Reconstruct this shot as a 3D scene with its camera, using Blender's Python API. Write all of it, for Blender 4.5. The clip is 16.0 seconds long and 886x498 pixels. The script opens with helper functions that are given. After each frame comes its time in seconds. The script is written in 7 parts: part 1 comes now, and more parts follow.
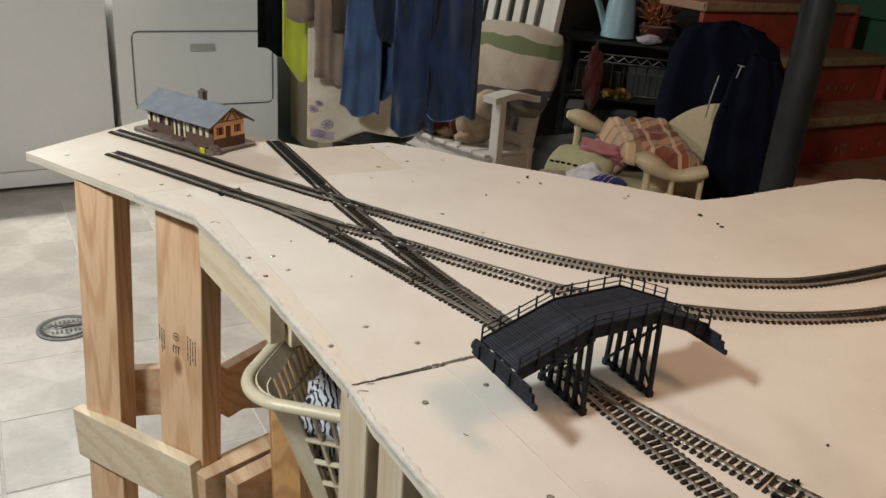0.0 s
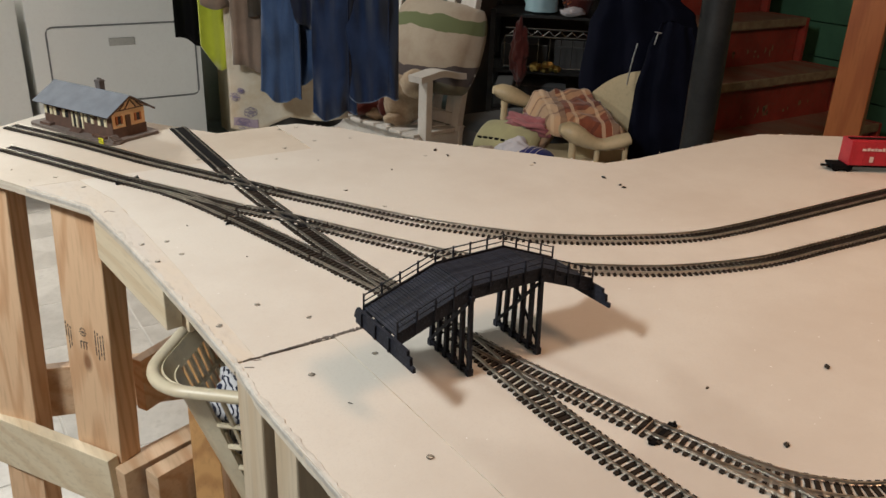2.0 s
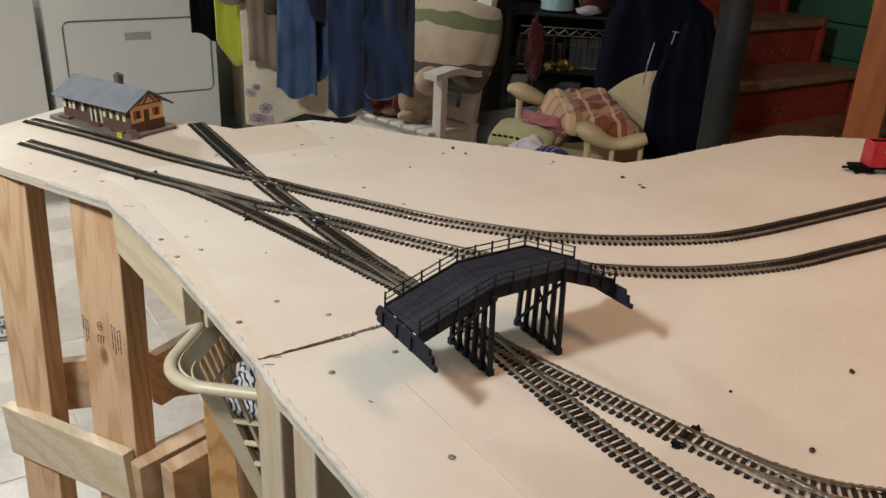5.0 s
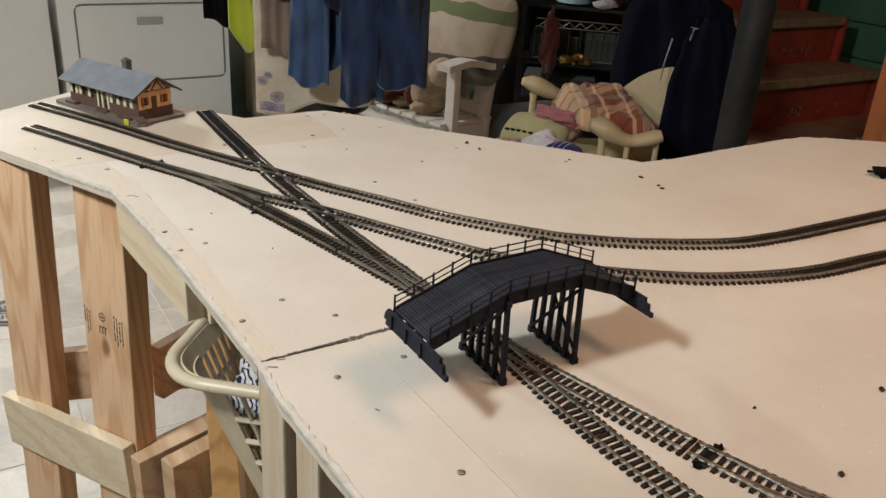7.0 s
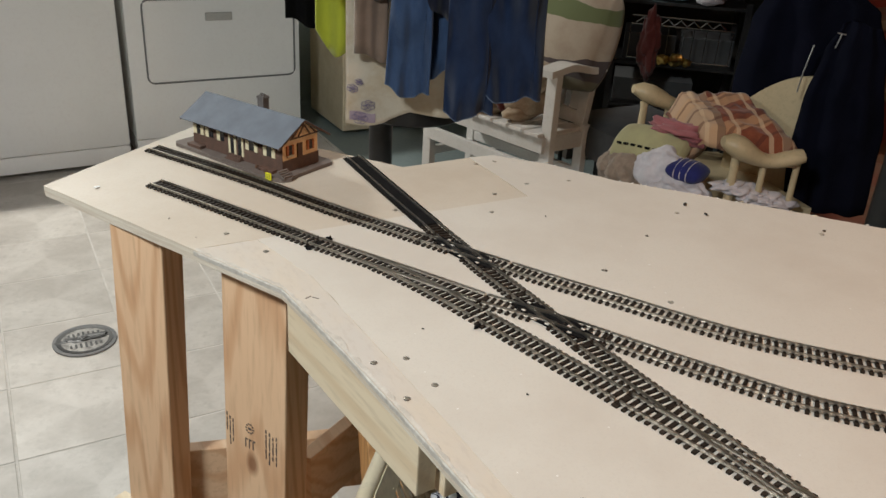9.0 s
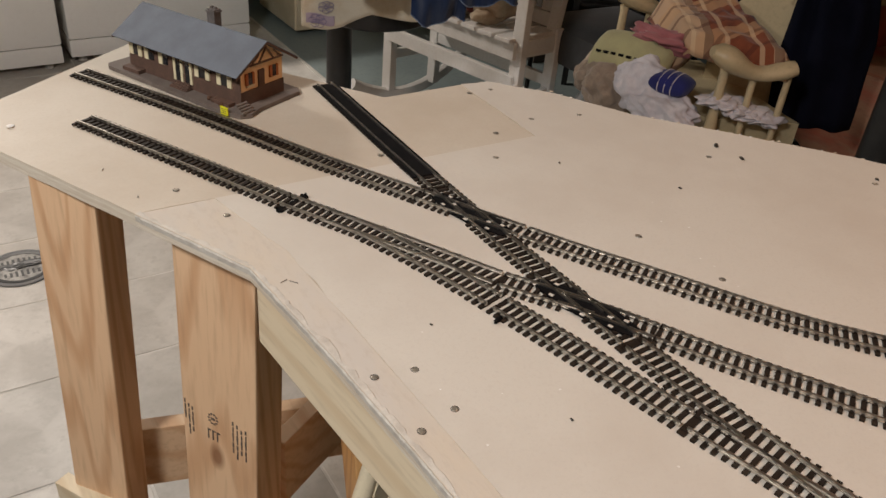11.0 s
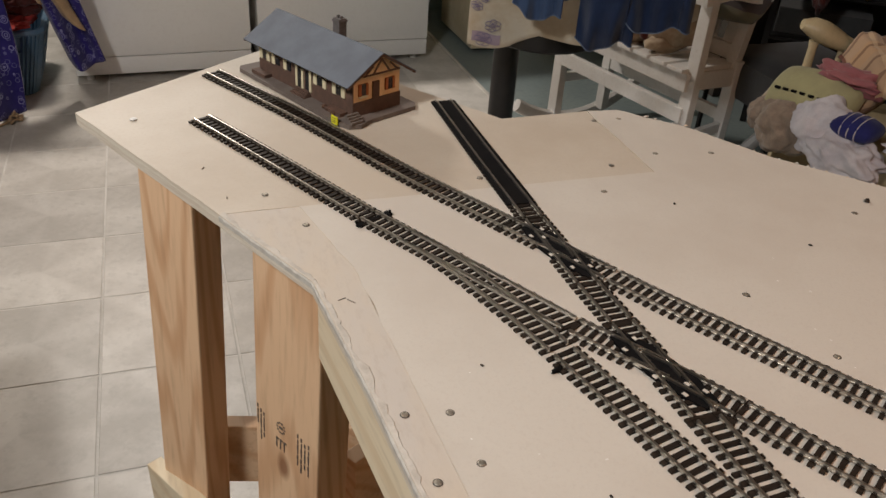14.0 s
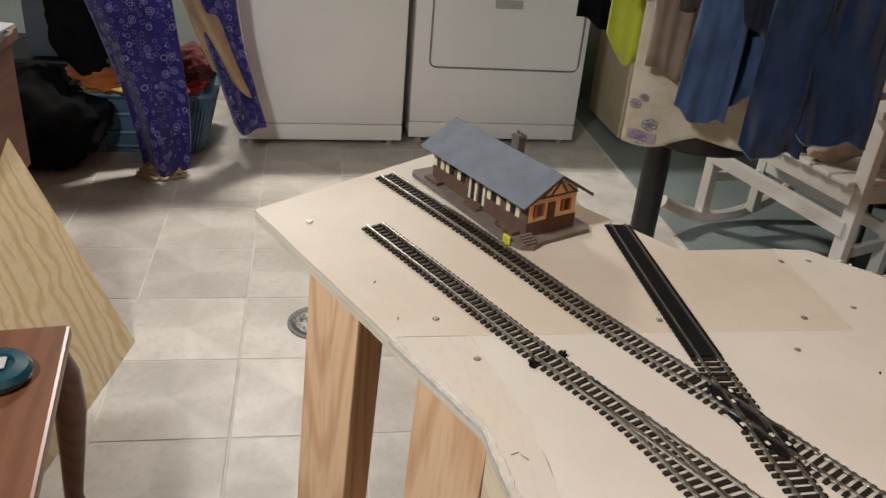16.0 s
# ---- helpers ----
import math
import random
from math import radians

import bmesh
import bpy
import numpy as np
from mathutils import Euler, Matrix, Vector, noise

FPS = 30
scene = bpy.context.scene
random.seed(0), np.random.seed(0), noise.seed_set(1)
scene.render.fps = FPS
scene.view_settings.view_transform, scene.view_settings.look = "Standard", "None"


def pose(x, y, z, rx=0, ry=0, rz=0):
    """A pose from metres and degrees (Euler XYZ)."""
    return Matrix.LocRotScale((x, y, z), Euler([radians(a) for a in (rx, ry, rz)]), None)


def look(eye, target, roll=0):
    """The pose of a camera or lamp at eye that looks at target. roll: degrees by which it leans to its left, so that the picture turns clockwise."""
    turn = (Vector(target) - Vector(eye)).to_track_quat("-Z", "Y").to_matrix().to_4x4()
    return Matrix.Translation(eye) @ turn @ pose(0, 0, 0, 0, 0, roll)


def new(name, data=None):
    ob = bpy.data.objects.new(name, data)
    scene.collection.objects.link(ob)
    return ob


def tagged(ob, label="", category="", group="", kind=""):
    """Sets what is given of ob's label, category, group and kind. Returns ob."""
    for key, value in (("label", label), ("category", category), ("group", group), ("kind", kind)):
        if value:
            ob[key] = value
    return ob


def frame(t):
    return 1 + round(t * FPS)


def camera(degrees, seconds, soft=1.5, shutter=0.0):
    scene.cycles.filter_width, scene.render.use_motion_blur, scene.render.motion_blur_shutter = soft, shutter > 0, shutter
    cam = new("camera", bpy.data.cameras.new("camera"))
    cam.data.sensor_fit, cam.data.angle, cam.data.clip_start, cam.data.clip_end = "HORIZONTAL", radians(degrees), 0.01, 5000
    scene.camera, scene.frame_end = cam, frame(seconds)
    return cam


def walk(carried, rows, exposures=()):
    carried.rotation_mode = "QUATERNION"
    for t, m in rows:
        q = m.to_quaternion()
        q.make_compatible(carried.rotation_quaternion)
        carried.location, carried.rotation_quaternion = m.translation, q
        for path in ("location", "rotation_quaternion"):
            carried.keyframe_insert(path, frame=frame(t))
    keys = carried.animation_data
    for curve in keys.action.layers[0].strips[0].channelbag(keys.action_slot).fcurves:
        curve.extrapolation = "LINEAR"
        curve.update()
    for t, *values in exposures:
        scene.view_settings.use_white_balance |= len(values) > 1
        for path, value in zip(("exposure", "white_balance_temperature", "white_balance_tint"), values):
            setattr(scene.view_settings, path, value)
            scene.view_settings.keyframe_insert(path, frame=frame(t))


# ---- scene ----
cam = camera(56.8, 16.0)
PATH = [
    (0, (0.15, 0.089, 1.296), (1.074, 1.69, 0.534), 4.3),
    (0.5, (0.185, 0.064, 1.283), (1.149, 1.644, 0.524), 3.5),
    (1, (0.207, 0.06, 1.281), (1.189, 1.621, 0.507), 1.7),
    (1.5, (0.208, 0.059, 1.281), (1.209, 1.599, 0.491), 1.7),
    (2, (0.202, 0.053, 1.285), (1.221, 1.582, 0.494), 2.2),
    (2.5, (0.194, 0.056, 1.286), (1.22, 1.582, 0.5), 2.6),
    (3, (0.193, 0.06, 1.285), (1.191, 1.604, 0.5), 2.6),
    (3.5, (0.194, 0.058, 1.285), (1.181, 1.609, 0.498), 2.4),
    (4, (0.195, 0.058, 1.285), (1.194, 1.601, 0.499), 2.3),
    (6.5, (0.202, 0.082, 1.28), (1.182, 1.623, 0.464), 3.4),
    (7, (0.209, 0.091, 1.279), (1.185, 1.634, 0.462), 3.7),
    (7.5, (0.209, 0.101, 1.277), (1.185, 1.643, 0.458), 3.8),
    (8, (0.201, 0.152, 1.279), (1.175, 1.689, 0.45), 4.6),
    (8.5, (0.165, 0.304, 1.288), (1.1, 1.851, 0.432), 4.0),
    (9, (0.152, 0.437, 1.284), (1.055, 2.002, 0.426), 3.5),
    (9.5, (0.21, 0.523, 1.257), (1.091, 2.037, 0.291), 4.3),
    (12, (0.184, 0.605, 1.268), (1.193, 1.958, 0.195), 6.2),
    (12.5, (0.234, 0.594, 1.258), (1.202, 1.977, 0.186), 8.6),
    (13, (0.252, 0.594, 1.249), (1.019, 2.085, 0.158), 6.1),
    (13.5, (0.267, 0.598, 1.249), (0.909, 2.152, 0.166), 4.3),
    (14, (0.276, 0.605, 1.253), (0.874, 2.197, 0.199), 4.4),
    (14.5, (0.262, 0.626, 1.27), (0.776, 2.245, 0.216), 4.4),
    (15, (0.252, 0.637, 1.276), (0.713, 2.33, 0.317), 4.6),
    (15.5, (0.252, 0.643, 1.281), (0.654, 2.371, 0.358), 4.6),
    (16, (0.242, 0.668, 1.281), (0.565, 2.41, 0.353), 5.1),
]
walk(cam, [(t, look(eye, target, roll)) for t, eye, target, roll in PATH], exposures=((0.0, 0.05, 6500, 6), (1.0, 0.0, 6750, 11), (1.5, 0.02, 6650, 8), (3.0, 0.03, 6600, 7), (7.5, 0.03, 6600, 7), (9.0, -0.07, 6400, 6), (9.5, -0.14, 6550, 10), (12.0, -0.40, 7100, 14), (13.0, -0.42, 6950, 13), (14.5, -0.36, 6900, 13), (16.0, -0.12, 6750, 11)))

# ---- light ----
world = bpy.data.worlds.new("basement_air")
scene.world = world
world.use_nodes = True
world.node_tree.nodes["Background"].inputs[0].default_value = (0.9, 0.93, 1.0, 1)
world.node_tree.nodes["Background"].inputs[1].default_value = 0.01
scene.view_settings.exposure = 0.0


def ceiling_lamp(name, at, aim, power, colour, w, h):
    d = bpy.data.lights.new(name, "AREA")
    d.shape, d.size, d.size_y, d.energy, d.color = "RECTANGLE", w, h, power, colour
    ob = new(name, d)
    ob.matrix_world = look(at, aim)
    return ob


ceiling_lamp("key_lamp", (-0.66, 0.66, 2.16), (0.2, 2.0, 0.5), 36, (0.96, 0.985, 1.0), 0.20, 0.26)
ceiling_lamp("warm_lamp", (1.36, 0.06, 2.26), (1.25, 0.20, 0.0), 14.0, (1.0, 0.58, 0.36), 0.48, 0.48)
ceiling_lamp("laundry_lamp", (0.0, 4.50, 2.34), (0.20, 3.0, 0.3), 62, (1.0, 0.95, 0.89), 0.5, 0.14)

# ---- materials ----


def nodes_of(name):
    m = bpy.data.materials.new(name)
    m.use_nodes = True
    nt = m.node_tree
    return m, nt, nt.nodes["Principled BSDF"]


def add(nt, kind, **kw):
    n = nt.nodes.new(kind)
    for k, v in kw.items():
        n.inputs[k].default_value = v
    return n


def rgba(c):
    return (c[0], c[1], c[2], 1.0)


def mottled(name, c1, c2, c3=None, rough=0.6, metal=0.0, big=6.0, fine=120.0, bump=0.15, depth=0.001, stretch=(1, 1, 1), rnd=0.0, spec=0.5, stain=(0.42, 0.62), coat=0.0):
    """Two colours in large uneven patches, a third in fine grain, with fine relief."""
    m, nt, b = nodes_of(name)
    tc = add(nt, "ShaderNodeTexCoord")
    mp = add(nt, "ShaderNodeMapping", Scale=stretch)
    nt.links.new(tc.outputs["Object"], mp.inputs["Vector"])
    n1 = add(nt, "ShaderNodeTexNoise", Scale=big, Detail=6.0, Roughness=0.62)
    n2 = add(nt, "ShaderNodeTexNoise", Scale=fine, Detail=4.0, Roughness=0.7)
    for n in (n1, n2):
        nt.links.new(mp.outputs[0], n.inputs["Vector"])
    r1 = add(nt, "ShaderNodeMapRange", **{"From Min": stain[0], "From Max": stain[1]})
    nt.links.new(n1.outputs[0], r1.inputs[0])
    mix = nt.nodes.new("ShaderNodeMix")
    mix.data_type = "RGBA"
    mix.inputs["A"].default_value, mix.inputs["B"].default_value = rgba(c1), rgba(c2)
    nt.links.new(r1.outputs[0], mix.inputs["Factor"])
    r2 = add(nt, "ShaderNodeMapRange", **{"From Min": 0.5, "From Max": 0.75, "To Max": 0.6})
    nt.links.new(n2.outputs[0], r2.inputs[0])
    mix2 = nt.nodes.new("ShaderNodeMix")
    mix2.data_type = "RGBA"
    mix2.inputs["B"].default_value = rgba(c3 or tuple(v * 0.7 for v in c1))
    nt.links.new(mix.outputs["Result"], mix2.inputs["A"])
    nt.links.new(r2.outputs[0], mix2.inputs["Factor"])
    out = mix2.outputs["Result"]
    if rnd:
        info = nt.nodes.new("ShaderNodeObjectInfo")
        rr = add(nt, "ShaderNodeMapRange", **{"To Min": 1 - rnd, "To Max": 1 + rnd})
        nt.links.new(info.outputs["Random"], rr.inputs[0])
        hsv = nt.nodes.new("ShaderNodeHueSaturation")
        nt.links.new(rr.outputs[0], hsv.inputs["Value"])
        nt.links.new(out, hsv.inputs["Color"])
        out = hsv.outputs[0]
    nt.links.new(out, b.inputs["Base Color"])
    b.inputs["Metallic"].default_value = metal
    b.inputs["Specular IOR Level"].default_value = spec
    b.inputs["Coat Weight"].default_value = coat
    r3 = add(nt, "ShaderNodeMapRange", **{"To Min": max(rough - 0.12, 0.03), "To Max": min(rough + 0.12, 1.0)})
    nt.links.new(n1.outputs[0], r3.inputs[0])
    nt.links.new(r3.outputs[0], b.inputs["Roughness"])
    bp = add(nt, "ShaderNodeBump", Strength=bump, Distance=depth)
    nt.links.new(n2.outputs[0], bp.inputs["Height"])
    nt.links.new(bp.outputs[0], b.inputs["Normal"])
    return m


def wood(name, light, dark, along="z", rough=0.6, ring=28.0, wild=3.0, knots=True):
    """Sawn softwood: growth-ring bands drawn out along the grain, fibres, and a few knots."""
    m, nt, b = nodes_of(name)
    tc = add(nt, "ShaderNodeTexCoord")
    small = 0.09
    sc = {"x": (small, 1, 1), "y": (1, small, 1), "z": (1, 1, small)}[along]
    mp = add(nt, "ShaderNodeMapping", Scale=sc)
    nt.links.new(tc.outputs["Object"], mp.inputs["Vector"])
    warp = add(nt, "ShaderNodeTexNoise", Scale=5.0, Detail=2.0)
    nt.links.new(mp.outputs[0], warp.inputs["Vector"])
    wave = add(nt, "ShaderNodeTexWave", Scale=ring, Distortion=wild, Detail=2.0)
    wave.inputs["Detail Scale"].default_value = 1.2
    wave.bands_direction = "DIAGONAL"
    vm = nt.nodes.new("ShaderNodeVectorMath")
    vm.operation = "MULTIPLY_ADD"
    vm.inputs[1].default_value = (0.12, 0.12, 0.12)
    nt.links.new(warp.outputs["Color"], vm.inputs[0])
    nt.links.new(mp.outputs[0], vm.inputs[2])
    nt.links.new(vm.outputs[0], wave.inputs["Vector"])
    fib = add(nt, "ShaderNodeTexNoise", Scale=180.0, Detail=3.0)
    nt.links.new(mp.outputs[0], fib.inputs["Vector"])
    ramp = nt.nodes.new("ShaderNodeMix")
    ramp.data_type = "RGBA"
    ramp.inputs["A"].default_value, ramp.inputs["B"].default_value = rgba(light), rgba(dark)
    rr = add(nt, "ShaderNodeMapRange", **{"From Min": 0.45, "From Max": 1.0, "To Max": 0.75})
    nt.links.new(wave.outputs["Fac"], rr.inputs[0])
    nt.links.new(rr.outputs[0], ramp.inputs["Factor"])
    m2 = nt.nodes.new("ShaderNodeMix")
    m2.data_type = "RGBA"
    m2.inputs["B"].default_value = rgba(tuple(v * 0.62 for v in dark))
    fr = add(nt, "ShaderNodeMapRange", **{"From Min": 0.5, "From Max": 0.8, "To Max": 0.4})
    nt.links.new(fib.outputs[0], fr.inputs[0])
    nt.links.new(ramp.outputs["Result"], m2.inputs["A"])
    nt.links.new(fr.outputs[0], m2.inputs["Factor"])
    out = m2.outputs["Result"]
    if knots:
        vo = add(nt, "ShaderNodeTexVoronoi", Scale=7.0)
        k = add(nt, "ShaderNodeMapping", Scale=tuple(0.55 if v < 1 else 1 for v in sc))
        nt.links.new(tc.outputs["Object"], k.inputs["Vector"])
        nt.links.new(k.outputs[0], vo.inputs["Vector"])
        kr = add(nt, "ShaderNodeMapRange", **{"From Min": 0.03, "From Max": 0.075, "To Min": 0.85, "To Max": 0.0})
        nt.links.new(vo.outputs["Distance"], kr.inputs[0])
        m3 = nt.nodes.new("ShaderNodeMix")
        m3.data_type = "RGBA"
        m3.inputs["B"].default_value = rgba((dark[0] * 0.4, dark[1] * 0.3, dark[2] * 0.25))
        nt.links.new(out, m3.inputs["A"])
        nt.links.new(kr.outputs[0], m3.inputs["Factor"])
        out = m3.outputs["Result"]
    nt.links.new(out, b.inputs["Base Color"])
    b.inputs["Roughness"].default_value = rough
    bp = add(nt, "ShaderNodeBump", Strength=0.25, Distance=0.0006)
    nt.links.new(fib.outputs[0], bp.inputs["Height"])
    nt.links.new(bp.outputs[0], b.inputs["Normal"])
    return m


def cloth(name, c1, c2, weave=900.0, rough=0.95, big=9.0, spots=None, spot_scale=26.0, sheen=0.2, streak=1.0):
    """Woven cloth with uneven dye, a fine weave and, if asked, a print of rings."""
    m = mottled(name, c1, c2, rough=rough, big=big if streak == 1 else big * 2, fine=weave, bump=0.25, depth=0.0008, spec=0.08, stretch=(1, 1, streak))
    nt = m.node_tree
    b = nt.nodes["Principled BSDF"]
    b.inputs["Sheen Weight"].default_value = sheen
    if spots:
        src = b.inputs["Base Color"].links[0].from_socket
        tc = nt.nodes.new("ShaderNodeTexCoord")
        out = src
        for k, (scale, lo, hi) in enumerate(((spot_scale, 0.26, 0.31), (spot_scale, 0.12, 0.17), (spot_scale * 1.9, 0.28, 0.36))):
            vo = add(nt, "ShaderNodeTexVoronoi", Scale=scale, Randomness=0.75)
            nt.links.new(tc.outputs["Object"], vo.inputs["Vector"])
            a = nt.nodes.new("ShaderNodeMath")
            a.operation = "COMPARE"
            a.inputs[1].default_value, a.inputs[2].default_value = (lo + hi) / 2, (hi - lo) / 2
            nt.links.new(vo.outputs["Distance"], a.inputs[0])
            s = nt.nodes.new("ShaderNodeMath")
            s.operation = "MULTIPLY"
            s.inputs[1].default_value = 0.75 if k < 2 else 0.4
            nt.links.new(a.outputs[0], s.inputs[0])
            mx = nt.nodes.new("ShaderNodeMix")
            mx.data_type = "RGBA"
            mx.inputs["B"].default_value = rgba(spots)
            nt.links.new(out, mx.inputs["A"])
            nt.links.new(s.outputs[0], mx.inputs["Factor"])
            out = mx.outputs["Result"]
        nt.links.new(out, b.inputs["Base Color"])
    return m


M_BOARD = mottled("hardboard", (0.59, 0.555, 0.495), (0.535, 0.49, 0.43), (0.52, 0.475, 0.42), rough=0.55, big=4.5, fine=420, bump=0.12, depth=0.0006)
M_PLYTOP = mottled("plywood_top", (0.55, 0.495, 0.415), (0.485, 0.42, 0.34), (0.47, 0.40, 0.32), rough=0.6, big=4.5, fine=300, bump=0.15, depth=0.0006)
M_STRIP = mottled("filled_strip", (0.56, 0.49, 0.40), (0.53, 0.49, 0.44), (0.45, 0.39, 0.33), rough=0.7, big=11, fine=170, bump=0.3, depth=0.001, stretch=(1, 0.35, 1))
M_EDGE = mottled("sawn_edge", (0.66, 0.60, 0.50), (0.56, 0.48, 0.38), (0.44, 0.36, 0.27), rough=0.85, big=30, fine=240, bump=0.5, depth=0.001, stretch=(0.25, 0.25, 7))
M_LEG = wood("fir_stud", (0.70, 0.465, 0.285), (0.55, 0.31, 0.165), "z", ring=24, wild=7)
M_BRACE = wood("fir_brace", (0.60, 0.42, 0.27), (0.49, 0.29, 0.16), "y", ring=18, wild=4)
M_AMBER = wood("amber_stud", (0.50, 0.27, 0.10), (0.34, 0.16, 0.055), "z", ring=18, wild=6)
M_PINE = wood("pine_apron", (0.71, 0.60, 0.43), (0.62, 0.48, 0.31), "y", ring=12, wild=5)
M_WHITEPINE = wood("pale_post", (0.60, 0.50, 0.37), (0.54, 0.42, 0.28), "z", ring=12, wild=4)
M_STAMP = mottled("ink", (0.07, 0.055, 0.05), (0.16, 0.12, 0.09), rough=0.8)
M_SCREW = mottled("screw_steel", (0.62, 0.58, 0.50), (0.35, 0.31, 0.26), rough=0.35, metal=0.8, big=300, fine=900)
M_PENCIL = mottled("pencil_grey", (0.20, 0.18, 0.16), (0.28, 0.25, 0.22), rough=0.8)
M_FILLER = mottled("grey_filler", (0.55, 0.515, 0.46), (0.44, 0.40, 0.35), rough=0.9, big=60, fine=300, bump=0.5)
M_FLECK = mottled("white_fleck", (0.78, 0.77, 0.74), (0.7, 0.68, 0.64), rough=0.8)
M_SCREWB = mottled("dark_screw", (0.03, 0.025, 0.02), (0.05, 0.04, 0.03), rough=0.5, metal=0.5)
M_GOUGE = mottled("gouged_filler", (0.05, 0.04, 0.035), (0.14, 0.12, 0.1), (0.3, 0.26, 0.22), rough=0.95, big=90, fine=400, bump=0.9, depth=0.002)
M_TIE = mottled("brown_black_plastic", (0.016, 0.011, 0.008), (0.026, 0.018, 0.012), rough=0.6, big=60, fine=600, rnd=0.25, spec=0.2)
M_RAIL = mottled("nickel_rail", (0.80, 0.76, 0.69), (0.56, 0.52, 0.46), rough=0.34, metal=1.0, big=40, fine=700)
M_BLACKPL = mottled("black_plastic", (0.006, 0.006, 0.0065), (0.010, 0.009, 0.009), rough=0.85, spec=0.05, big=50, fine=500, bump=0.1)
M_BRIDGE = mottled("painted_black_wood", (0.009, 0.0105, 0.017), (0.015, 0.017, 0.026), (0.05, 0.056, 0.08), rough=0.7, big=35, fine=420, bump=0.35, depth=0.0006, rnd=0.2, spec=0.25)
M_ROOF = mottled("slate_blue_card", (0.105, 0.125, 0.155), (0.09, 0.105, 0.13), (0.13, 0.15, 0.175), rough=0.7, big=30, fine=900, bump=0.2, depth=0.0003)
M_WALLY = mottled("ochre_plaster", (0.76, 0.50, 0.27), (0.70, 0.43, 0.21), rough=0.8, big=60, fine=900, depth=0.0003)
M_TIMBER = mottled("brown_timber", (0.10, 0.045, 0.022), (0.07, 0.03, 0.016), rough=0.65, big=80, fine=900, depth=0.0003)
M_BRICKY = mottled("brown_brickwork", (0.09, 0.05, 0.035), (0.12, 0.065, 0.045), (0.05, 0.03, 0.025), rough=0.8, big=120, fine=700, depth=0.0004)
M_BASE = mottled("grey_brown_base", (0.13, 0.10, 0.085), (0.16, 0.13, 0.11), (0.09, 0.07, 0.06), rough=0.75, big=60, fine=500, depth=0.0004)
M_CREAM = mottled("cream_shutter", (0.68, 0.60, 0.40), (0.6, 0.52, 0.34), rough=0.7, big=80, fine=900)
M_GLASSDK = mottled("dark_model_pane", (0.02, 0.02, 0.022), (0.035, 0.033, 0.03), rough=0.15)
M_YELLOW = mottled("yellow_sticker", (0.75, 0.72, 0.03), (0.7, 0.66, 0.02), rough=0.5)
M_SHUT = mottled("orange_shutter", (0.42, 0.13, 0.03), (0.36, 0.1, 0.025), rough=0.7)
M_CHIM = mottled("grey_chimney", (0.12, 0.105, 0.1), (0.08, 0.07, 0.065), rough=0.85, big=90, fine=600)
M_CARRED = mottled("red_car_paint", (0.42, 0.018, 0.03), (0.36, 0.014, 0.024), rough=0.45, big=50, fine=600)
M_LETTER = mottled("pale_lettering", (0.7, 0.55, 0.5), (0.6, 0.45, 0.4), rough=0.6)
M_TILE = mottled("vinyl_tile", (0.60, 0.57, 0.525), (0.44, 0.41, 0.37), (0.36, 0.335, 0.30), rough=0.45, big=4.2, fine=26, bump=0.12, depth=0.0008, rnd=0.09, stain=(0.38, 0.62))
M_GROUT = mottled("pale_grout", (0.66, 0.635, 0.595), (0.55, 0.53, 0.49), rough=0.8, big=9, fine=200)
M_CONCRETE = mottled("painted_concrete", (0.22, 0.275, 0.28), (0.26, 0.315, 0.315), (0.16, 0.20, 0.205), rough=0.5, big=2.2, fine=45, bump=0.2, depth=0.001)
M_ENAMEL = mottled("white_enamel", (0.84, 0.84, 0.82), (0.80, 0.80, 0.78), (0.77, 0.76, 0.74), rough=0.35, big=1.5, fine=70, bump=0.02, coat=0.15)
M_GROOVE = mottled("grey_gasket", (0.16, 0.165, 0.17), (0.2, 0.2, 0.2), rough=0.7)
M_GREYPL = mottled("grey_handle", (0.46, 0.45, 0.42), (0.4, 0.39, 0.36), rough=0.5)
M_BLOCK = mottled("pale_teal_block", (0.42, 0.49, 0.47), (0.36, 0.43, 0.42), rough=0.8, big=3, fine=60, bump=0.4, depth=0.002)
M_GREENW = mottled("green_wall_paint", (0.06, 0.17, 0.095), (0.045, 0.125, 0.07), rough=0.6, big=3, fine=50, bump=0.2, depth=0.002)
# wall colour with the lack of light already put into it
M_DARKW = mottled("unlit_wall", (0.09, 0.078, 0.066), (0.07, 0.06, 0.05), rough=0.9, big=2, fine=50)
M_CEIL = mottled("ceiling_board", (0.40, 0.36, 0.32), (0.32, 0.29, 0.25), rough=0.9, big=2, fine=60)
M_STAIRRED = mottled("worn_red_paint", (0.38, 0.042, 0.026), (0.27, 0.03, 0.019), (0.20, 0.08, 0.05), rough=0.5, big=9, fine=60, bump=0.3)
M_TREAD = mottled("worn_tread", (0.27, 0.145, 0.09), (0.29, 0.07, 0.042), (0.15, 0.08, 0.055), rough=0.6, big=9, fine=80, bump=0.3, stretch=(1, 0.3, 1))
M_NOSE = mottled("bare_wood_edge", (0.34, 0.22, 0.12), (0.25, 0.14, 0.075), rough=0.7, big=25, fine=90)
M_STEELPOST = mottled("dark_painted_steel", (0.022, 0.025, 0.028), (0.034, 0.037, 0.039), rough=0.4, metal=0.35, big=8, fine=120)
M_ORANGEWOOD = wood("orange_varnished_post", (0.36, 0.12, 0.035), (0.28, 0.08, 0.022), "z", rough=0.45, ring=14, wild=3)
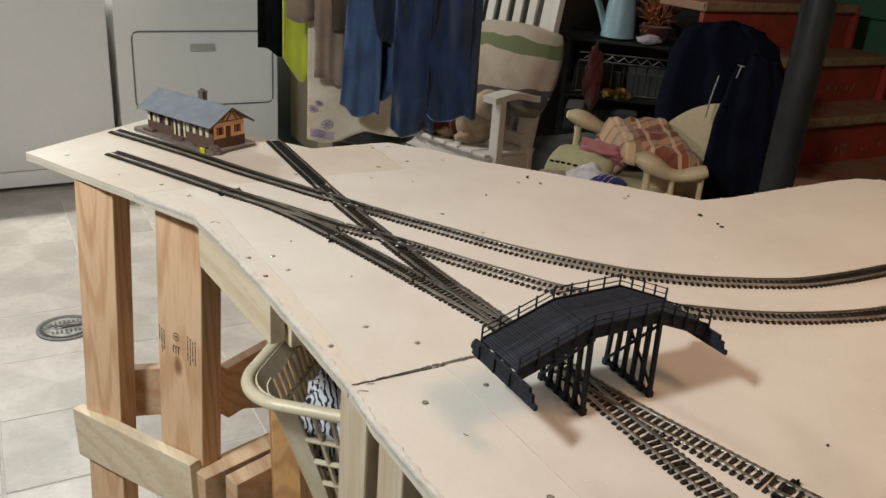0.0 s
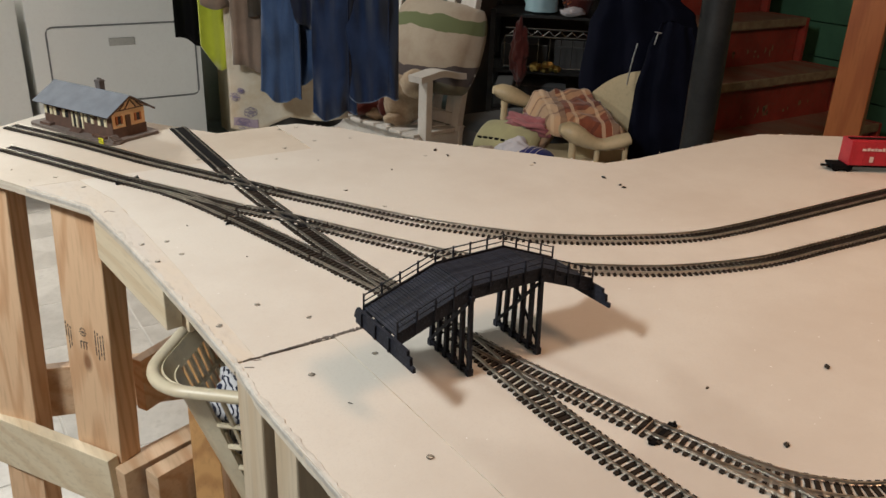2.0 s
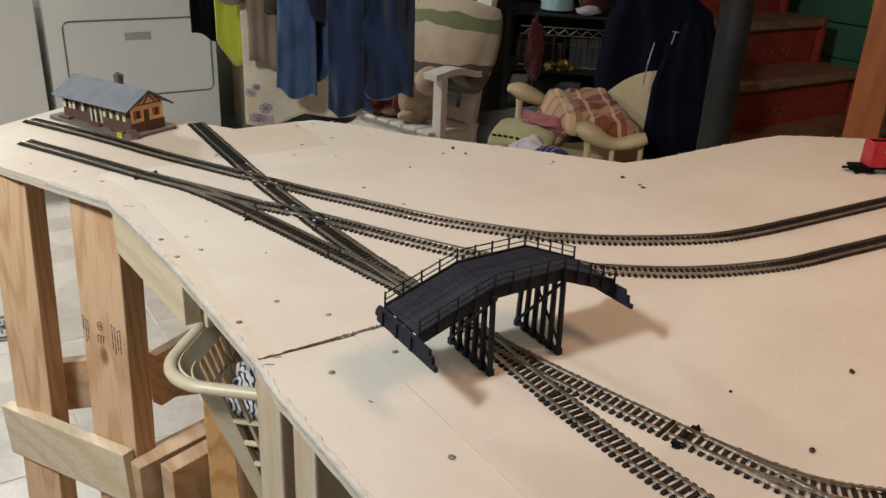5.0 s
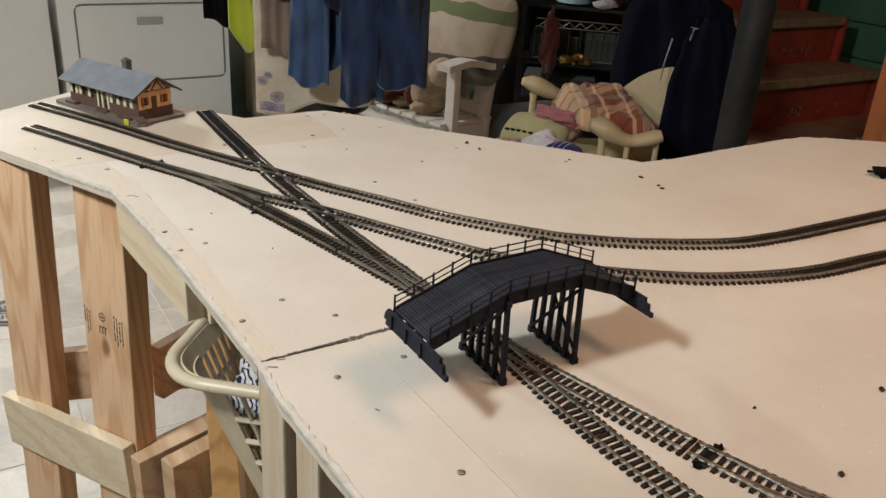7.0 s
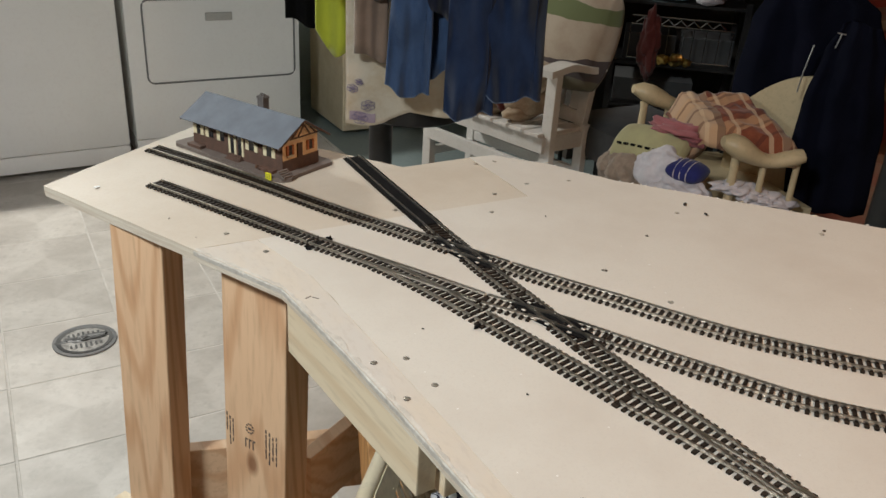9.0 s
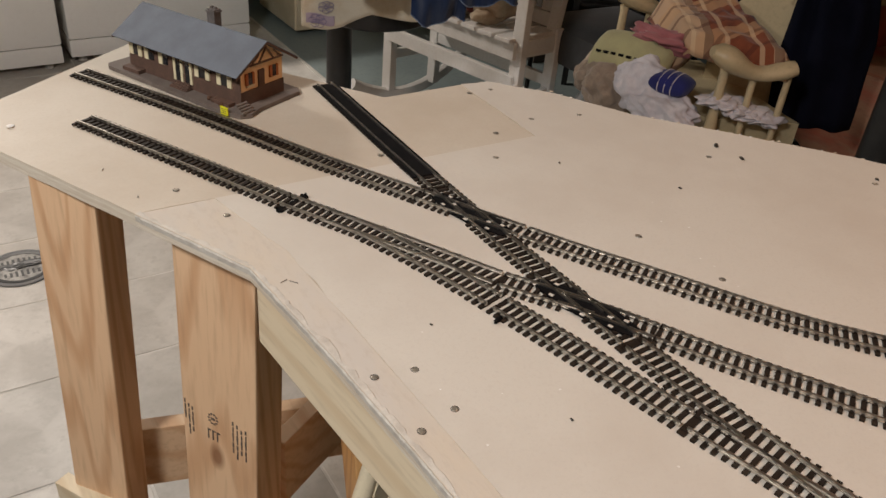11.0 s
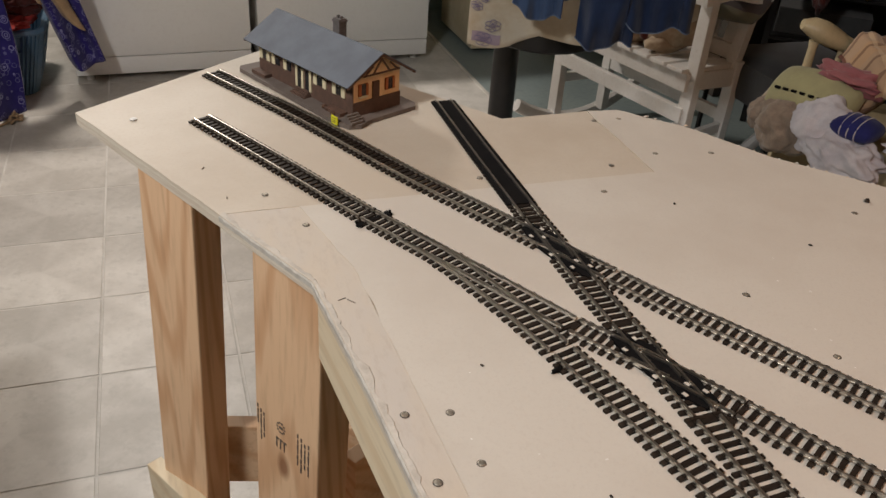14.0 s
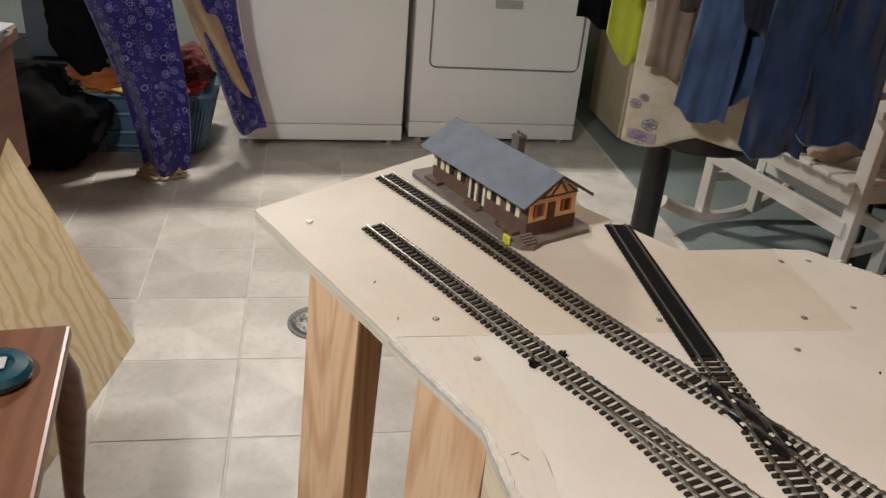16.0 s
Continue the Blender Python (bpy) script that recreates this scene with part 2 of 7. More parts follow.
M_DENIM1 = cloth("light_denim", (0.052, 0.092, 0.185), (0.036, 0.068, 0.148), weave=420, streak=0.55)
M_DENIM2 = cloth("mid_denim", (0.019, 0.034, 0.08), (0.013, 0.024, 0.06), weave=420, streak=0.55)
M_FRAY = cloth("frayed_hem", (0.15, 0.20, 0.29), (0.08, 0.115, 0.19), weave=500, big=60)
M_DENIMDK = cloth("navy_cotton", (0.018, 0.022, 0.04), (0.012, 0.015, 0.03), weave=500)
M_LIME = cloth("lime_cotton", (0.42, 0.47, 0.05), (0.36, 0.41, 0.04), weave=600)
M_TAUPE = cloth("taupe_cotton", (0.25, 0.185, 0.145), (0.20, 0.15, 0.115), weave=600)
M_BROWNCL = cloth("brown_cotton", (0.07, 0.055, 0.042), (0.05, 0.04, 0.03), weave=600)
M_BLACKCL = cloth("black_cotton", (0.005, 0.005, 0.006), (0.008, 0.008, 0.008), weave=600, sheen=0.0)
M_CREAMCL = cloth("cream_linen", (0.66, 0.60, 0.49), (0.55, 0.45, 0.31), weave=600)
M_LILACP = cloth("lilac_print", (0.44, 0.36, 0.42), (0.38, 0.31, 0.38), weave=500, big=30)
M_LILAC = mottled("lilac_embroidery", (0.22, 0.19, 0.32), (0.3, 0.26, 0.4), rough=0.9)
M_JACKET = cloth("navy_fleece", (0.0035, 0.0045, 0.011), (0.005, 0.006, 0.014), weave=700, sheen=0.0)
M_ZIP = mottled("zip_metal", (0.6, 0.6, 0.6), (0.45, 0.45, 0.45), rough=0.35, metal=0.9)
M_WHITEP = mottled("white_chair_paint", (0.74, 0.73, 0.71), (0.68, 0.665, 0.64), (0.60, 0.57, 0.53), rough=0.45, big=6, fine=90, bump=0.08)
M_CREAMP = mottled("cream_chair_paint", (0.56, 0.46, 0.29), (0.5, 0.4, 0.24), rough=0.4, big=6, fine=90, bump=0.08)
M_PILLOW = cloth("beige_tapestry", (0.46, 0.40, 0.325), (0.40, 0.33, 0.26), weave=300)
M_FUR = cloth("tan_plush", (0.46, 0.37, 0.27), (0.33, 0.25, 0.18), weave=120, big=22)
M_FURGREY = cloth("grey_tan_plush", (0.30, 0.235, 0.185), (0.21, 0.165, 0.13), weave=140, big=18)
M_MAROON = cloth("maroon_cloth", (0.09, 0.022, 0.018), (0.07, 0.016, 0.014), weave=500)
M_QUILTY = cloth("pale_yellow_cotton", (0.40, 0.38, 0.21), (0.33, 0.31, 0.18), weave=500)
M_QUILTW = cloth("white_cotton", (0.55, 0.52, 0.55), (0.48, 0.46, 0.5), weave=500)
M_BEDDING = cloth("grey_white_bedding", (0.66, 0.64, 0.68), (0.52, 0.50, 0.55), weave=400, big=14)
M_BLUECL = cloth("royal_blue_cotton", (0.03, 0.035, 0.17), (0.025, 0.03, 0.13), weave=500)
M_PINKCL = cloth("pink_cotton", (0.35, 0.13, 0.14), (0.28, 0.1, 0.11), weave=500)
M_GREYCL = cloth("grey_upholstery", (0.075, 0.078, 0.08), (0.06, 0.062, 0.065), weave=300)
M_BASKET = mottled("ivory_plastic", (0.68, 0.60, 0.44), (0.62, 0.53, 0.37), rough=0.38, big=8, fine=90, bump=0.05)
M_BASKETB = mottled("blue_plastic", (0.085, 0.16, 0.25), (0.07, 0.135, 0.21), rough=0.4, big=8, fine=90)
M_PJ = cloth("violet_print", (0.034, 0.028, 0.17), (0.022, 0.018, 0.12), weave=600, spots=(0.27, 0.27, 0.50), spot_scale=21.0)
M_SATIN = cloth("tan_satin", (0.45, 0.31, 0.19), (0.36, 0.24, 0.14), weave=600, rough=0.5)
M_TOWELO = cloth("orange_towel", (0.42, 0.14, 0.04), (0.36, 0.10, 0.03), weave=200)
M_TOWELR = cloth("red_towel", (0.35, 0.035, 0.03), (0.28, 0.03, 0.025), weave=200)
M_TOWELY = cloth("mustard_towel", (0.42, 0.28, 0.06), (0.36, 0.24, 0.05), weave=200)
M_DESK = wood("brown_desk", (0.20, 0.085, 0.045), (0.15, 0.06, 0.032), "y", rough=0.35, ring=14, wild=2, knots=False)
M_PLYSHEET = wood("new_plywood", (0.78, 0.64, 0.42), (0.62, 0.44, 0.22), "z", rough=0.5, ring=11, wild=9, knots=False)
M_TEAL = mottled("teal_plastic", (0.01, 0.075, 0.10), (0.008, 0.055, 0.08), rough=0.25, big=20, fine=200, coat=0.3)
M_DRAIN = mottled("worn_iron", (0.34, 0.33, 0.31), (0.14, 0.135, 0.13), rough=0.55, metal=0.2, big=40, fine=200)
M_BLACK = mottled("black_paint", (0.012, 0.012, 0.013), (0.02, 0.02, 0.02), rough=0.35, big=12, fine=150)
M_CANBLUE = mottled("pale_blue_tin", (0.30, 0.46, 0.52), (0.26, 0.4, 0.46), rough=0.4, big=12)
M_DRYFL = mottled("dried_flowers", (0.30, 0.06, 0.03), (0.35, 0.18, 0.05), rough=0.9, big=70)
M_GOLD = mottled("gold_tin", (0.55, 0.38, 0.12), (0.4, 0.26, 0.08), rough=0.3, metal=1.0)
M_TUB = mottled("grey_blue_plastic", (0.10, 0.13, 0.165), (0.08, 0.105, 0.135), rough=0.4, big=6, fine=90)
M_CHROME = mottled("chrome_wire", (0.6, 0.6, 0.6), (0.5, 0.5, 0.5), rough=0.2, metal=1.0)

# ---- builders ----


def bx(bm, x0, x1, y0, y1, z0, z1, m=None, bevel=0.0):
    vs = [bm.verts.new((x, y, z)) for z in (z0, z1) for y in (y0, y1) for x in (x0, x1)]
    idx = ((0, 2, 3, 1), (4, 5, 7, 6), (0, 1, 5, 4), (1, 3, 7, 5), (3, 2, 6, 7), (2, 0, 4, 6))
    fs = [bm.faces.new([vs[i] for i in f]) for f in idx]
    if m is not None:
        bmesh.ops.transform(bm, matrix=m, verts=vs)
    if bevel:
        es = list({e for f in fs for e in f.edges})
        bmesh.ops.bevel(bm, geom=es, offset=bevel, segments=2, affect="EDGES", profile=0.6)


def beam(bm, p, q, w, h, up=(0, 0, 1), bevel=0.0):
    """A board from p to q, w wide across and h high along up."""
    p, q = Vector(p), Vector(q)
    d = (q - p).normalized()
    side = d.cross(Vector(up)).normalized()
    u = side.cross(d)
    m = Matrix((side, d, u)).transposed().to_4x4()
    m.translation = p
    bx(bm, -w / 2, w / 2, 0, (q - p).length, -h / 2, h / 2, m, bevel)


def rod(bm, p, q, r0, r1=None, n=10):
    p, q = Vector(p), Vector(q)
    r1 = r0 if r1 is None else r1
    m = (q - p).to_track_quat("Z", "Y").to_matrix().to_4x4()
    m.translation = (p + q) / 2
    bmesh.ops.create_cone(bm, cap_ends=True, segments=n, radius1=r0, radius2=r1, depth=(q - p).length, matrix=m)


def prism(bm, pts, z0, z1, m=None):
    lo = [bm.verts.new((x, y, z0)) for x, y in pts]
    hi = [bm.verts.new((x, y, z1)) for x, y in pts]
    n = len(pts)
    bm.faces.new(hi)
    bm.faces.new(lo[::-1])
    for i in range(n):
        bm.faces.new((lo[i], lo[(i + 1) % n], hi[(i + 1) % n], hi[i]))
    if m is not None:
        bmesh.ops.transform(bm, matrix=m, verts=lo + hi)


def lathe(bm, profile, m=None, n=24):
    rings = []
    for r, z in profile:
        rings.append([bm.verts.new((r * math.cos(2 * math.pi * k / n), r * math.sin(2 * math.pi * k / n), z)) for k in range(n)])
    for a, b in zip(rings, rings[1:]):
        for k in range(n):
            bm.faces.new((a[k], a[(k + 1) % n], b[(k + 1) % n], b[k]))
    bm.faces.new(rings[0][::-1])
    bm.faces.new(rings[-1])
    if m is not None:
        bmesh.ops.transform(bm, matrix=m, verts=[v for r in rings for v in r])


def tube(bm, pts, radii, n=8, flat=1.0):
    pts = [Vector(p) for p in pts]
    if not hasattr(radii, "__len__"):
        radii = [radii] * len(pts)
    rings = []
    for i, p in enumerate(pts):
        d = (pts[min(i + 1, len(pts) - 1)] - pts[max(i - 1, 0)]).normalized()
        ref = Vector((0, 0, 1)) if abs(d.z) < 0.9 else Vector((1, 0, 0))
        s = d.cross(ref).normalized()
        u = s.cross(d)
        rings.append([bm.verts.new(p + radii[i] * (math.cos(2 * math.pi * k / n) * s + flat * math.sin(2 * math.pi * k / n) * u)) for k in range(n)])
    for a, b in zip(rings, rings[1:]):
        for k in range(n):
            bm.faces.new((a[k], a[(k + 1) % n], b[(k + 1) % n], b[k]))
    bm.faces.new(rings[0][::-1])
    bm.faces.new(rings[-1])


def sheet(bm, f, nu, nv, thick=0.003):
    """A cloth from a function of u, v in 0..1, with a thickness."""
    g = [[bm.verts.new(f(i / nu, j / nv)) for j in range(nv + 1)] for i in range(nu + 1)]
    fs = [bm.faces.new((g[i][j], g[i + 1][j], g[i + 1][j + 1], g[i][j + 1])) for i in range(nu) for j in range(nv)]
    bm.normal_update()
    bmesh.ops.solidify(bm, geom=fs, thickness=thick)


def blob(bm, centre, size, seed=0, rough=0.15, sub=3, m=None, crumple=0.0):
    r = bmesh.ops.create_icosphere(bm, subdivisions=sub, radius=1.0)
    for v in r["verts"]:
        k = 1 + rough * noise.noise(v.co * 1.7 + Vector((seed * 3.1, seed * 1.7, 0))) + rough * 0.5 * noise.noise(v.co * 4.3 + Vector((seed, 0, seed * 2.3)))
        if crumple:
            q = v.co * 2.6 + Vector((seed * 1.3, 0, seed))
            k -= crumple * (abs(noise.noise(q)) + 0.5 * abs(noise.noise(q * 2.3)) + 0.25 * abs(noise.noise(q * 5.1)))
        v.co = Vector((v.co.x * size[0] * k, v.co.y * size[1] * k, v.co.z * size[2] * k))
        if m is not None:
            v.co = m @ v.co
        v.co += Vector(centre)


WORLD = {}


def thing(name, at, label, category, group=""):
    e = new(name)
    e.empty_display_size = 0.05
    e.location = at
    WORLD[e] = Matrix.Translation(at)
    return tagged(e, label, category, group)


def finish(me, bm, material, smooth):
    bmesh.ops.recalc_face_normals(bm, faces=bm.faces)
    bm.to_mesh(me)
    bm.free()
    me.materials.append(material)
    if smooth:
        me.shade_smooth() if smooth == "all" else me.set_sharp_from_angle(angle=radians(38))
        if smooth != "all":
            for p in me.polygons:
                p.use_smooth = True
            me.set_sharp_from_angle(angle=radians(38))


def part(name, bm, material, parent, label="", smooth=False):
    """Links a bmesh, given in world places, as one mesh under a thing or a part."""
    base = WORLD[parent]
    bm.transform(base.inverted())
    me = bpy.data.meshes.new(name)
    finish(me, bm, material, smooth)
    ob = new(name, me)
    ob.parent = parent
    WORLD[ob] = base
    return tagged(ob, label)


def solid(name, bm, material, label, category, group="", kind="", smooth=False, at=None):
    """A thing or piece of the setting that is one mesh."""
    at = Vector(at or (0, 0, 0))
    bm.transform(Matrix.Translation(-at))
    me = bpy.data.meshes.new(name)
    finish(me, bm, material, smooth)
    ob = new(name, me)
    ob.location = at
    WORLD[ob] = Matrix.Translation(at)
    return tagged(ob, label, category, group, kind)


def piece(name, me, parent, m):
    """One of many alike pieces on shared mesh data; m is its pose in the world."""
    ob = new(name, me)
    ob.parent = parent
    ob.matrix_basis = WORLD[parent].inverted() @ m
    return ob


def mesh_of(name, bm, material, smooth=False):
    me = bpy.data.meshes.new(name)
    finish(me, bm, material, smooth)
    return me


B = bmesh.new

# ---- structure ----
TZ = 0.911


def slab(name, x0, x1, y0, y1, z0, z1, material, label, category):
    bm = B()
    bx(bm, x0, x1, y0, y1, z0, z1)
    return solid(name, bm, material, label, category, kind="structure")


floor = slab("floor", -2.3, 1.553, -2.0, 4.85, -0.05, -0.0012, M_GROUT, "grey stone-look vinyl tile floor with pale grout", "floor")
slab("floor_concrete", 1.567, 4.6, -2.0, 4.85, -0.05, -0.002, M_CONCRETE, "blue-grey painted concrete floor", "floor")
slab("trim", 1.553, 1.567, -2.0, 4.85, -0.05, 0.003, M_GROUT, "pale edging strip between tile and concrete", "trim")
slab("wall_north", -2.3, 4.6, 4.85, 5.0, -0.05, 2.42, M_BLOCK, "pale teal painted block wall", "wall")
# west and south walls are out of view, in the shade-dark wall colour
slab("wall_west", -2.45, -2.3, -2.15, 5.0, -0.05, 2.42, M_DARKW, "unseen basement wall coloured dark as if unlit", "wall")
slab("wall_south", -2.3, 4.6, -2.15, -2.0, -0.05, 2.42, M_DARKW, "unseen basement wall coloured dark as if unlit", "wall")
slab("wall_east", 4.6, 4.75, -2.15, 5.0, -0.05, 2.42, M_GREENW, "green painted board wall beside the stairs", "wall")
slab("ceiling", -2.45, 4.75, -2.15, 5.0, 2.42, 2.52, M_CEIL, "plain basement ceiling", "ceiling")

# ---- train table ----
table = thing("train_table", (0.6, 0.9, 0.0), "pale hardboard train table on sawn fir legs", "table")
REAR = [(0.187, 1.449), (0.306, 1.2135), (0.716, 1.2135), (0.7205, 1.366), (0.616, 1.362), (0.422, 1.639)]
STRIP = [(0.306, 1.2125), (0.362, 1.100), (0.374, 0.980), (0.381, 0.880), (0.386, 0.780), (0.391, 0.6535), (0.4105, 0.6535), (0.406, 0.860), (0.401, 0.990), (0.396, 1.110), (0.372, 1.2125)]
FRONT = [(0.391, 0.651), (0.389, 0.600), (0.392, 0.526), (0.397, 0.420), (0.402, 0.100), (0.405, -0.900), (0.494, -0.900), (0.4895, 0.420), (0.4855, 0.651)]
MAIN = [(0.3721, 1.2125), (0.3961, 1.110), (0.4011, 0.990), (0.4061, 0.860), (0.4106, 0.6528), (0.4858, 0.652), (0.4898, 0.420), (0.4943, -0.900), (2.0, -0.900), (2.0, 0.580), (1.665, 0.821),
        (1.567, 0.889), (1.474, 0.944), (1.420, 0.947), (1.330, 0.944), (1.240, 0.940), (1.150, 0.936), (1.092, 0.941), (1.040, 1.005), (0.992, 1.066), (0.950, 1.115), (0.910, 1.162), (0.860, 1.218), (0.812, 1.304), (0.757, 1.363), (0.7213, 1.366), (0.7168, 1.2125)]


def wobble(pts, amount, step=0.012, seed=0.0):
    """The same outline with a slightly ragged sawn edge."""
    out = []
    for (ax, ay), (bx_, by_) in zip(pts, pts[1:] + pts[:1]):
        n = max(1, int(math.hypot(bx_ - ax, by_ - ay) / step))
        if math.hypot(bx_ - ax, by_ - ay) > 1.2:
            n = 1
        for k in range(n):
            x, y = ax + (bx_ - ax) * k / n, ay + (by_ - ay) * k / n
            if k and (x > 0.73 or x < 0.4 or y > 1.25):
                x += amount * noise.noise(Vector((x * 40, y * 40, seed)))
                y += amount * noise.noise(Vector((x * 40, y * 40, seed + 7)))
            out.append((x, y))
    return out


def panel(name, pts, z1, thick, material, label, ragged=0.0):
    bm = B()
    prism(bm, wobble(pts, ragged) if ragged else pts, z1 - thick, z1)
    ob = part(name, bm, material, table, label)
    ob.data.materials.append(M_EDGE)
    for p in ob.data.polygons:
        if abs(p.normal.z) < 0.5:
            p.material_index = 1
    return ob


panel("top_panel", REAR, TZ - 0.0006, 0.0125, M_PLYTOP, "tan plywood end panel", 0.0008)
panel("top_panel", MAIN, TZ, 0.0125, M_BOARD, "pale pinkish hardboard panel", 0.0022)
panel("top_panel", STRIP, TZ - 0.0004, 0.0125, M_STRIP, "tan edge strip smeared with grey filler")
panel("top_panel", FRONT, TZ - 0.0006, 0.0125, M_BOARD, "pale hardboard front panel with chipped edge", 0.0022)

# gouged joint between two sections
bm = B()
for k in range(150):
    u = k / 149
    x, y = 0.400 + 0.127 * u, 0.6515 + 0.004 * u + 0.0016 * noise.noise(Vector((u * 14, 1, 0))) + random.uniform(-0.0012, 0.0012) * u
    w = 0.0031 * min(1, 0.25 + 1.2 * u) * (0.8 + 0.8 * noise.noise(Vector((u * 30, 5, 0))))
    blob(bm, (x, y, TZ - 0.0004), (0.0016, w, 0.0014), k, 0.6, 1)
part("joint_gouge", bm, M_GOUGE, table, "dark ragged joint filled with debris")

# legs, apron and braces
ED = Vector((0.448, -0.894, 0))
IN = Vector((0.894, 0.448, 0))


def leg(at, z0, z1, material, along, inward, w=0.089, d=0.038, label="", lean=(0, 0)):
    a, i = Vector(along).normalized(), Vector(inward).normalized()
    m = Matrix((a, i, Vector((lean[0], lean[1], 1)))).transposed().to_4x4()
    m.translation = (at[0] - lean[0] * z1, at[1] - lean[1] * z1, 0)
    bm = B()
    bx(bm, 0, w, 0, d, z0, z1, m, 0.0022)
    return part("leg", bm, material, table, label)


UZ = TZ - 0.0125
leg((0.2425, 1.3425), 0.0, UZ, M_LEG, (0.60, -0.80, 0), (0.80, 0.60, 0), w=0.0735, d=0.034, label="sawn fir stud leg", lean=(0.045, 0.0))
leg2 = leg((0.3300, 1.2025), 0.0, UZ, M_LEG, (0.50, -0.866, 0), (0.866, 0.50, 0), label="sawn fir stud leg with ink stamps", lean=(0.035, 0.0))
leg((0.418, 0.735), 0.0, UZ, M_WHITEPINE, (0, -1, 0), (1, 0, 0), w=0.064, d=0.038, label="pale pine post")
leg((0.424, 0.655), 0.0, UZ - 0.001, M_WHITEPINE, (0, -1, 0), (1, 0, 0), w=0.05, d=0.05, label="pale pine post")
leg((0.55, 1.235), 0.0, UZ, M_LEG, (0.9, 0.1, 0), (-0.1, 0.9, 0), label="fir stud leg")
leg((0.62, 1.32), 0.0, UZ, M_LEG, (0.9, 0.1, 0), (-0.1, -0.9, 0), label="fir stud leg")
leg((1.15, 0.85), 0.0, UZ, M_LEG, (1, 0, 0), (0, -1, 0), label="fir stud leg")
leg((1.6, 0.75), 0.0, UZ, M_LEG, (1, 0, 0), (0, -1, 0), label="fir stud leg")
leg((0.45, -0.6), 0.0, UZ, M_LEG, (0, 1, 0), (1, 0, 0), label="fir stud leg")
leg((1.8, -0.6), 0.0, UZ, M_LEG, (0, 1, 0), (1, 0, 0), label="fir stud leg")

bm = B()
beam(bm, (0.3735, 1.096, 0.8705), (0.395, 0.862, 0.8705), 0.018, 0.056, bevel=0.0015)
part("apron", bm, M_PINE, table, "pale pine apron board with rough edges")
bm = B()
beam(bm, (0.407, 0.872, 0.866), (0.50, 0.882, 0.866), 0.03, 0.060, bevel=0.0015)
part("apron_block", bm, M_PINE, table)


def board(p, q, w=0.019, h=0.089, material=None, name="brace"):
    bm = B()
    beam(bm, p, q, w, h, bevel=0.0015)
    part(name, bm, material or M_BRACE, table, "sawn fir brace board")


board((0.214, 1.359, 0.457), (0.350, 1.120, 0.470), material=M_PINE)
board((0.352, 1.118, 0.452), (0.500, 1.165, 0.452), w=0.038)
board((0.392, 1.083, 0.452), (0.475, 1.112, 0.452), w=0.030)
board((0.292, 1.33, 0.53), (0.585, 1.250, 0.53))
board((0.41, 1.185, 0.585), (0.66, 1.33, 0.585))
bm = B()
beam(bm, (0.50, 1.19, 0.72), (0.435, 0.93, 0.30), 0.038, 0.075, bevel=0.0015)
part("brace", bm, M_AMBER, table, "amber old stud brace with knots")

def on_leg(u, z):
    """A point on the face of the stamped leg, u along its width."""
    a = Vector((0.50, -0.866, 0)).normalized()
    return Vector((0.3300 - 0.035 * (UZ - z), 1.2025, z)) + a * u - Vector((0.866, 0.50, 0)) * 0.0004


def stamp(u0, u1, z0, z1):
    a = Vector((0.50, -0.866, 0)).normalized()
    i = Vector((0.866, 0.50, 0))
    bm = B()
    p = [on_leg(u0, z0), on_leg(u1, z0), on_leg(u1, z1), on_leg(u0, z1)]
    lo = [bm.verts.new(v) for v in p]
    hi = [bm.verts.new(v - i * 0.0003) for v in p]
    bm.faces.new(hi)
    bm.faces.new(lo[::-1])
    for k in range(4):
        bm.faces.new((lo[k], lo[(k + 1) % 4], hi[(k + 1) % 4], hi[k]))
    part("ink_stamp", bm, M_STAMP, leg2, "black illegible ink bar")


for k, (u, z, n) in enumerate(((0.003, 0.712, 4), (0.0075, 0.708, 6), (0.012, 0.706, 5), (0.061, 0.712, 6), (0.066, 0.710, 7), (0.071, 0.706, 5), (0.076, 0.708, 6))):
    for j in range(n):
        stamp(u + 0.0004 * (j % 2), u + 0.0017, z - 0.0065 * j - 0.0045 - 0.001 * (j % 3), z - 0.0065 * j)
for a in range(10):
    # a round mark with bars below it
    q = 2 * math.pi * a / 10
    stamp(0.038 + 0.0052 * math.cos(q) - 0.0011, 0.038 + 0.0052 * math.cos(q) + 0.0011, 0.703 + 0.006 * math.sin(q) - 0.0009, 0.703 + 0.006 * math.sin(q) + 0.0009)
stamp(0.0355, 0.0405, 0.7015, 0.7045)
for u in (0.031, 0.0365, 0.042):
    stamp(u, u + 0.0014, 0.676, 0.688)
    stamp(u, u + 0.0040, 0.6865, 0.6885)

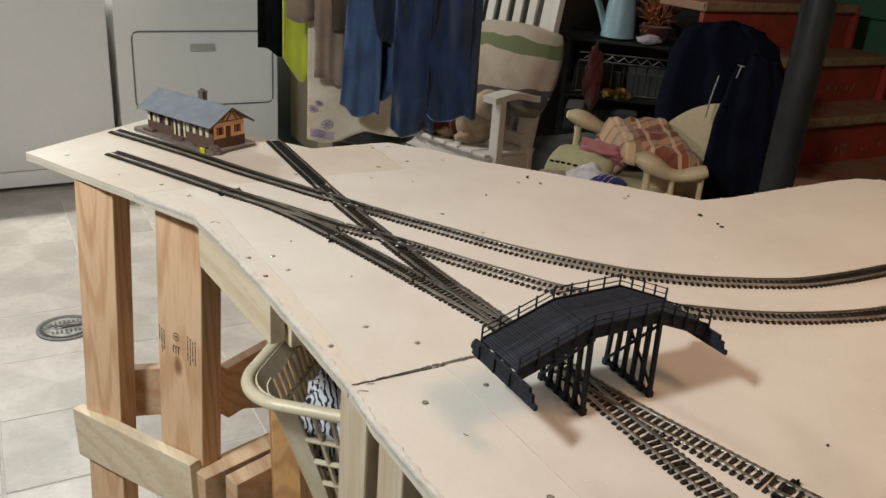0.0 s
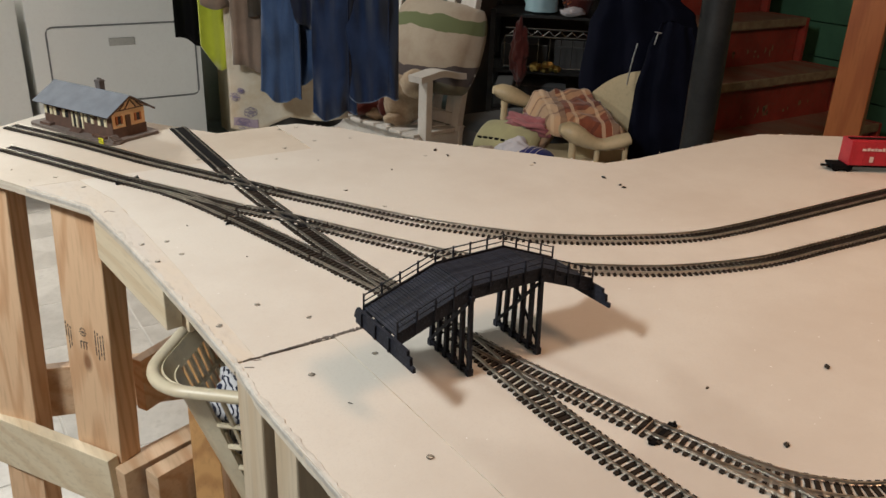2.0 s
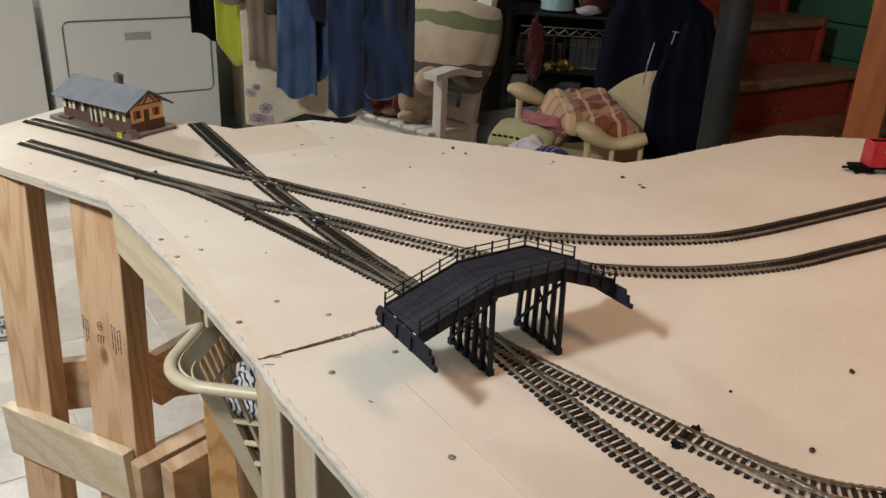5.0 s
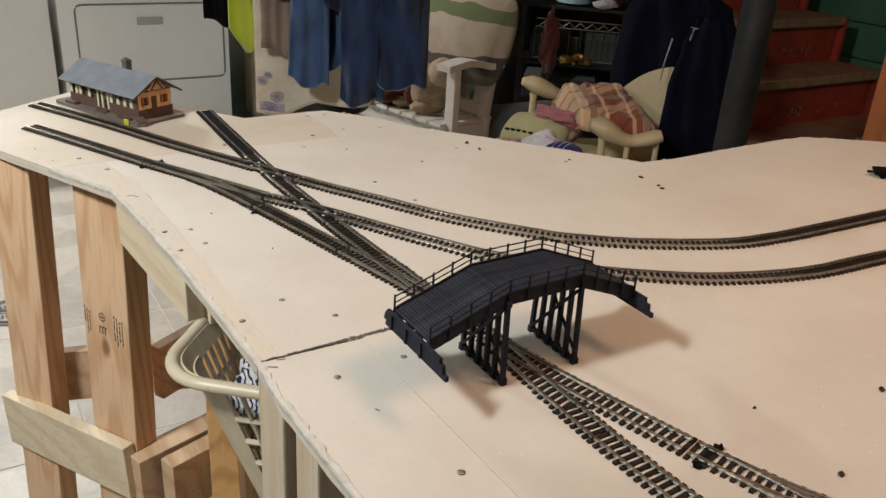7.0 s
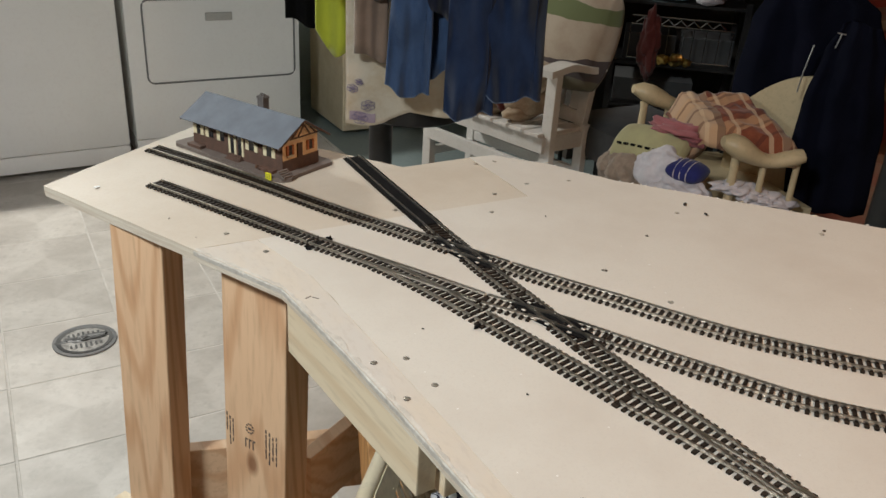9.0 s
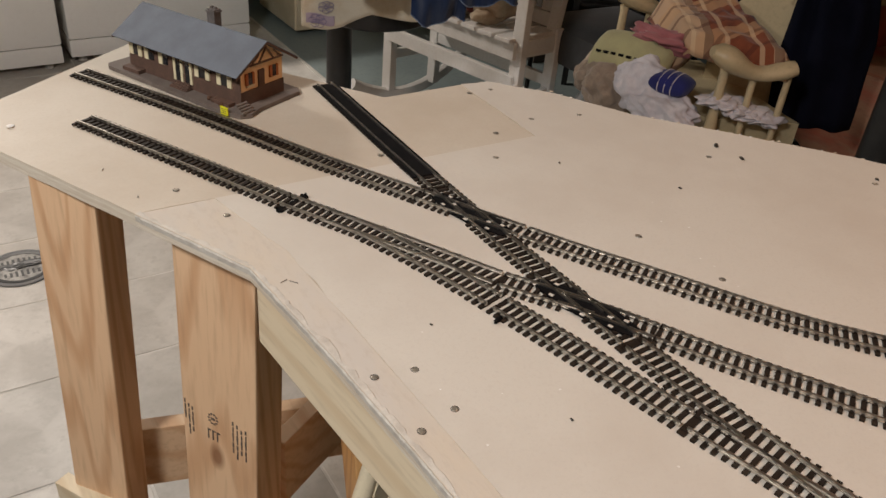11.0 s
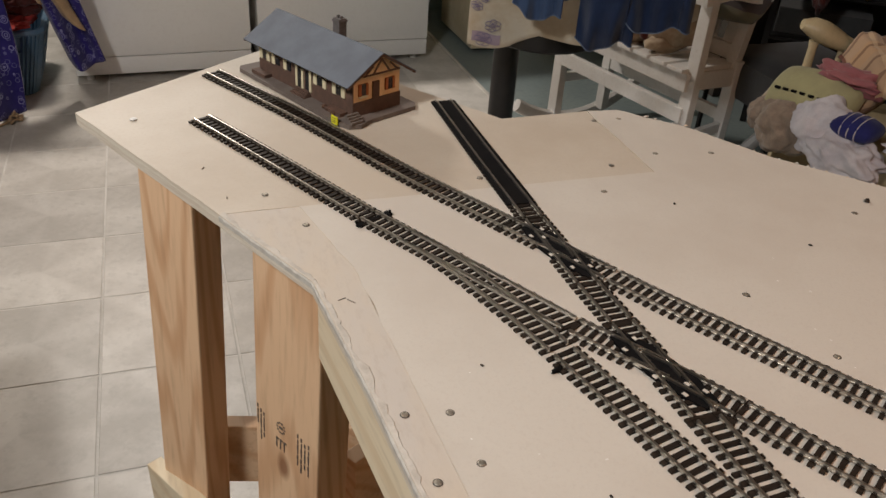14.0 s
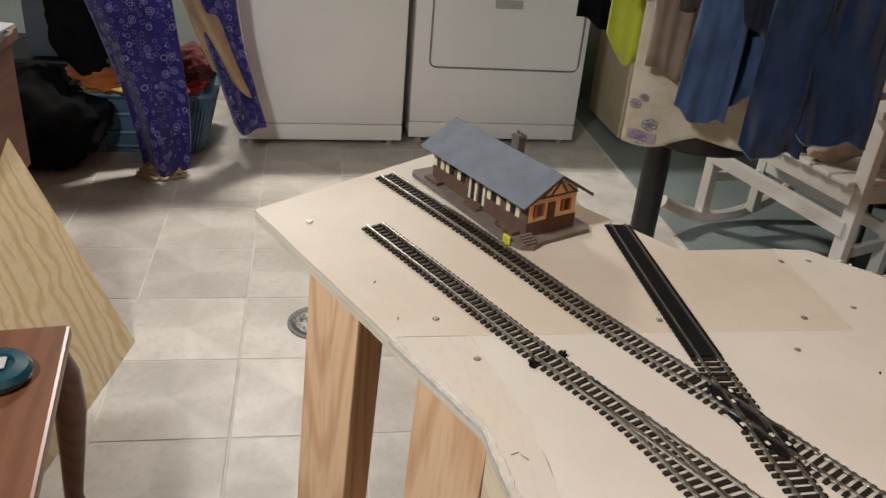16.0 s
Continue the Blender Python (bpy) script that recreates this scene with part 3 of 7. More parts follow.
# ---- screws and marks on the table top ----
bm = B()
lathe(bm, [(0.0001, 0.0), (0.0023, 0.0002), (0.0023, 0.0005), (0.0019, 0.0007), (0.0008, 0.0006), (0.0004, 0.0002)], n=14)
bx(bm, -0.0018, 0.0018, -0.0004, 0.0004, 0.0004, 0.0008)
bx(bm, -0.0004, 0.0004, -0.0018, 0.0018, 0.0004, 0.0008)
me_screw = mesh_of("screw", bm, M_SCREW)
bm = B()
lathe(bm, [(0.0030, 0.0), (0.0028, 0.0002), (0.0025, 0.00025), (0.0023, 0.0002)], n=14)
me_ring = mesh_of("countersink", bm, M_GOUGE)
SCREWS = [(0.448, 0.746), (0.481, 0.698), (0.402, 0.723), (0.441, 0.604), (0.504, 0.608), (0.469, 0.460), (0.242, 1.421), (0.347, 1.239), (0.372, 1.181), (0.389, 0.949), (0.416, 0.944), (0.392, 0.894), (0.420, 0.901), (0.676, 1.010),
          (0.693, 0.930), (0.543, 1.233), (0.746, 1.339), (0.681, 1.234), (0.647, 1.185), (0.716, 1.339), (0.74, 1.25), (0.80, 1.24), (0.86, 1.10), (0.655, 0.30), (0.98, 0.985)]
for x, y in SCREWS:
    piece("screw", me_screw, table, pose(x, y, TZ - 0.0003, 0, 0, random.uniform(0, 90)))
    piece("countersink", me_ring, table, pose(x, y, TZ - 0.0001))

# loose dark crumbs
for k, (x, y, s) in enumerate(((0.888, 1.116, 0.004), (0.890, 1.082, 0.0035), (1.037, 0.886, 0.004), (1.032, 0.839, 0.0035), (1.036, 0.85, 0.003), (0.842, 0.389, 0.004), (0.99, 0.99, 0.0025), (0.777, 1.06, 0.002), (0.676, 1.007, 0.0015), (0.72, 0.42, 0.002), (0.70, 1.15, 0.0018), (0.48, 0.86, 0.0015), (0.45, 0.98, 0.0015), (0.60, 0.33, 0.0018), (0.71, 0.335, 0.0035))):
    bm = B()
    blob(bm, (x, y, TZ + s * 0.35), (s, s * 0.55, s * 0.4), k + 3, 0.45, 2, pose(0, 0, 0, 0, 0, 40 + 37 * k))
    solid("crumb", bm, M_SCREWB, "small dark crumb lying on the table", "debris", "crumbs on the table", at=(x, y, TZ))

bm = B()
lathe(bm, [(0.0036, 0.0), (0.0034, 0.0006), (0.001, 0.0008)], pose(0.242, 1.421, TZ + 0.0003), 14)
part("paint_dab", bm, M_FLECK, table, "dab of white paint on a screw")

# pencil marks and scratches
for x, y, a, l in ((0.378, 1.073, 20, 0.009), (0.384, 1.069, -50, 0.010), (0.315, 1.24, 80, 0.005), (0.30, 1.30, 60, 0.006), (0.45, 0.55, 120, 0.006), (0.40, 0.64, 150, 0.012), (0.41, 0.648, 165, 0.010)):
    bm = B()
    bx(bm, -l * 0.35, l * 0.35, -0.00025, 0.00025, TZ - 0.0004, TZ + 0.0003, pose(x, y, 0, 0, 0, a))
    part("pencil_mark", bm, M_PENCIL, table, "short grey pencil tick")

# torn and filled edges
EDGE = [(0.306, 1.2125), (0.362, 1.100), (0.374, 0.980), (0.381, 0.880), (0.386, 0.780), (0.391, 0.6535), (0.389, 0.600), (0.392, 0.526), (0.397, 0.420), (0.402, 0.20)]
FAR = [(1.567, 0.889), (1.474, 0.944), (1.330, 0.944), (1.150, 0.936), (1.092, 0.941), (0.992, 1.066), (0.910, 1.162), (0.860, 1.218), (0.812, 1.304), (0.757, 1.363)]
for (ax, ay), (ex, ey) in zip(FAR, FAR[1:]):
    n = int(math.hypot(ex - ax, ey - ay) / 0.009)
    for k in range(n):
        if random.random() < 0.5:
            u = (k + random.random()) / n
            bm = B()
            r = random.uniform(0.0007, 0.0019)
            blob(bm, (ax + (ex - ax) * u, ay + (ey - ay) * u + random.uniform(-0.001, 0.002), TZ + random.uniform(-0.0005, 0.0012)), (r * random.uniform(0.8, 2.2), r * random.uniform(0.6, 1.2), r * 0.5), k + int(ax * 700), 0.7, 1)
            part("torn_fibre", bm, random.choice((M_EDGE, M_FLECK)), table)

for (ax, ay), (ex, ey) in zip(EDGE, EDGE[1:]):
    d = Vector((ex - ax, ey - ay, 0))
    n = max(2, int(d.length / 0.004))
    inw = Vector((-d.y, d.x, 0)).normalized()
    bm = B()
    rows_ = []
    for k in range(n + 1):
        p = Vector((ax, ay, 0)) + d * k / n
        w = 0.0052 + 0.0045 * noise.noise(Vector((p.x * 90, p.y * 90, 2.0))) + 0.002 * noise.noise(Vector((p.x * 400, p.y * 400, 5.0)))
        o = 0.0008 + 0.0012 * noise.noise(Vector((p.x * 160, p.y * 160, 9.0)))
        rows_.append([bm.verts.new(q) for q in (p + inw * w + Vector((0, 0, TZ - 0.0012)), p + inw * w * 0.75 + Vector((0, 0, TZ + 0.0002)), p + inw * 0.001 + Vector((0, 0, TZ - 0.0002)), p - inw * o + Vector((0, 0, TZ - 0.0025)), p - inw * (o * 0.6) + Vector((0, 0, TZ - 0.007)), p + inw * 0.002 + Vector((0, 0, TZ - 0.007)))])
    for a, b in zip(rows_, rows_[1:]):
        for k in range(6):
            bm.faces.new((a[k], a[(k + 1) % 6], b[(k + 1) % 6], b[k]))
    bm.faces.new(rows_[0])
    bm.faces.new(rows_[-1][::-1])
    part("edge_filler", bm, M_FILLER, table, "uneven grey filler along the torn edge")

# flecks of white paint and pale dust
bm = B()
for k in range(150):
    x, y = random.uniform(0.40, 1.35), random.uniform(0.1, 1.05)
    if x > 0.42 and (x < 0.8 or y < 0.9):
        a, r = random.uniform(0, 6.28), random.uniform(0.0005, 0.0013)
        vs = [bm.verts.new((x + r * math.cos(a + q) * random.uniform(0.5, 1.4), y + r * math.sin(a + q) * random.uniform(0.5, 1.4), TZ + 0.0004)) for q in (0, 1.26, 2.5, 3.77, 5.0)]
        bm.faces.new(vs)
tagged(part("paint_fleck", bm, M_FLECK, table, "tiny flecks of white paint"), kind="stuff")

# ---- model track ----
GAUGE, TIE_L, PITCH = 0.0165, 0.0275, 0.0069
bm = B()
bx(bm, -TIE_L / 2, TIE_L / 2, -0.00165, 0.00165, 0, 0.0019)
for s in (-1, 1):
    bx(bm, s * GAUGE / 2 - 0.0024, s * GAUGE / 2 + 0.0024, -0.0012, 0.0012, 0.0019, 0.0026)
me_tie = mesh_of("tie", bm, M_TIE)
LONG = {}


def long_tie(length):
    key = round(length, 3)
    if key not in LONG:
        bm = B()
        bx(bm, -key / 2, key / 2, -0.00165, 0.00165, 0, 0.0019)
        LONG[key] = mesh_of("tie", bm, M_TIE)
    return LONG[key]


def smooth_path(pts, step=0.004):
    """Evenly spaced points on a Catmull-Rom curve through pts."""
    P = [Vector((x, y, 0)) for x, y in pts]
    P = [2 * P[0] - P[1]] + P + [2 * P[-1] - P[-2]]
    dense = []
    for i in range(1, len(P) - 2):
        for k in range(24):
            t = k / 24
            a, b, c, d = P[i - 1], P[i], P[i + 1], P[i + 2]
            dense.append(0.5 * (2 * b + (c - a) * t + (2 * a - 5 * b + 4 * c - d) * t * t + (3 * b - a - 3 * c + d) * t ** 3))
    dense.append(P[-2])
    out, carry = [dense[0]], 0.0
    for a, b in zip(dense, dense[1:]):
        l = (b - a).length
        while carry + l >= step:
            a = a + (b - a) * ((step - carry) / l)
            out.append(a)
            l = (b - a).length
            carry = 0.0
        carry += l
    return out


def headings(path):
    return [(path[min(i + 1, len(path) - 1)] - path[max(i - 1, 0)]).normalized() for i in range(len(path))]


RAIL = [(-0.0013, 0.0), (0.0013, 0.0), (0.0013, 0.0004), (0.0005, 0.0007), (0.0005, 0.0017), (0.0008, 0.0019), (0.0008, 0.0027), (-0.0008, 0.0027), (-0.0008, 0.0019), (-0.0005, 0.0017), (-0.0005, 0.0007), (-0.0013, 0.0004)]


def rail(path, off, parent, name="rail", z=TZ + 0.0019):
    """A rail of true section along a path, at a distance to its left."""
    bm = B()
    rings = []
    for p, h in zip(path, headings(path)):
        s = Vector((-h.y, h.x, 0))
        rings.append([bm.verts.new(p + s * (off + x) + Vector((0, 0, z + y))) for x, y in RAIL])
    n = len(RAIL)
    for a, b in zip(rings, rings[1:]):
        for k in range(n):
            bm.faces.new((a[k], a[(k + 1) % n], b[(k + 1) % n], b[k]))
    bm.faces.new(rings[0][::-1])
    bm.faces.new(rings[-1])
    return part(name, bm, M_RAIL, parent)


def lay(name, pts, label, ties=True, skip=None, start=0.0, category="model track", group="model track sections", rails=(1, -1)):
    path = smooth_path(pts)
    t = thing(name, (path[0].x, path[0].y, TZ), label, category, group)
    for s in rails:
        rail(path, s * GAUGE / 2, t)
    if ties:
        fine = smooth_path(pts, PITCH)
        for p, h in zip(fine, headings(fine)):
            if skip and skip(p):
                continue
            piece("tie", me_tie, t, pose(p.x, p.y, TZ, 0, 0, math.degrees(math.atan2(h.y, h.x)) - 90 + random.uniform(-1, 1)))
    return t, path


A1 = [(0.3070, 1.4082), (0.3660, 1.2957), (0.4230, 1.1837)]
AT = [(0.4240, 1.1817), (0.4470, 1.1412), (0.4680, 1.1012), (0.4895, 1.0412), (0.5065, 0.9792)]
A2 = [(0.5070, 0.9772), (0.5240, 0.9112), (0.5395, 0.8482), (0.5455, 0.8232)]
A3 = [(0.5460, 0.8212), (0.5595, 0.7672), (0.5725, 0.7102), (0.5820, 0.6502), (0.5865, 0.6052)]
E1 = [(0.5868, 0.6032), (0.5920, 0.5652), (0.6040, 0.5102), (0.6255, 0.4322), (0.6330, 0.4052)]
E2 = [(0.6335, 0.4032), (0.6420, 0.3772), (0.6550, 0.3432), (0.6710, 0.3112), (0.6930, 0.2852), (0.7230, 0.2632), (0.8030, 0.2302)]
E3 = [(0.6420, 0.3772), (0.6520, 0.3402), (0.6615, 0.3012), (0.6710, 0.2452), (0.6830, 0.1652)]
F1 = [(0.5868, 0.6032), (0.5855, 0.5652), (0.5830, 0.5102), (0.5828, 0.4462), (0.5848, 0.3852), (0.5890, 0.3362), (0.5950, 0.2652), (0.6030, 0.1652)]
B1 = [(0.3295, 1.5382), (0.4075, 1.3942), (0.4770, 1.2512), (0.5350, 1.1442)]
BX = [(0.5355, 1.1432), (0.5600, 1.0977), (0.5845, 1.0522)]
B2 = [(0.5850, 1.0512), (0.6100, 1.0062), (0.6410, 0.9562), (0.6910, 0.8732), (0.7270, 0.8252), (0.7820, 0.7642), (0.8050, 0.7452), (0.8650, 0.7062), (0.9590, 0.6652), (1.0330, 0.6522), (1.1450, 0.6472), (1.3530, 0.6412), (1.6230, 0.6252)]
C1 = [(0.5665, 1.4142), (0.5620, 1.2682), (0.5598, 1.1472)]
CX = [(0.5598, 1.1462), (0.5600, 1.0977), (0.5605, 1.0492)]
C2 = [(0.5605, 1.0482), (0.5620, 0.9982)]
CY = [(0.5620, 0.9972), (0.5640, 0.9472), (0.5660, 0.8982)]
C3 = [(0.5660, 0.8972), (0.5685, 0.8502), (0.5720, 0.7952), (0.5770, 0.7302), (0.5825, 0.6552), (0.5865, 0.6052)]
DT = [(0.4470, 1.1412), (0.4730, 1.0972), (0.4980, 1.0532), (0.5260, 1.0027)]
DX = [(0.5265, 1.0017), (0.5635, 0.9467), (0.5910, 0.8997)]
D2 = [(0.5915, 0.8987), (0.6155, 0.8552), (0.6490, 0.8002), (0.6830, 0.7492), (0.7380, 0.6932), (0.8000, 0.6452), (0.8790, 0.6002), (0.9840, 0.5692), (1.0880, 0.5612), (1.2050, 0.5542), (1.5030, 0.5402)]

lay("straight_track", A1, "straight nickel-rail model track section on dark ties")
lay("straight_track", A2, "straight nickel-rail model track section on dark ties")
lay("straight_track", B1, "long nickel-rail model track on dark ties")
lay("curved_track", B2, "long curved nickel-rail model track on dark ties")
lay("curved_track", D2, "inner curved nickel-rail model track on dark ties")
t_c1, _ = lay("straight_track", C1, "model track with dark roadbed showing between the rails")
bm = B()
beam(bm, (0.5662, 1.411, TZ + 0.00145), (0.5602, 1.175, TZ + 0.00145), 0.0268, 0.0026)
part("roadbed", bm, M_BLACKPL, t_c1)
lay("straight_track", C2, "short straight model track between two crossings")


def two_way(name, first, second, label, throw=None):
    """A turnout: two routes on ties that widen with them."""
    p1 = smooth_path(first)
    t = thing(name, (p1[0].x, p1[0].y, TZ), label, "model turnout", "model track sections")
    for pts in (first, second):
        path = smooth_path(pts)
        for s in (1, -1):
            rail(path, s * GAUGE / 2, t)
    q = smooth_path(second, 0.002)
    for p, h in zip(smooth_path(first, PITCH), headings(smooth_path(first, PITCH))):
        s = Vector((-h.y, h.x, 0))
        near = [(v - p).dot(s) for v in q if abs((v - p).dot(h)) < 0.0045]
        o = near[0] if near else 0.0
        a = math.degrees(math.atan2(h.y, h.x)) - 90
        if near and abs(o) < 0.026:
            c = p + s * (o / 2)
            piece("tie", long_tie(round((TIE_L + abs(o)) / 0.003) * 0.003), t, pose(c.x, c.y, TZ, 0, 0, a))
        else:
            piece("tie", me_tie, t, pose(p.x, p.y, TZ, 0, 0, a))
    for v, h in zip(smooth_path(second, PITCH), headings(smooth_path(second, PITCH))):
        if min((v - p).length for p in p1) >= 0.0255:
            piece("tie", me_tie, t, pose(v.x, v.y, TZ, 0, 0, math.degrees(math.atan2(h.y, h.x)) - 90))
    if throw:
        x, y, a = throw
        bm = B()
        m = pose(x, y, TZ, 0, 0, a)
        bx(bm, -0.018, 0.018, -0.0018, 0.0018, 0.0002, 0.0022, m)
        bx(bm, -0.0172, -0.0142, -0.0035, 0.0025, 0.0002, 0.0023, m, 0.0004)
        bx(bm, 0.0138, 0.0175, -0.004, 0.003, 0.0002, 0.0026, m, 0.0004)
        rod(bm, m @ Vector((0.016, -0.002, 0.002)), m @ Vector((0.016, -0.002, 0.005)), 0.0011)
        rod(bm, m @ Vector((-0.0165, 0.002, 0.002)), m @ Vector((-0.0165, 0.002, 0.0042)), 0.001)
        part("throw_bar", bm, M_BLACKPL, t, "black switch throw bar")
    return t


t1 = two_way("turnout", AT, DT, "model track turnout with dark frog and throw bar", (0.4275, 1.1765, 27))
bm = B()
blob(bm, (0.4955, 0.963, TZ + 0.0015), (0.005, 0.0022, 0.0015), 2, 0.5, 2, pose(0, 0, 0, 0, 0, 20))
part("frog", bm, M_BLACKPL, t1, "black plastic nub beside the ties")
two_way("turnout", A3, C3[2:], "model track turnout where two routes merge", None)
lay("straight_track", C3[:3], "short straight model track below the crossing")
two_way("turnout", E1, F1[:4], "model track turnout passing under the bridge", None)
lay("straight_track", [F1[3], F1[4], F1[5], F1[6], F1[7]], "straight nickel-rail model track on dark ties")
t4 = two_way("turnout", E2, E3, "model track turnout with throw bar", (0.637, 0.393, 15))


def crossing(name, first, second, label):
    c = Vector((first[1][0], first[1][1], 0))
    t = thing(name, (c.x, c.y, TZ), label, "model crossing", "model track sections")
    for pts in (first, second):
        path = smooth_path(pts)
        h = headings(path)[0]
        for s in (1, -1):
            rail(path, s * GAUGE / 2, t)
            # check rails inside the gauge
            bm = B()
            mid = path[len(path) // 2] + Vector((-h.y, h.x, 0)) * (s * (GAUGE / 2 - 0.0024))
            beam(bm, mid - h * 0.014 + Vector((0, 0, TZ + 0.0036)), mid + h * 0.014 + Vector((0, 0, TZ + 0.0036)), 0.0009, 0.0016)
            part("check_rail", bm, M_RAIL, t)
        for v in smooth_path(pts, PITCH):
            if (v - c).length > 0.012:
                piece("tie", me_tie, t, pose(v.x, v.y, TZ, 0, 0, math.degrees(math.atan2(h.y, h.x)) - 90))
    # black moulded plate
    h1 = (Vector(first[2]) - Vector(first[0])).normalized()
    h2 = (Vector(second[2]) - Vector(second[0])).normalized()
    bis, w = (h1 + h2).normalized(), 0.0135
    bm = B()
    prism(bm, [(c.x + bis.x * a - bis.y * b, c.y + bis.y * a + bis.x * b) for a, b in ((-0.042, -0.006), (-0.018, -0.0125), (0.018, -0.0125), (0.042, -0.006), (0.042, 0.006), (0.018, 0.0125), (-0.018, 0.0125), (-0.042, 0.006))], TZ + 0.0004, TZ + 0.0027)
    part("plate", bm, M_BLACKPL, t, "black moulded crossing plate")
    # board-coloured patches on the plate stand for gaps that show the table
    for a, b in ((-0.031, 0.007), (-0.026, -0.008), (-0.020, 0.0), (0.031, 0.006), (0.026, -0.008), (0.020, 0.001), (-0.005, 0.0115), (0.004, -0.0115)):
        bm = B()
        m = pose(c.x + bis.x * a - bis.y * b, c.y + bis.y * a + bis.x * b, TZ + 0.0026, 0, 0, math.degrees(math.atan2(bis.y, bis.x)))
        bx(bm, -0.0019, 0.0019, -0.0013, 0.0013, 0, 0.0005, m)
        part("infill", bm, M_BOARD, t, "board-coloured patch standing for a gap in the plate")
    return t


crossing("track_crossing", CX, BX, "black diagonal model track crossing with pale gaps")
crossing("track_crossing", CY, DX, "black diagonal model track crossing with pale gaps")

# ---- footbridge model ----
bridge = thing("model_bridge", (0.593, 0.567, TZ), "black wooden model trestle bridge over the tracks", "model bridge")
Y0, Y1 = 0.5400, 0.5945
DECK = [(0.486, 0.966), (0.556, 0.991), (0.629, 0.992), (0.690, 0.968)]


def deck_z(x):
    for (xa, za), (xb, zb) in zip(DECK, DECK[1:]):
        if x <= xb:
            return za + (zb - za) * (x - xa) / (xb - xa)
    return DECK[-1][1]


bm = B()
bx(bm, -0.00115, 0.00115, Y0 - 0.567, Y1 - 0.567, -0.0012, 0.0012)
me_plank = mesh_of("plank", bm, M_BRIDGE)
x = DECK[0][0] + 0.0013
while x < DECK[-1][0]:
    slope = math.degrees(math.atan2(deck_z(x + 0.001) - deck_z(x - 0.001), 0.002))
    piece("plank", me_plank, bridge, pose(x, 0.567 + random.uniform(-0.0004, 0.0004), deck_z(x) + random.uniform(-0.0001, 0.0001), 0, -slope, 0))
    x += 0.00255
for y in (Y0 + 0.002, Y0 + 0.02, Y1 - 0.02, Y1 - 0.002):
    for (xa, za), (xb, zb) in zip(DECK, DECK[1:]):
        bm = B()
        beam(bm, (xa, y, za - 0.0055), (xb, y, zb - 0.0055), 0.0032, 0.0085)
        part("stringer", bm, M_BRIDGE, bridge)
for y in (Y0, Y1):
    # kerb, posts and two hand rails on each side
    for (xa, za), (xb, zb) in zip(DECK, DECK[1:]):
        for dz, r, name in ((0.0022, 0.0016, "kerb"), (0.0072, 0.0008, "hand_rail"), (0.0128, 0.0009, "hand_rail")):
            bm = B()
            beam(bm, (xa, y, za + dz), (xb, y, zb + dz), r, r)
            part(name, bm, M_BRIDGE, bridge)
    k = 0
    for (xa, za), (xb, zb), n in zip(DECK, DECK[1:], (4, 4, 4)):
        for j in range(n + (1 if xb == DECK[-1][0] else 0)):
            px, pz = xa + (xb - xa) * j / n, za + (zb - za) * j / n
            bm = B()
            beam(bm, (px, y + (0.001 if y == Y1 else -0.001), pz - 0.008), (px + 0.0003 * random.uniform(-1, 1), y + (0.001 if y == Y1 else -0.001), pz + 0.0138), 0.0013, 0.0013, up=(1, 0, 0))
            part("rail_post", bm, M_BRIDGE, bridge)
for xb, zt in ((0.556, 0.983), (0.630, 0.984)):
    bm = B()
    beam(bm, (xb, Y0 - 0.003, zt), (xb, Y1 + 0.003, zt), 0.0045, 0.0045)
    part("cap_beam", bm, M_BRIDGE, bridge)
    bm = B()
    beam(bm, (xb, Y0 - 0.005, TZ + 0.0035), (xb, Y1 + 0.005, TZ + 0.0035), 0.0034, 0.0034)
    part("sill_beam", bm, M_BRIDGE, bridge)
    for j in range(6):
        y = Y0 + (Y1 - Y0) * j / 5
        spread = 0.003 * (j / 2.5 - 1)
        bm = B()
        beam(bm, (xb, y + spread, TZ + 0.0002), (xb, y, zt), 0.0036, 0.0036, up=(1, 0, 0))
        part("trestle_post", bm, M_BRIDGE, bridge)
        bm = B()
        bx(bm, xb - 0.0028, xb + 0.0028, y + spread - 0.0024, y + spread + 0.0024, TZ, TZ + 0.0062)
        part("post_foot", bm, M_BRIDGE, bridge)
    for s in (1, -1):
        bm = B()
        ya, yb = (Y0, Y1) if s > 0 else (Y1, Y0)
        beam(bm, (xb + s * 0.0026, ya, TZ + 0.008), (xb + s * 0.0026, yb, zt - 0.004), 0.0014, 0.0026)
        part("cross_brace", bm, M_BRIDGE, bridge)


def abutment(x, zt, ys, out):
    """A stepped end wall of timbers that hangs from the deck's end."""
    n = 7
    for k in range(n):
        u = k / (n - 1)
        step = 0.0016 * math.sin(k * 2.1)
        ya, yb = ys[0] - 0.004 + 0.010 * (1 - u) + step, ys[1] - 0.004 * u - 0.006 * (1 - u) * (k < 2) + step
        bm = B()
        bx(bm, x - 0.0014, x + 0.0014, ya, yb, zt - 0.0021 * (k + 1) + 0.0001, zt - 0.0021 * k)
        part("end_timber", bm, M_BRIDGE, bridge)
    for y in (Y0 + 0.004, 0.567, Y1 - 0.004):
        bm = B()
        bx(bm, x - 0.0032 if out < 0 else x + 0.0016, x - 0.0016 if out < 0 else x + 0.0032, y - 0.0013, y + 0.0013, zt - 0.0135, zt - 0.001)
        part("end_post", bm, M_BRIDGE, bridge)


abutment(0.4835, 0.9655, (0.512, 0.6065), -1)
abutment(0.6925, 0.9655, (0.520, 0.604), 1)

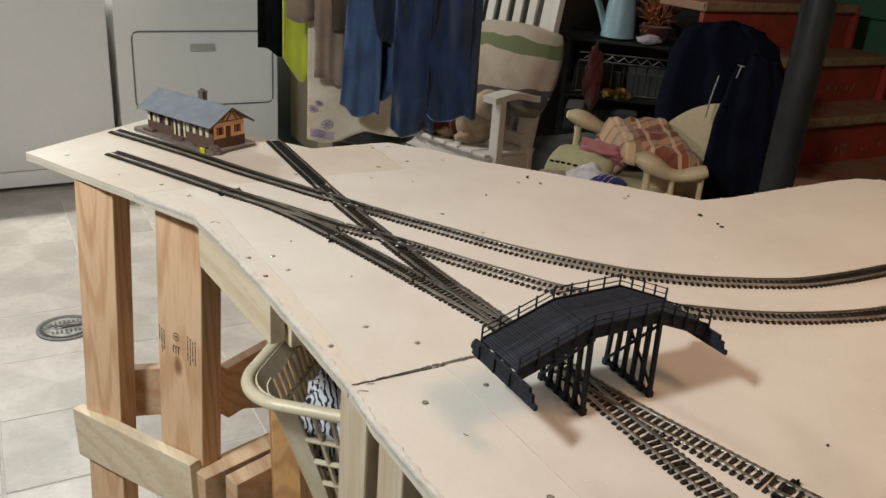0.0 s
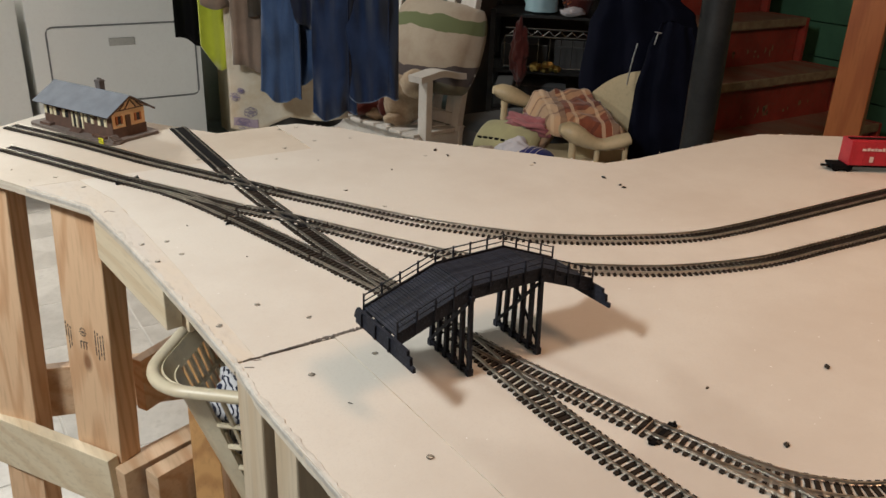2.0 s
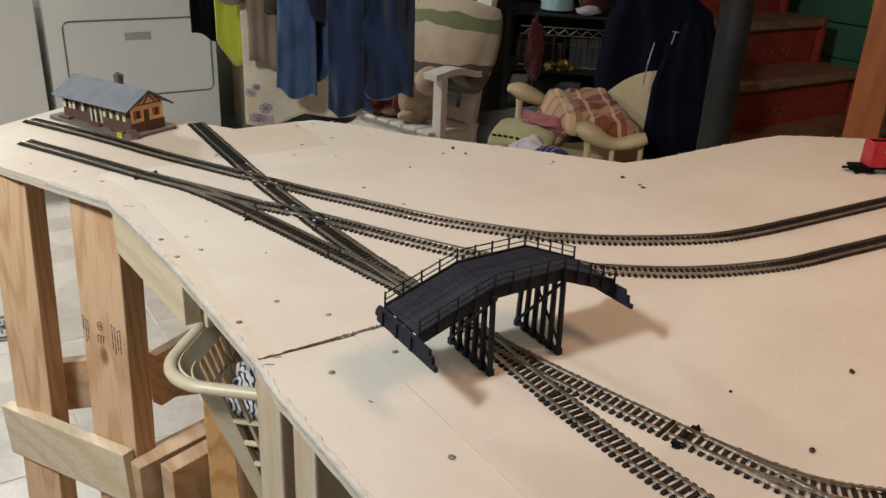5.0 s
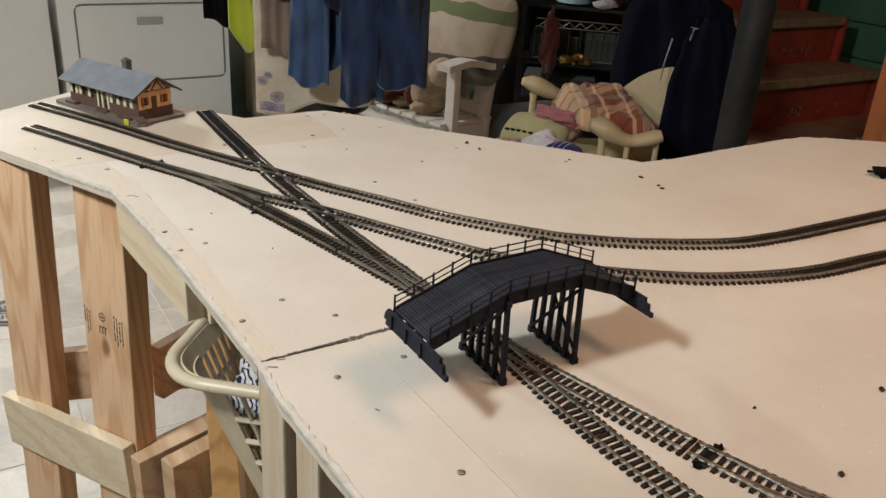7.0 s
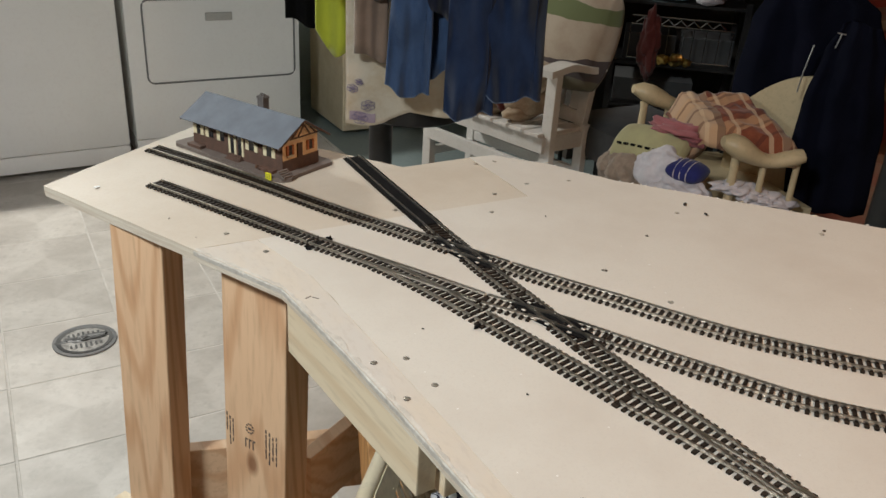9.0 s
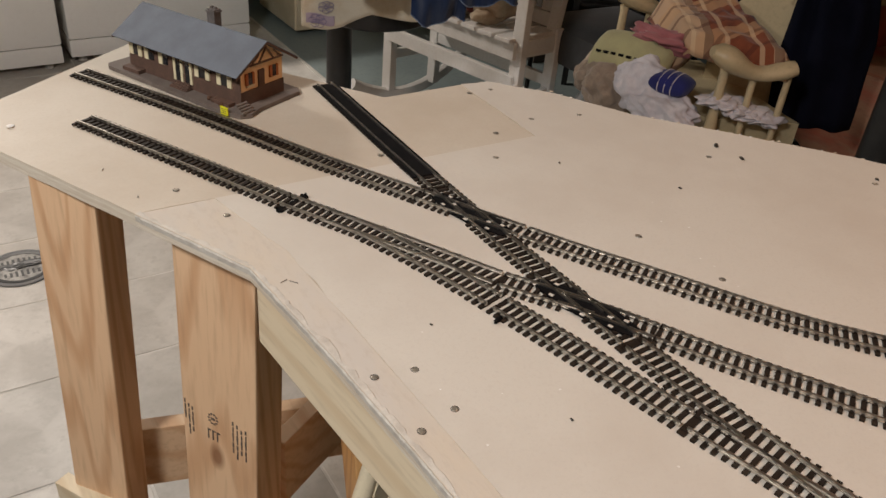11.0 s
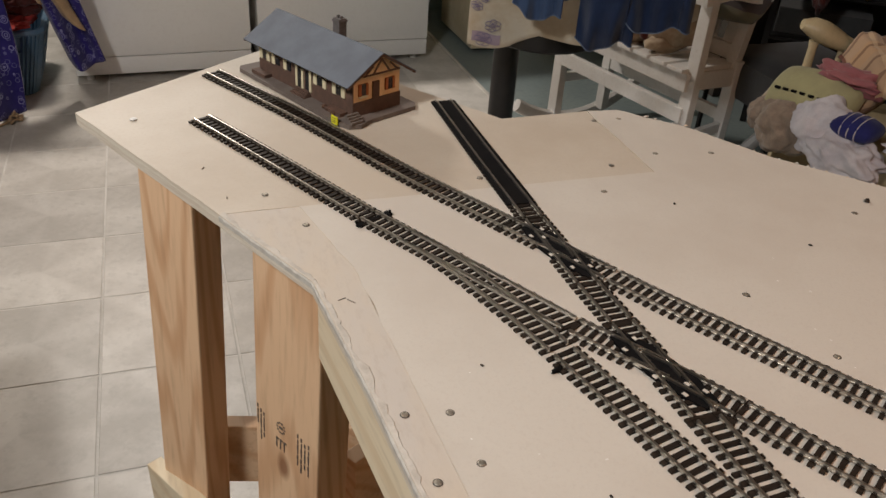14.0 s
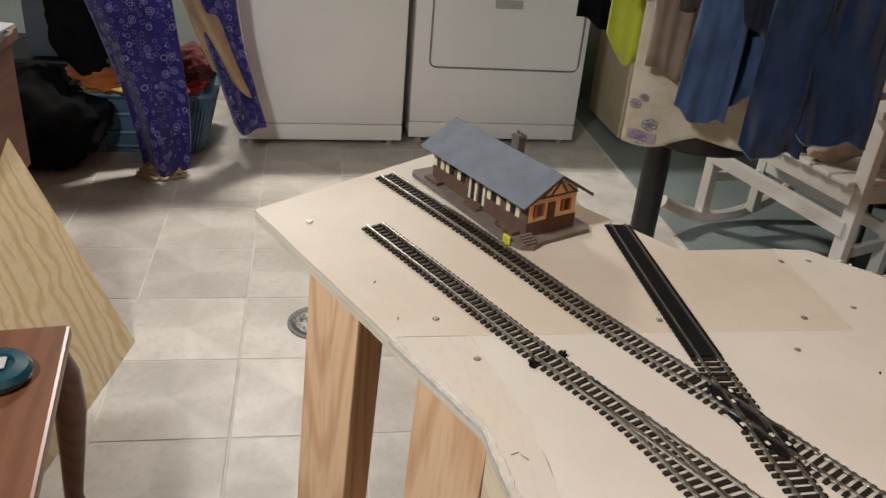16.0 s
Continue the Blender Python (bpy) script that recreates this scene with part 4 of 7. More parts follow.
# ---- station model ----
ST = Vector((0.448, 1.468, TZ))
SD = Vector((0.4385, -0.8987, 0)).normalized()
SN = Vector((0.8987, 0.4385, 0)).normalized()
SM = Matrix((SD, SN, Vector((0, 0, 1)))).transposed().to_4x4()
SM.translation = ST
station = thing("model_station", tuple(ST), "yellow timbered model railway station with blue-grey roof", "model house")


def st_box(bm, x0, x1, y0, y1, z0, z1, bevel=0.0):
    bx(bm, x0, x1, y0, y1, z0, z1, SM, bevel)


# x runs along the building, y away from the tracks
SL, SW, EAVE, RIDGE = 0.0845, 0.0325, 0.0480, 0.0690
bm = B()
pts = [(-0.112, -0.041), (-0.106, -0.046), (0.082, -0.052), (0.097, -0.047), (0.103, -0.036), (0.098, -0.020), (0.097, 0.044), (0.090, 0.050), (-0.106, 0.050), (-0.112, 0.044)]
prism(bm, pts, 0.0, 0.0045, SM)
part("base", bm, M_BASE, station, "grey-brown moulded platform base")
bm = B()
st_box(bm, -SL, SL, -SW, SW, 0.0045, 0.0200)
part("plinth", bm, M_BRICKY, station, "brown brick plinth")
bm = B()
st_box(bm, -SL + 0.001, SL - 0.001, -SW + 0.001, SW - 0.001, 0.0200, EAVE)
part("wall", bm, M_WALLY, station, "ochre rendered wall")
bm = B()
st_box(bm, -SL + 0.0005, SL - 0.0005, -SW + 0.0003, -SW + 0.0012, 0.0200, EAVE - 0.002)
part("front_wall", bm, M_BRICKY, station, "dark brown brick front wall")
for xe in (-SL + 0.001, SL - 0.003):
    bm = B()
    tri = [(xe, -SW + 0.001, EAVE), (xe, SW - 0.001, EAVE), (xe, 0, RIDGE - 0.002)]
    lo = [bm.verts.new(SM @ Vector(p)) for p in tri]
    hi = [bm.verts.new(SM @ Vector((p[0] + 0.002, p[1], p[2]))) for p in tri]
    bm.faces.new(lo), bm.faces.new(hi)
    for k in range(3):
        bm.faces.new((lo[k], lo[(k + 1) % 3], hi[(k + 1) % 3], hi[k]))
    part("gable", bm, M_WALLY, station, "ochre gable")
OV, OE, RT = 0.0135, 0.0085, 0.0012
for s in (-1, 1):
    bm = B()
    e = Vector((0, s * (SW + OV), EAVE - 0.0065))
    r = Vector((0, 0, RIDGE))
    n = Vector((0, s * (RIDGE - e.z), abs(e.y))).normalized() * RT
    q = [Vector((x, p.y, p.z)) for x in (-SL - OE, SL + OE) for p in (e, r)]
    q = [q[0], q[2], q[3], q[1]]
    lo = [bm.verts.new(SM @ v) for v in q]
    hi = [bm.verts.new(SM @ (v + n)) for v in q]
    bm.faces.new(lo), bm.faces.new(hi)
    for k in range(4):
        bm.faces.new((lo[k], lo[(k + 1) % 4], hi[(k + 1) % 4], hi[k]))
    part("roof", bm, M_ROOF, station, "smooth slate-blue roof half")
    for xe in (-SL - OE + 0.0006, SL + OE - 0.0006):
        bm = B()
        beam(bm, SM @ Vector((xe, e.y, e.z - 0.0008)), SM @ Vector((xe, 0, RIDGE - 0.0008)), 0.0012, 0.0024)
        part("barge_board", bm, M_TIMBER, station, "brown barge board")
    for k in range(1, 4):
        bm = B()
        xk = -SL + 2 * SL * k / 4
        beam(bm, SM @ Vector((xk, s * SW, 0.030)), SM @ Vector((xk, s * (SW + OV - 0.002), EAVE - 0.0065)), 0.0011, 0.0011)
        part("eave_bracket", bm, M_TIMBER, station)
# gable timbers on the end towards the tracks' merge
GX = SL + 0.0003
for a, b in (((-0.024, 0.0490), (0.024, 0.0490)), ((-0.011, 0.0490), (-0.011, 0.0582)), ((0.011, 0.0490), (0.011, 0.0582)), ((0, 0.0490), (0, 0.0663)), ((-0.011, 0.0490), (0, 0.0637)), ((0.011, 0.0490), (0, 0.0637)), ((-0.022, 0.0490), (-0.011, 0.0582)), ((0.022, 0.0490), (0.011, 0.0582))):
    bm = B()
    beam(bm, SM @ Vector((GX + 0.006, a[0], a[1])), SM @ Vector((GX + 0.006, b[0], b[1])), 0.0014, 0.0016)
    part("gable_timber", bm, M_TIMBER, station)
for y in (-0.024, 0.024):
    bm = B()
    beam(bm, SM @ Vector((GX - 0.001, y, 0.0485)), SM @ Vector((GX + 0.007, y, 0.0490)), 0.0013, 0.0013)
    part("gable_timber", bm, M_TIMBER, station)


def opening(name, face, u, z0, z1, w, material, depth=0.0008):
    bm = B()
    if face == "end":
        st_box(bm, GX - 0.0012, GX + depth, u - w / 2, u + w / 2, z0, z1)
    elif face == "front":
        st_box(bm, u - w / 2, u + w / 2, -SW - depth, -SW + 0.002, z0, z1)
    else:
        st_box(bm, u - w / 2, u + w / 2, SW - 0.002, SW + depth, z0, z1)
    return part(name, bm, material, station)


opening("door", "end", -0.002, 0.0200, 0.0385, 0.0085, M_TIMBER)
for u in (-0.019, 0.017):
    opening("window", "end", u, 0.0265, 0.0385, 0.0060, M_GLASSDK, 0.0006)
    for s in (-1, 1):
        opening("shutter", "end", u + s * 0.0046, 0.0262, 0.0388, 0.0032, M_SHUT, 0.0011)
    bm = B()
    st_box(bm, GX - 0.001, GX + 0.001, u - 0.0003, u + 0.0003, 0.0265, 0.0385)
    st_box(bm, GX - 0.001, GX + 0.001, u - 0.0030, u + 0.0030, 0.0322, 0.0328)
    part("glazing_bar", bm, M_TIMBER, station)
opening("window_box", "end", -0.019, 0.0240, 0.0262, 0.0095, M_CREAM, 0.0014)
for u, w in ((-0.072, 0.008), (-0.048, 0.008), (-0.026, 0.007), (0.030, 0.010), (0.062, 0.009)):
    opening("window", "front", u, 0.0225, 0.0350, w, M_GLASSDK, 0.0005)
    opening("shutter", "front", u - w / 2 - 0.0030, 0.0220, 0.0352, 0.0060, M_CREAM, 0.0012)
    if u > 0 or u < -0.06:
        opening("shutter", "front", u + w / 2 + 0.0030, 0.0220, 0.0352, 0.0060, M_CREAM, 0.0012)
for u in (-0.006, 0.008):
    opening("door", "front", u, 0.0105, 0.0370, 0.0080, M_GLASSDK, 0.0006)
    opening("door_post", "front", u + 0.0052, 0.0100, 0.0375, 0.0036, M_CREAM, 0.0012)
opening("door_post", "front", -0.0115, 0.0100, 0.0375, 0.0036, M_CREAM, 0.0012)
bm = B()
for k in range(4):
    st_box(bm, -0.012 + 0.001 * k, 0.014 - 0.001 * k, -SW - 0.010 + 0.0025 * k, -SW + 0.001, 0.0045 + 0.0014 * k, 0.0045 + 0.0014 * (k + 1))
part("steps", bm, M_BRICKY, station, "brown brick front steps")
bm = B()
for k in range(4):
    st_box(bm, SL + 0.004 + 0.0028 * k, SL + 0.0072 + 0.0028 * k, -0.046, -0.030, 0.0045, 0.0125 - 0.0018 * k)
part("steps", bm, M_BASE, station, "grey side steps")
for u in (-0.086, 0.05):
    bm = B()
    st_box(bm, u, u + 0.026, -SW - 0.010, -SW, 0.0045, 0.0085)
    part("loading_ramp", bm, M_BRICKY, station)
for u, v in ((0.046, -0.040), (0.054, -0.041), (0.066, -0.043)):
    bm = B()
    blob(bm, SM @ Vector((u, v, 0.0068)), (0.0028, 0.0024, 0.0026), int(u * 1000), 0.4, 2)
    part("luggage", bm, M_TIMBER, station)
bm = B()
st_box(bm, -0.004, 0.007, 0.011, 0.021, RIDGE - 0.014, RIDGE + 0.011)
st_box(bm, -0.0048, 0.0078, 0.0102, 0.0218, RIDGE + 0.0075, RIDGE + 0.0095)
for u in (-0.001, 0.004):
    st_box(bm, u - 0.0014, u + 0.0014, 0.0145, 0.0175, RIDGE + 0.011, RIDGE + 0.0135)
part("chimney", bm, M_CHIM, station, "grey double-flue chimney")
bm = B()
st_box(bm, 0.0755, 0.0855, -0.0535, -0.0525, 0.002, 0.0105)
sign = part("sign", bm, M_YELLOW, station, "small yellow sticker with illegible lines")
bm = B()
for z in (0.0080, 0.0058, 0.0038):
    st_box(bm, 0.0768, 0.0842, -0.0538, -0.0534, z, z + 0.0006)
part("line_of_print", bm, M_BRICKY, sign)

# ---- red goods car ----
CM = Matrix((Vector((0.853, -0.521, 0)), Vector((0.521, 0.853, 0)), Vector((0, 0, 1)))).transposed().to_4x4()
CM.translation = Vector((1.372, 0.747, TZ))
car = thing("model_railcar", (1.372, 0.747, TZ), "red model goods car with pale lettering", "model railcar")


def car_box(name, x0, x1, y0, y1, z0, z1, material, bevel=0.0, label=""):
    bm = B()
    bx(bm, x0, x1, y0, y1, z0, z1, CM, bevel)
    return part(name, bm, material, car, label)


body = car_box("body", 0.034, 0.185, 0.002, 0.034, 0.0125, 0.051, M_CARRED, 0.0008, "red ribbed car body")
car_box("underframe", 0.012, 0.19, 0.006, 0.030, 0.0085, 0.0125, M_BLACKPL)
car_box("roof_walk", 0.036, 0.183, 0.013, 0.023, 0.051, 0.0522, M_BLACKPL)
for k in range(9):
    bm = B()
    xk = 0.038 + 0.018 * k
    bx(bm, xk, xk + 0.0012, 0.0012, 0.002, 0.013, 0.0505, CM)
    part("rib", bm, M_CARRED, body)
bm = B()
for k, (x0, w) in enumerate(((0.052, 0.006), (0.0595, 0.004), (0.065, 0.005), (0.0715, 0.003), (0.076, 0.006), (0.0835, 0.004), (0.089, 0.005))):
    bx(bm, x0, x0 + w, 0.0008, 0.0014, 0.036, 0.0395 + 0.001 * (k % 2), CM)
bx(bm, 0.066, 0.072, 0.0008, 0.0014, 0.018, 0.027, CM)
part("lettering", bm, M_LETTER, body, "pale illegible lettering bars")
for x0 in (0.014, 0.15):
    truck = car_box("truck", x0, x0 + 0.032, 0.007, 0.029, 0.004, 0.0085, M_BLACKPL, 0.0006, "black four-wheel truck")
    for xa in (0.006, 0.026):
        for yy in (0.0085, 0.0265):
            bm = B()
            c = Vector((x0 + xa, yy, 0.0055))
            rod(bm, CM @ (c - Vector((0, 0.0012, 0))), CM @ (c + Vector((0, 0.0012, 0))), 0.0055, n=16)
            part("wheel", bm, M_BLACKPL, truck)
car_box("coupler", 0.0, 0.014, 0.0165, 0.0195, 0.006, 0.009, M_BLACKPL)

# ---- floor drain ----
drain = thing("floor_drain", (0.268, 2.628, 0.0), "round worn iron floor drain grate", "drain")
bm = B()
lathe(bm, [(0.085, 0.0), (0.085, 0.004), (0.076, 0.0055), (0.072, 0.003)], pose(0.268, 2.628, 0), 40)
part("rim", bm, M_GROOVE, drain, "dark rusted rim")
bm = B()
lathe(bm, [(0.068, 0.001), (0.068, 0.0042), (0.01, 0.0046)], pose(0.268, 2.628, 0), 40)
grate = part("grate", bm, M_DRAIN, drain)
bm = B()
lathe(bm, [(0.064, 0.0036), (0.0635, 0.0052), (0.0745, 0.0060), (0.075, 0.0036)], pose(0.268, 2.628, 0), 40)
part("gap_ring", bm, M_BLACK, drain, "dark gap round the grate")
for k in range(-4, 5):
    for s in (-1, 1):
        if abs(k) < 4:
            bm = B()
            bx(bm, 0.268 + k * 0.013 - 0.003, 0.268 + k * 0.013 + 0.003, 2.628 + s * 0.030 - 0.014 + 0.002 * abs(k), 2.628 + s * 0.030 + 0.014 - 0.002 * abs(k), 0.0042, 0.0052)
            part("slot", bm, M_BLACK, grate, "dark drain slot")
bm = B()
blob(bm, (0.270, 2.636, 0.0050), (0.060, 0.017, 0.0035), 4, 0.7, 4)
part("opening", bm, M_BLACK, drain, "dark broken opening")

# ---- washer and dryer ----


def appliance(name, x, y, yaw, w, label, door):
    m = pose(x, y, 0, 0, 0, yaw)
    t = thing(name, (x, y, 0), label, "appliance")
    bm = B()
    bx(bm, 0, w, 0, 0.66, 0.10, 0.93, m, 0.010)
    part("cabinet", bm, M_ENAMEL, t, smooth=True)
    bm = B()
    bx(bm, 0.001, w - 0.001, 0.001, 0.655, 0.028, 0.0985, m, 0.006)
    part("toe_panel", bm, M_ENAMEL, t, smooth=True)
    bm = B()
    bx(bm, 0.006, w - 0.006, 0.55, 0.66, 0.93, 1.08, m, 0.01)
    part("control_panel", bm, M_ENAMEL, t, smooth=True)
    for fx in (0.05, w - 0.05):
        for fy in (0.05, 0.6):
            bm = B()
            rod(bm, m @ Vector((fx, fy, 0)), m @ Vector((fx, fy, 0.03)), 0.018, 0.014, 14)
            part("foot", bm, M_GREYPL, t)
    if door:
        x0, x1, z0, z1 = door
        bm = B()
        pts = []
        for cx, cz, a0 in ((x1 - 0.03, z1 - 0.03, 0), (x0 + 0.03, z1 - 0.03, 90), (x0 + 0.03, z0 + 0.03, 180), (x1 - 0.03, z0 + 0.03, 270)):
            for k in range(5):
                a = radians(a0 + 22.5 * k)
                pts.append(m @ Vector((cx + 0.03 * math.cos(a), -0.0005, cz + 0.03 * math.sin(a))))
        tube(bm, pts + pts[:1], 0.0042, 6)
        part("door_seam", bm, M_GROOVE, t, "grey door seam")
        bm = B()
        bx(bm, x0 + 0.007, x1 - 0.007, -0.003, 0.001, z0 + 0.007, z1 - 0.007, m, 0.0014)
        d = part("door", bm, M_ENAMEL, t)
        bm = B()
        hx = (x0 + x1) / 2 - 0.012
        bx(bm, hx - 0.058, hx + 0.058, -0.012, -0.002, z1 - 0.092, z1 - 0.058, m, 0.004)
        part("handle", bm, M_GREYPL, d, "grey recessed door pull")
    return t


appliance("washing_machine", -0.052, 3.992, 2.2, 0.69, "white enamel washing machine on the tile floor", None)
appliance("clothes_dryer", 0.672, 4.068, 0.8, 0.755, "white clothes dryer with a square seamed door", (0.072, 0.728, 0.345, 0.695))

# beige cabinet beside the dryer
cab = thing("storage_cabinet", (1.66, 4.14, 0), "beige metal storage cabinet", "cabinet")
bm = B()
bx(bm, 1.665, 2.20, 4.14, 4.60, 0.02, 1.5, None, 0.008)
part("body", bm, M_BASKET, cab)
bm = B()
bx(bm, 1.675, 1.93, 4.125, 4.139, 0.05, 1.47, None, 0.004)
d = part("door", bm, M_BASKET, cab)
bm = B()
bx(bm, 1.685, 1.695, 4.112, 4.125, 0.78, 0.90, None, 0.003)
part("handle", bm, M_BLACK, d, "black handle")
bm = B()
bx(bm, 1.936, 2.19, 4.125, 4.139, 0.05, 1.47, None, 0.004)
part("door", bm, M_BASKET, cab)
bm = B()
tube(bm, [(1.52, 4.72, 0.0), (1.52, 4.72, 0.6), (1.52, 4.72, 1.4), (1.52, 4.72, 2.41)], 0.055, 16)
solid("vent_pipe", bm, M_BLOCK, "pale grey vent pipe against the wall", "pipe", smooth=True, at=(1.52, 4.72, 0))

# ---- hanging clothes ----
RODA, RODB = Vector((1.62, 2.05, 1.75)), Vector((0.90, 3.55, 1.75))
bm = B()
rod(bm, RODA, RODB, 0.016, n=14)
for p in (RODA, RODB):
    rod(bm, p, (p.x, p.y, 2.42), 0.004, n=8)
solid("clothes_rail", bm, M_STEELPOST, "steel clothes rail hung from the ceiling", "clothes rail", smooth=True, at=(1.26, 2.8, 1.75))


DRAPE = {}


def garment(name, a, b, z0a, z0b, z1, material, label, folds=3.0, depth=0.03, bulge=0.0, seed=0, thick=0.006, hem=None, nv=26, flare=1.0):
    """A cloth that hangs from z1 to a slanting hem between plan points a and b, in folds that deepen downwards."""
    a, b = Vector((a[0], a[1], 0)), Vector((b[0], b[1], 0))
    d = b - a
    nrm = Vector((d.y, -d.x, 0)).normalized()

    def f(u, v):
        mid = (u - 0.5) * (flare + (1 - flare) * v) + 0.5
        p = a + d * mid
        z = (hem(u) if hem else z0a + (z0b - z0a) * u) * (1 - v) + z1 * v
        k = math.sin(folds * 2 * math.pi * u + seed + 0.8 * v) + 0.5 * math.sin(folds * 4.7 * u + seed * 2.1)
        off = depth * k * (0.35 + 0.65 * (1 - v)) + bulge * math.sin(math.pi * u) + 0.012 * noise.noise(Vector((u * 4, v * 5, seed)))
        q = p + nrm * off
        wob = 0.010 * math.sin(5 * u + seed) * (1 - v)
        return (q.x, q.y, z + wob)

    DRAPE[name] = (f, nrm)
    bm = B()
    sheet(bm, f, 40, nv, thick)
    return solid(name, bm, material, label, "clothes", "hanging clothes", smooth="all", at=(a.x, a.y, z1))


def trousers(name, legs, z1, material, label, seed=0):
    """Jeans hung by the waist. Each leg: its two hem corners, its two plan points at the top, and how far it stands forward."""
    t = thing(name, (legs[0][0][0], legs[0][0][1], z1), label, "clothes", "hanging clothes")
    for i, (ha, hb, ta, tb, fwd) in enumerate(legs):
        ha, hb, ta, tb = Vector(ha), Vector(hb), Vector((ta[0], ta[1], z1)), Vector((tb[0], tb[1], z1))
        d = (hb - ha).to_2d().to_3d().normalized()
        nrm = Vector((d.y, -d.x, 0))
        n, rows = 56, 40
        bm = B()
        rings = []
        for r in range(rows + 1):
            v = r / rows
            ring = []
            for k in range(n):
                an = 2 * math.pi * k / n
                c = 0.5 - 0.5 * math.cos(an)
                p = ha.lerp(hb, c).lerp(ta.lerp(tb, c), v)
                th = 0.034 * math.sin(an) * (1 + 0.5 * noise.noise(Vector((c * 3, v * 4, seed + i))))
                fold = 0.016 * math.sin(7 * c + seed + 3.0 * v) + 0.004 * math.sin(17 * c + 2 * seed + 3.5 * v) + 0.055 * noise.noise(Vector((c * 3.2 + 2 * v, v * 7, seed + 3 * i)))
                q = p + nrm * (th + fold * (1.1 - 0.4 * v) + fwd)
                q.z += (0.012 * math.sin(8 * c + seed) - 0.014 * max(0, math.sin(an))) * (1 - v) ** 3
                ring.append(bm.verts.new(q))
            rings.append(ring)
        for ra, rb in zip(rings, rings[1:]):
            for k in range(n):
                bm.faces.new((ra[k], ra[(k + 1) % n], rb[(k + 1) % n], rb[k]))
        bm.faces.new(rings[-1])
        seam = [rings[r][int(n * 0.36)].co + nrm * 0.0012 for r in range(rows + 1)]
        hem = [rings[0][k % n].co.copy() for k in range(n + 1)]
        legp = part("trouser_leg", bm, material, t, smooth="all")
        bm = B()
        tube(bm, seam, 0.0016, 5)
        part("side_seam", bm, material, legp)
        bm = B()
        tube(bm, hem, 0.0016, 5)
        part("hem", bm, M_FRAY, legp, "frayed pale hem")
    return t


garment("black_garment", (1.055, 3.15), (1.17, 3.11), 0.768, 0.745, 1.7, M_BLACKCL, "black cotton garment on the clothes rail", 2.0, 0.01, seed=1)
garment("lime_shirt", (1.075, 2.91), (1.195, 2.865), 0.80, 0.74, 1.7, M_LIME, "lime green cotton shirt on the clothes rail", 1.4, 0.016, seed=2.2, hem=lambda u: 0.775 - 0.068 * math.sin(min(1, u * 2.2) * math.pi / 2) + 0.05 * max(0, u - 0.45))
garment("taupe_trousers", (1.098, 2.668), (1.188, 2.63), 0.755, 0.742, 1.7, M_TAUPE, "taupe trousers on the clothes rail", 1.2, 0.012, bulge=0.02, seed=0.4)
garment("taupe_skirt", (1.024, 2.73), (1.135, 2.69), 0.945, 0.925, 1.7, M_TAUPE, "taupe skirt on the clothes rail", 1.2, 0.012, bulge=0.03, seed=3.4)
garment("brown_top", (1.128, 2.645), (1.225, 2.605), 0.922, 0.905, 1.7, M_BROWNCL, "dark brown top on the clothes rail", 1.1, 0.012, bulge=0.02, seed=4.4)
trousers("light_jeans", (((1.145, 2.552, 0.690), (1.262, 2.502, 0.668), (1.19, 2.53), (1.27, 2.50), 0.0), ((1.225, 2.53, 0.745), (1.325, 2.47, 0.735), (1.24, 2.53), (1.32, 2.48), -0.03)), 1.7, M_DENIM1, "faded light blue jeans hanging from the rail", 1.0)
garment("navy_top", (1.215, 2.475), (1.30, 2.43), 0.93, 0.86, 1.7, M_DENIMDK, "navy cotton top between the jeans", 1.5, 0.01, seed=5)
trousers("dark_jeans", (((1.250, 2.388, 0.645), (1.372, 2.325, 0.660), (1.255, 2.39), (1.37, 2.33), 0.0), ((1.345, 2.345, 0.712), (1.485, 2.262, 0.708), (1.345, 2.345), (1.475, 2.27), 0.012)), 1.7, M_DENIM2, "mid blue jeans hanging from the rail", 2.0)

# ---- pedestal stand with an embroidered cloth ----
stand = thing("pedestal_table", (1.34, 2.90, 0), "black round pedestal table under a cream cloth", "table")
bm = B()
lathe(bm, [(0.20, 0.0), (0.20, 0.02), (0.06, 0.04), (0.041, 0.06), (0.041, 0.50), (0.09, 0.515)], pose(1.315, 2.935, 0), 28)
part("pedestal", bm, M_BLACK, stand, "black round pedestal", smooth=True)
bm = B()
lathe(bm, [(0.165, 0.51), (0.17, 0.515), (0.17, 0.565), (0.165, 0.57)], pose(1.375, 2.82, 0), 40)
part("top", bm, M_BLACK, stand, "black round top", smooth=True)


emb = garment("embroidered_cloth", (1.097, 2.725), (1.46, 2.565), 0.52, 0.56, 0.98, M_CREAMCL, "cream cloth with lilac embroidered flowers", 1.3, 0.014, seed=1.2, thick=0.004, hem=lambda u: 0.528 - 0.012 * math.sin(min(1, u * 3.2) * math.pi) + 0.042 * min(1, max(0, (u - 0.30) / 0.2)))
# embroidered flowers and a lilac patch on the cloth
cloth_at, cloth_out = DRAPE["embroidered_cloth"]


def on_cloth(u, v, off=0.006):
    return Vector(cloth_at(u, v)) + cloth_out * off


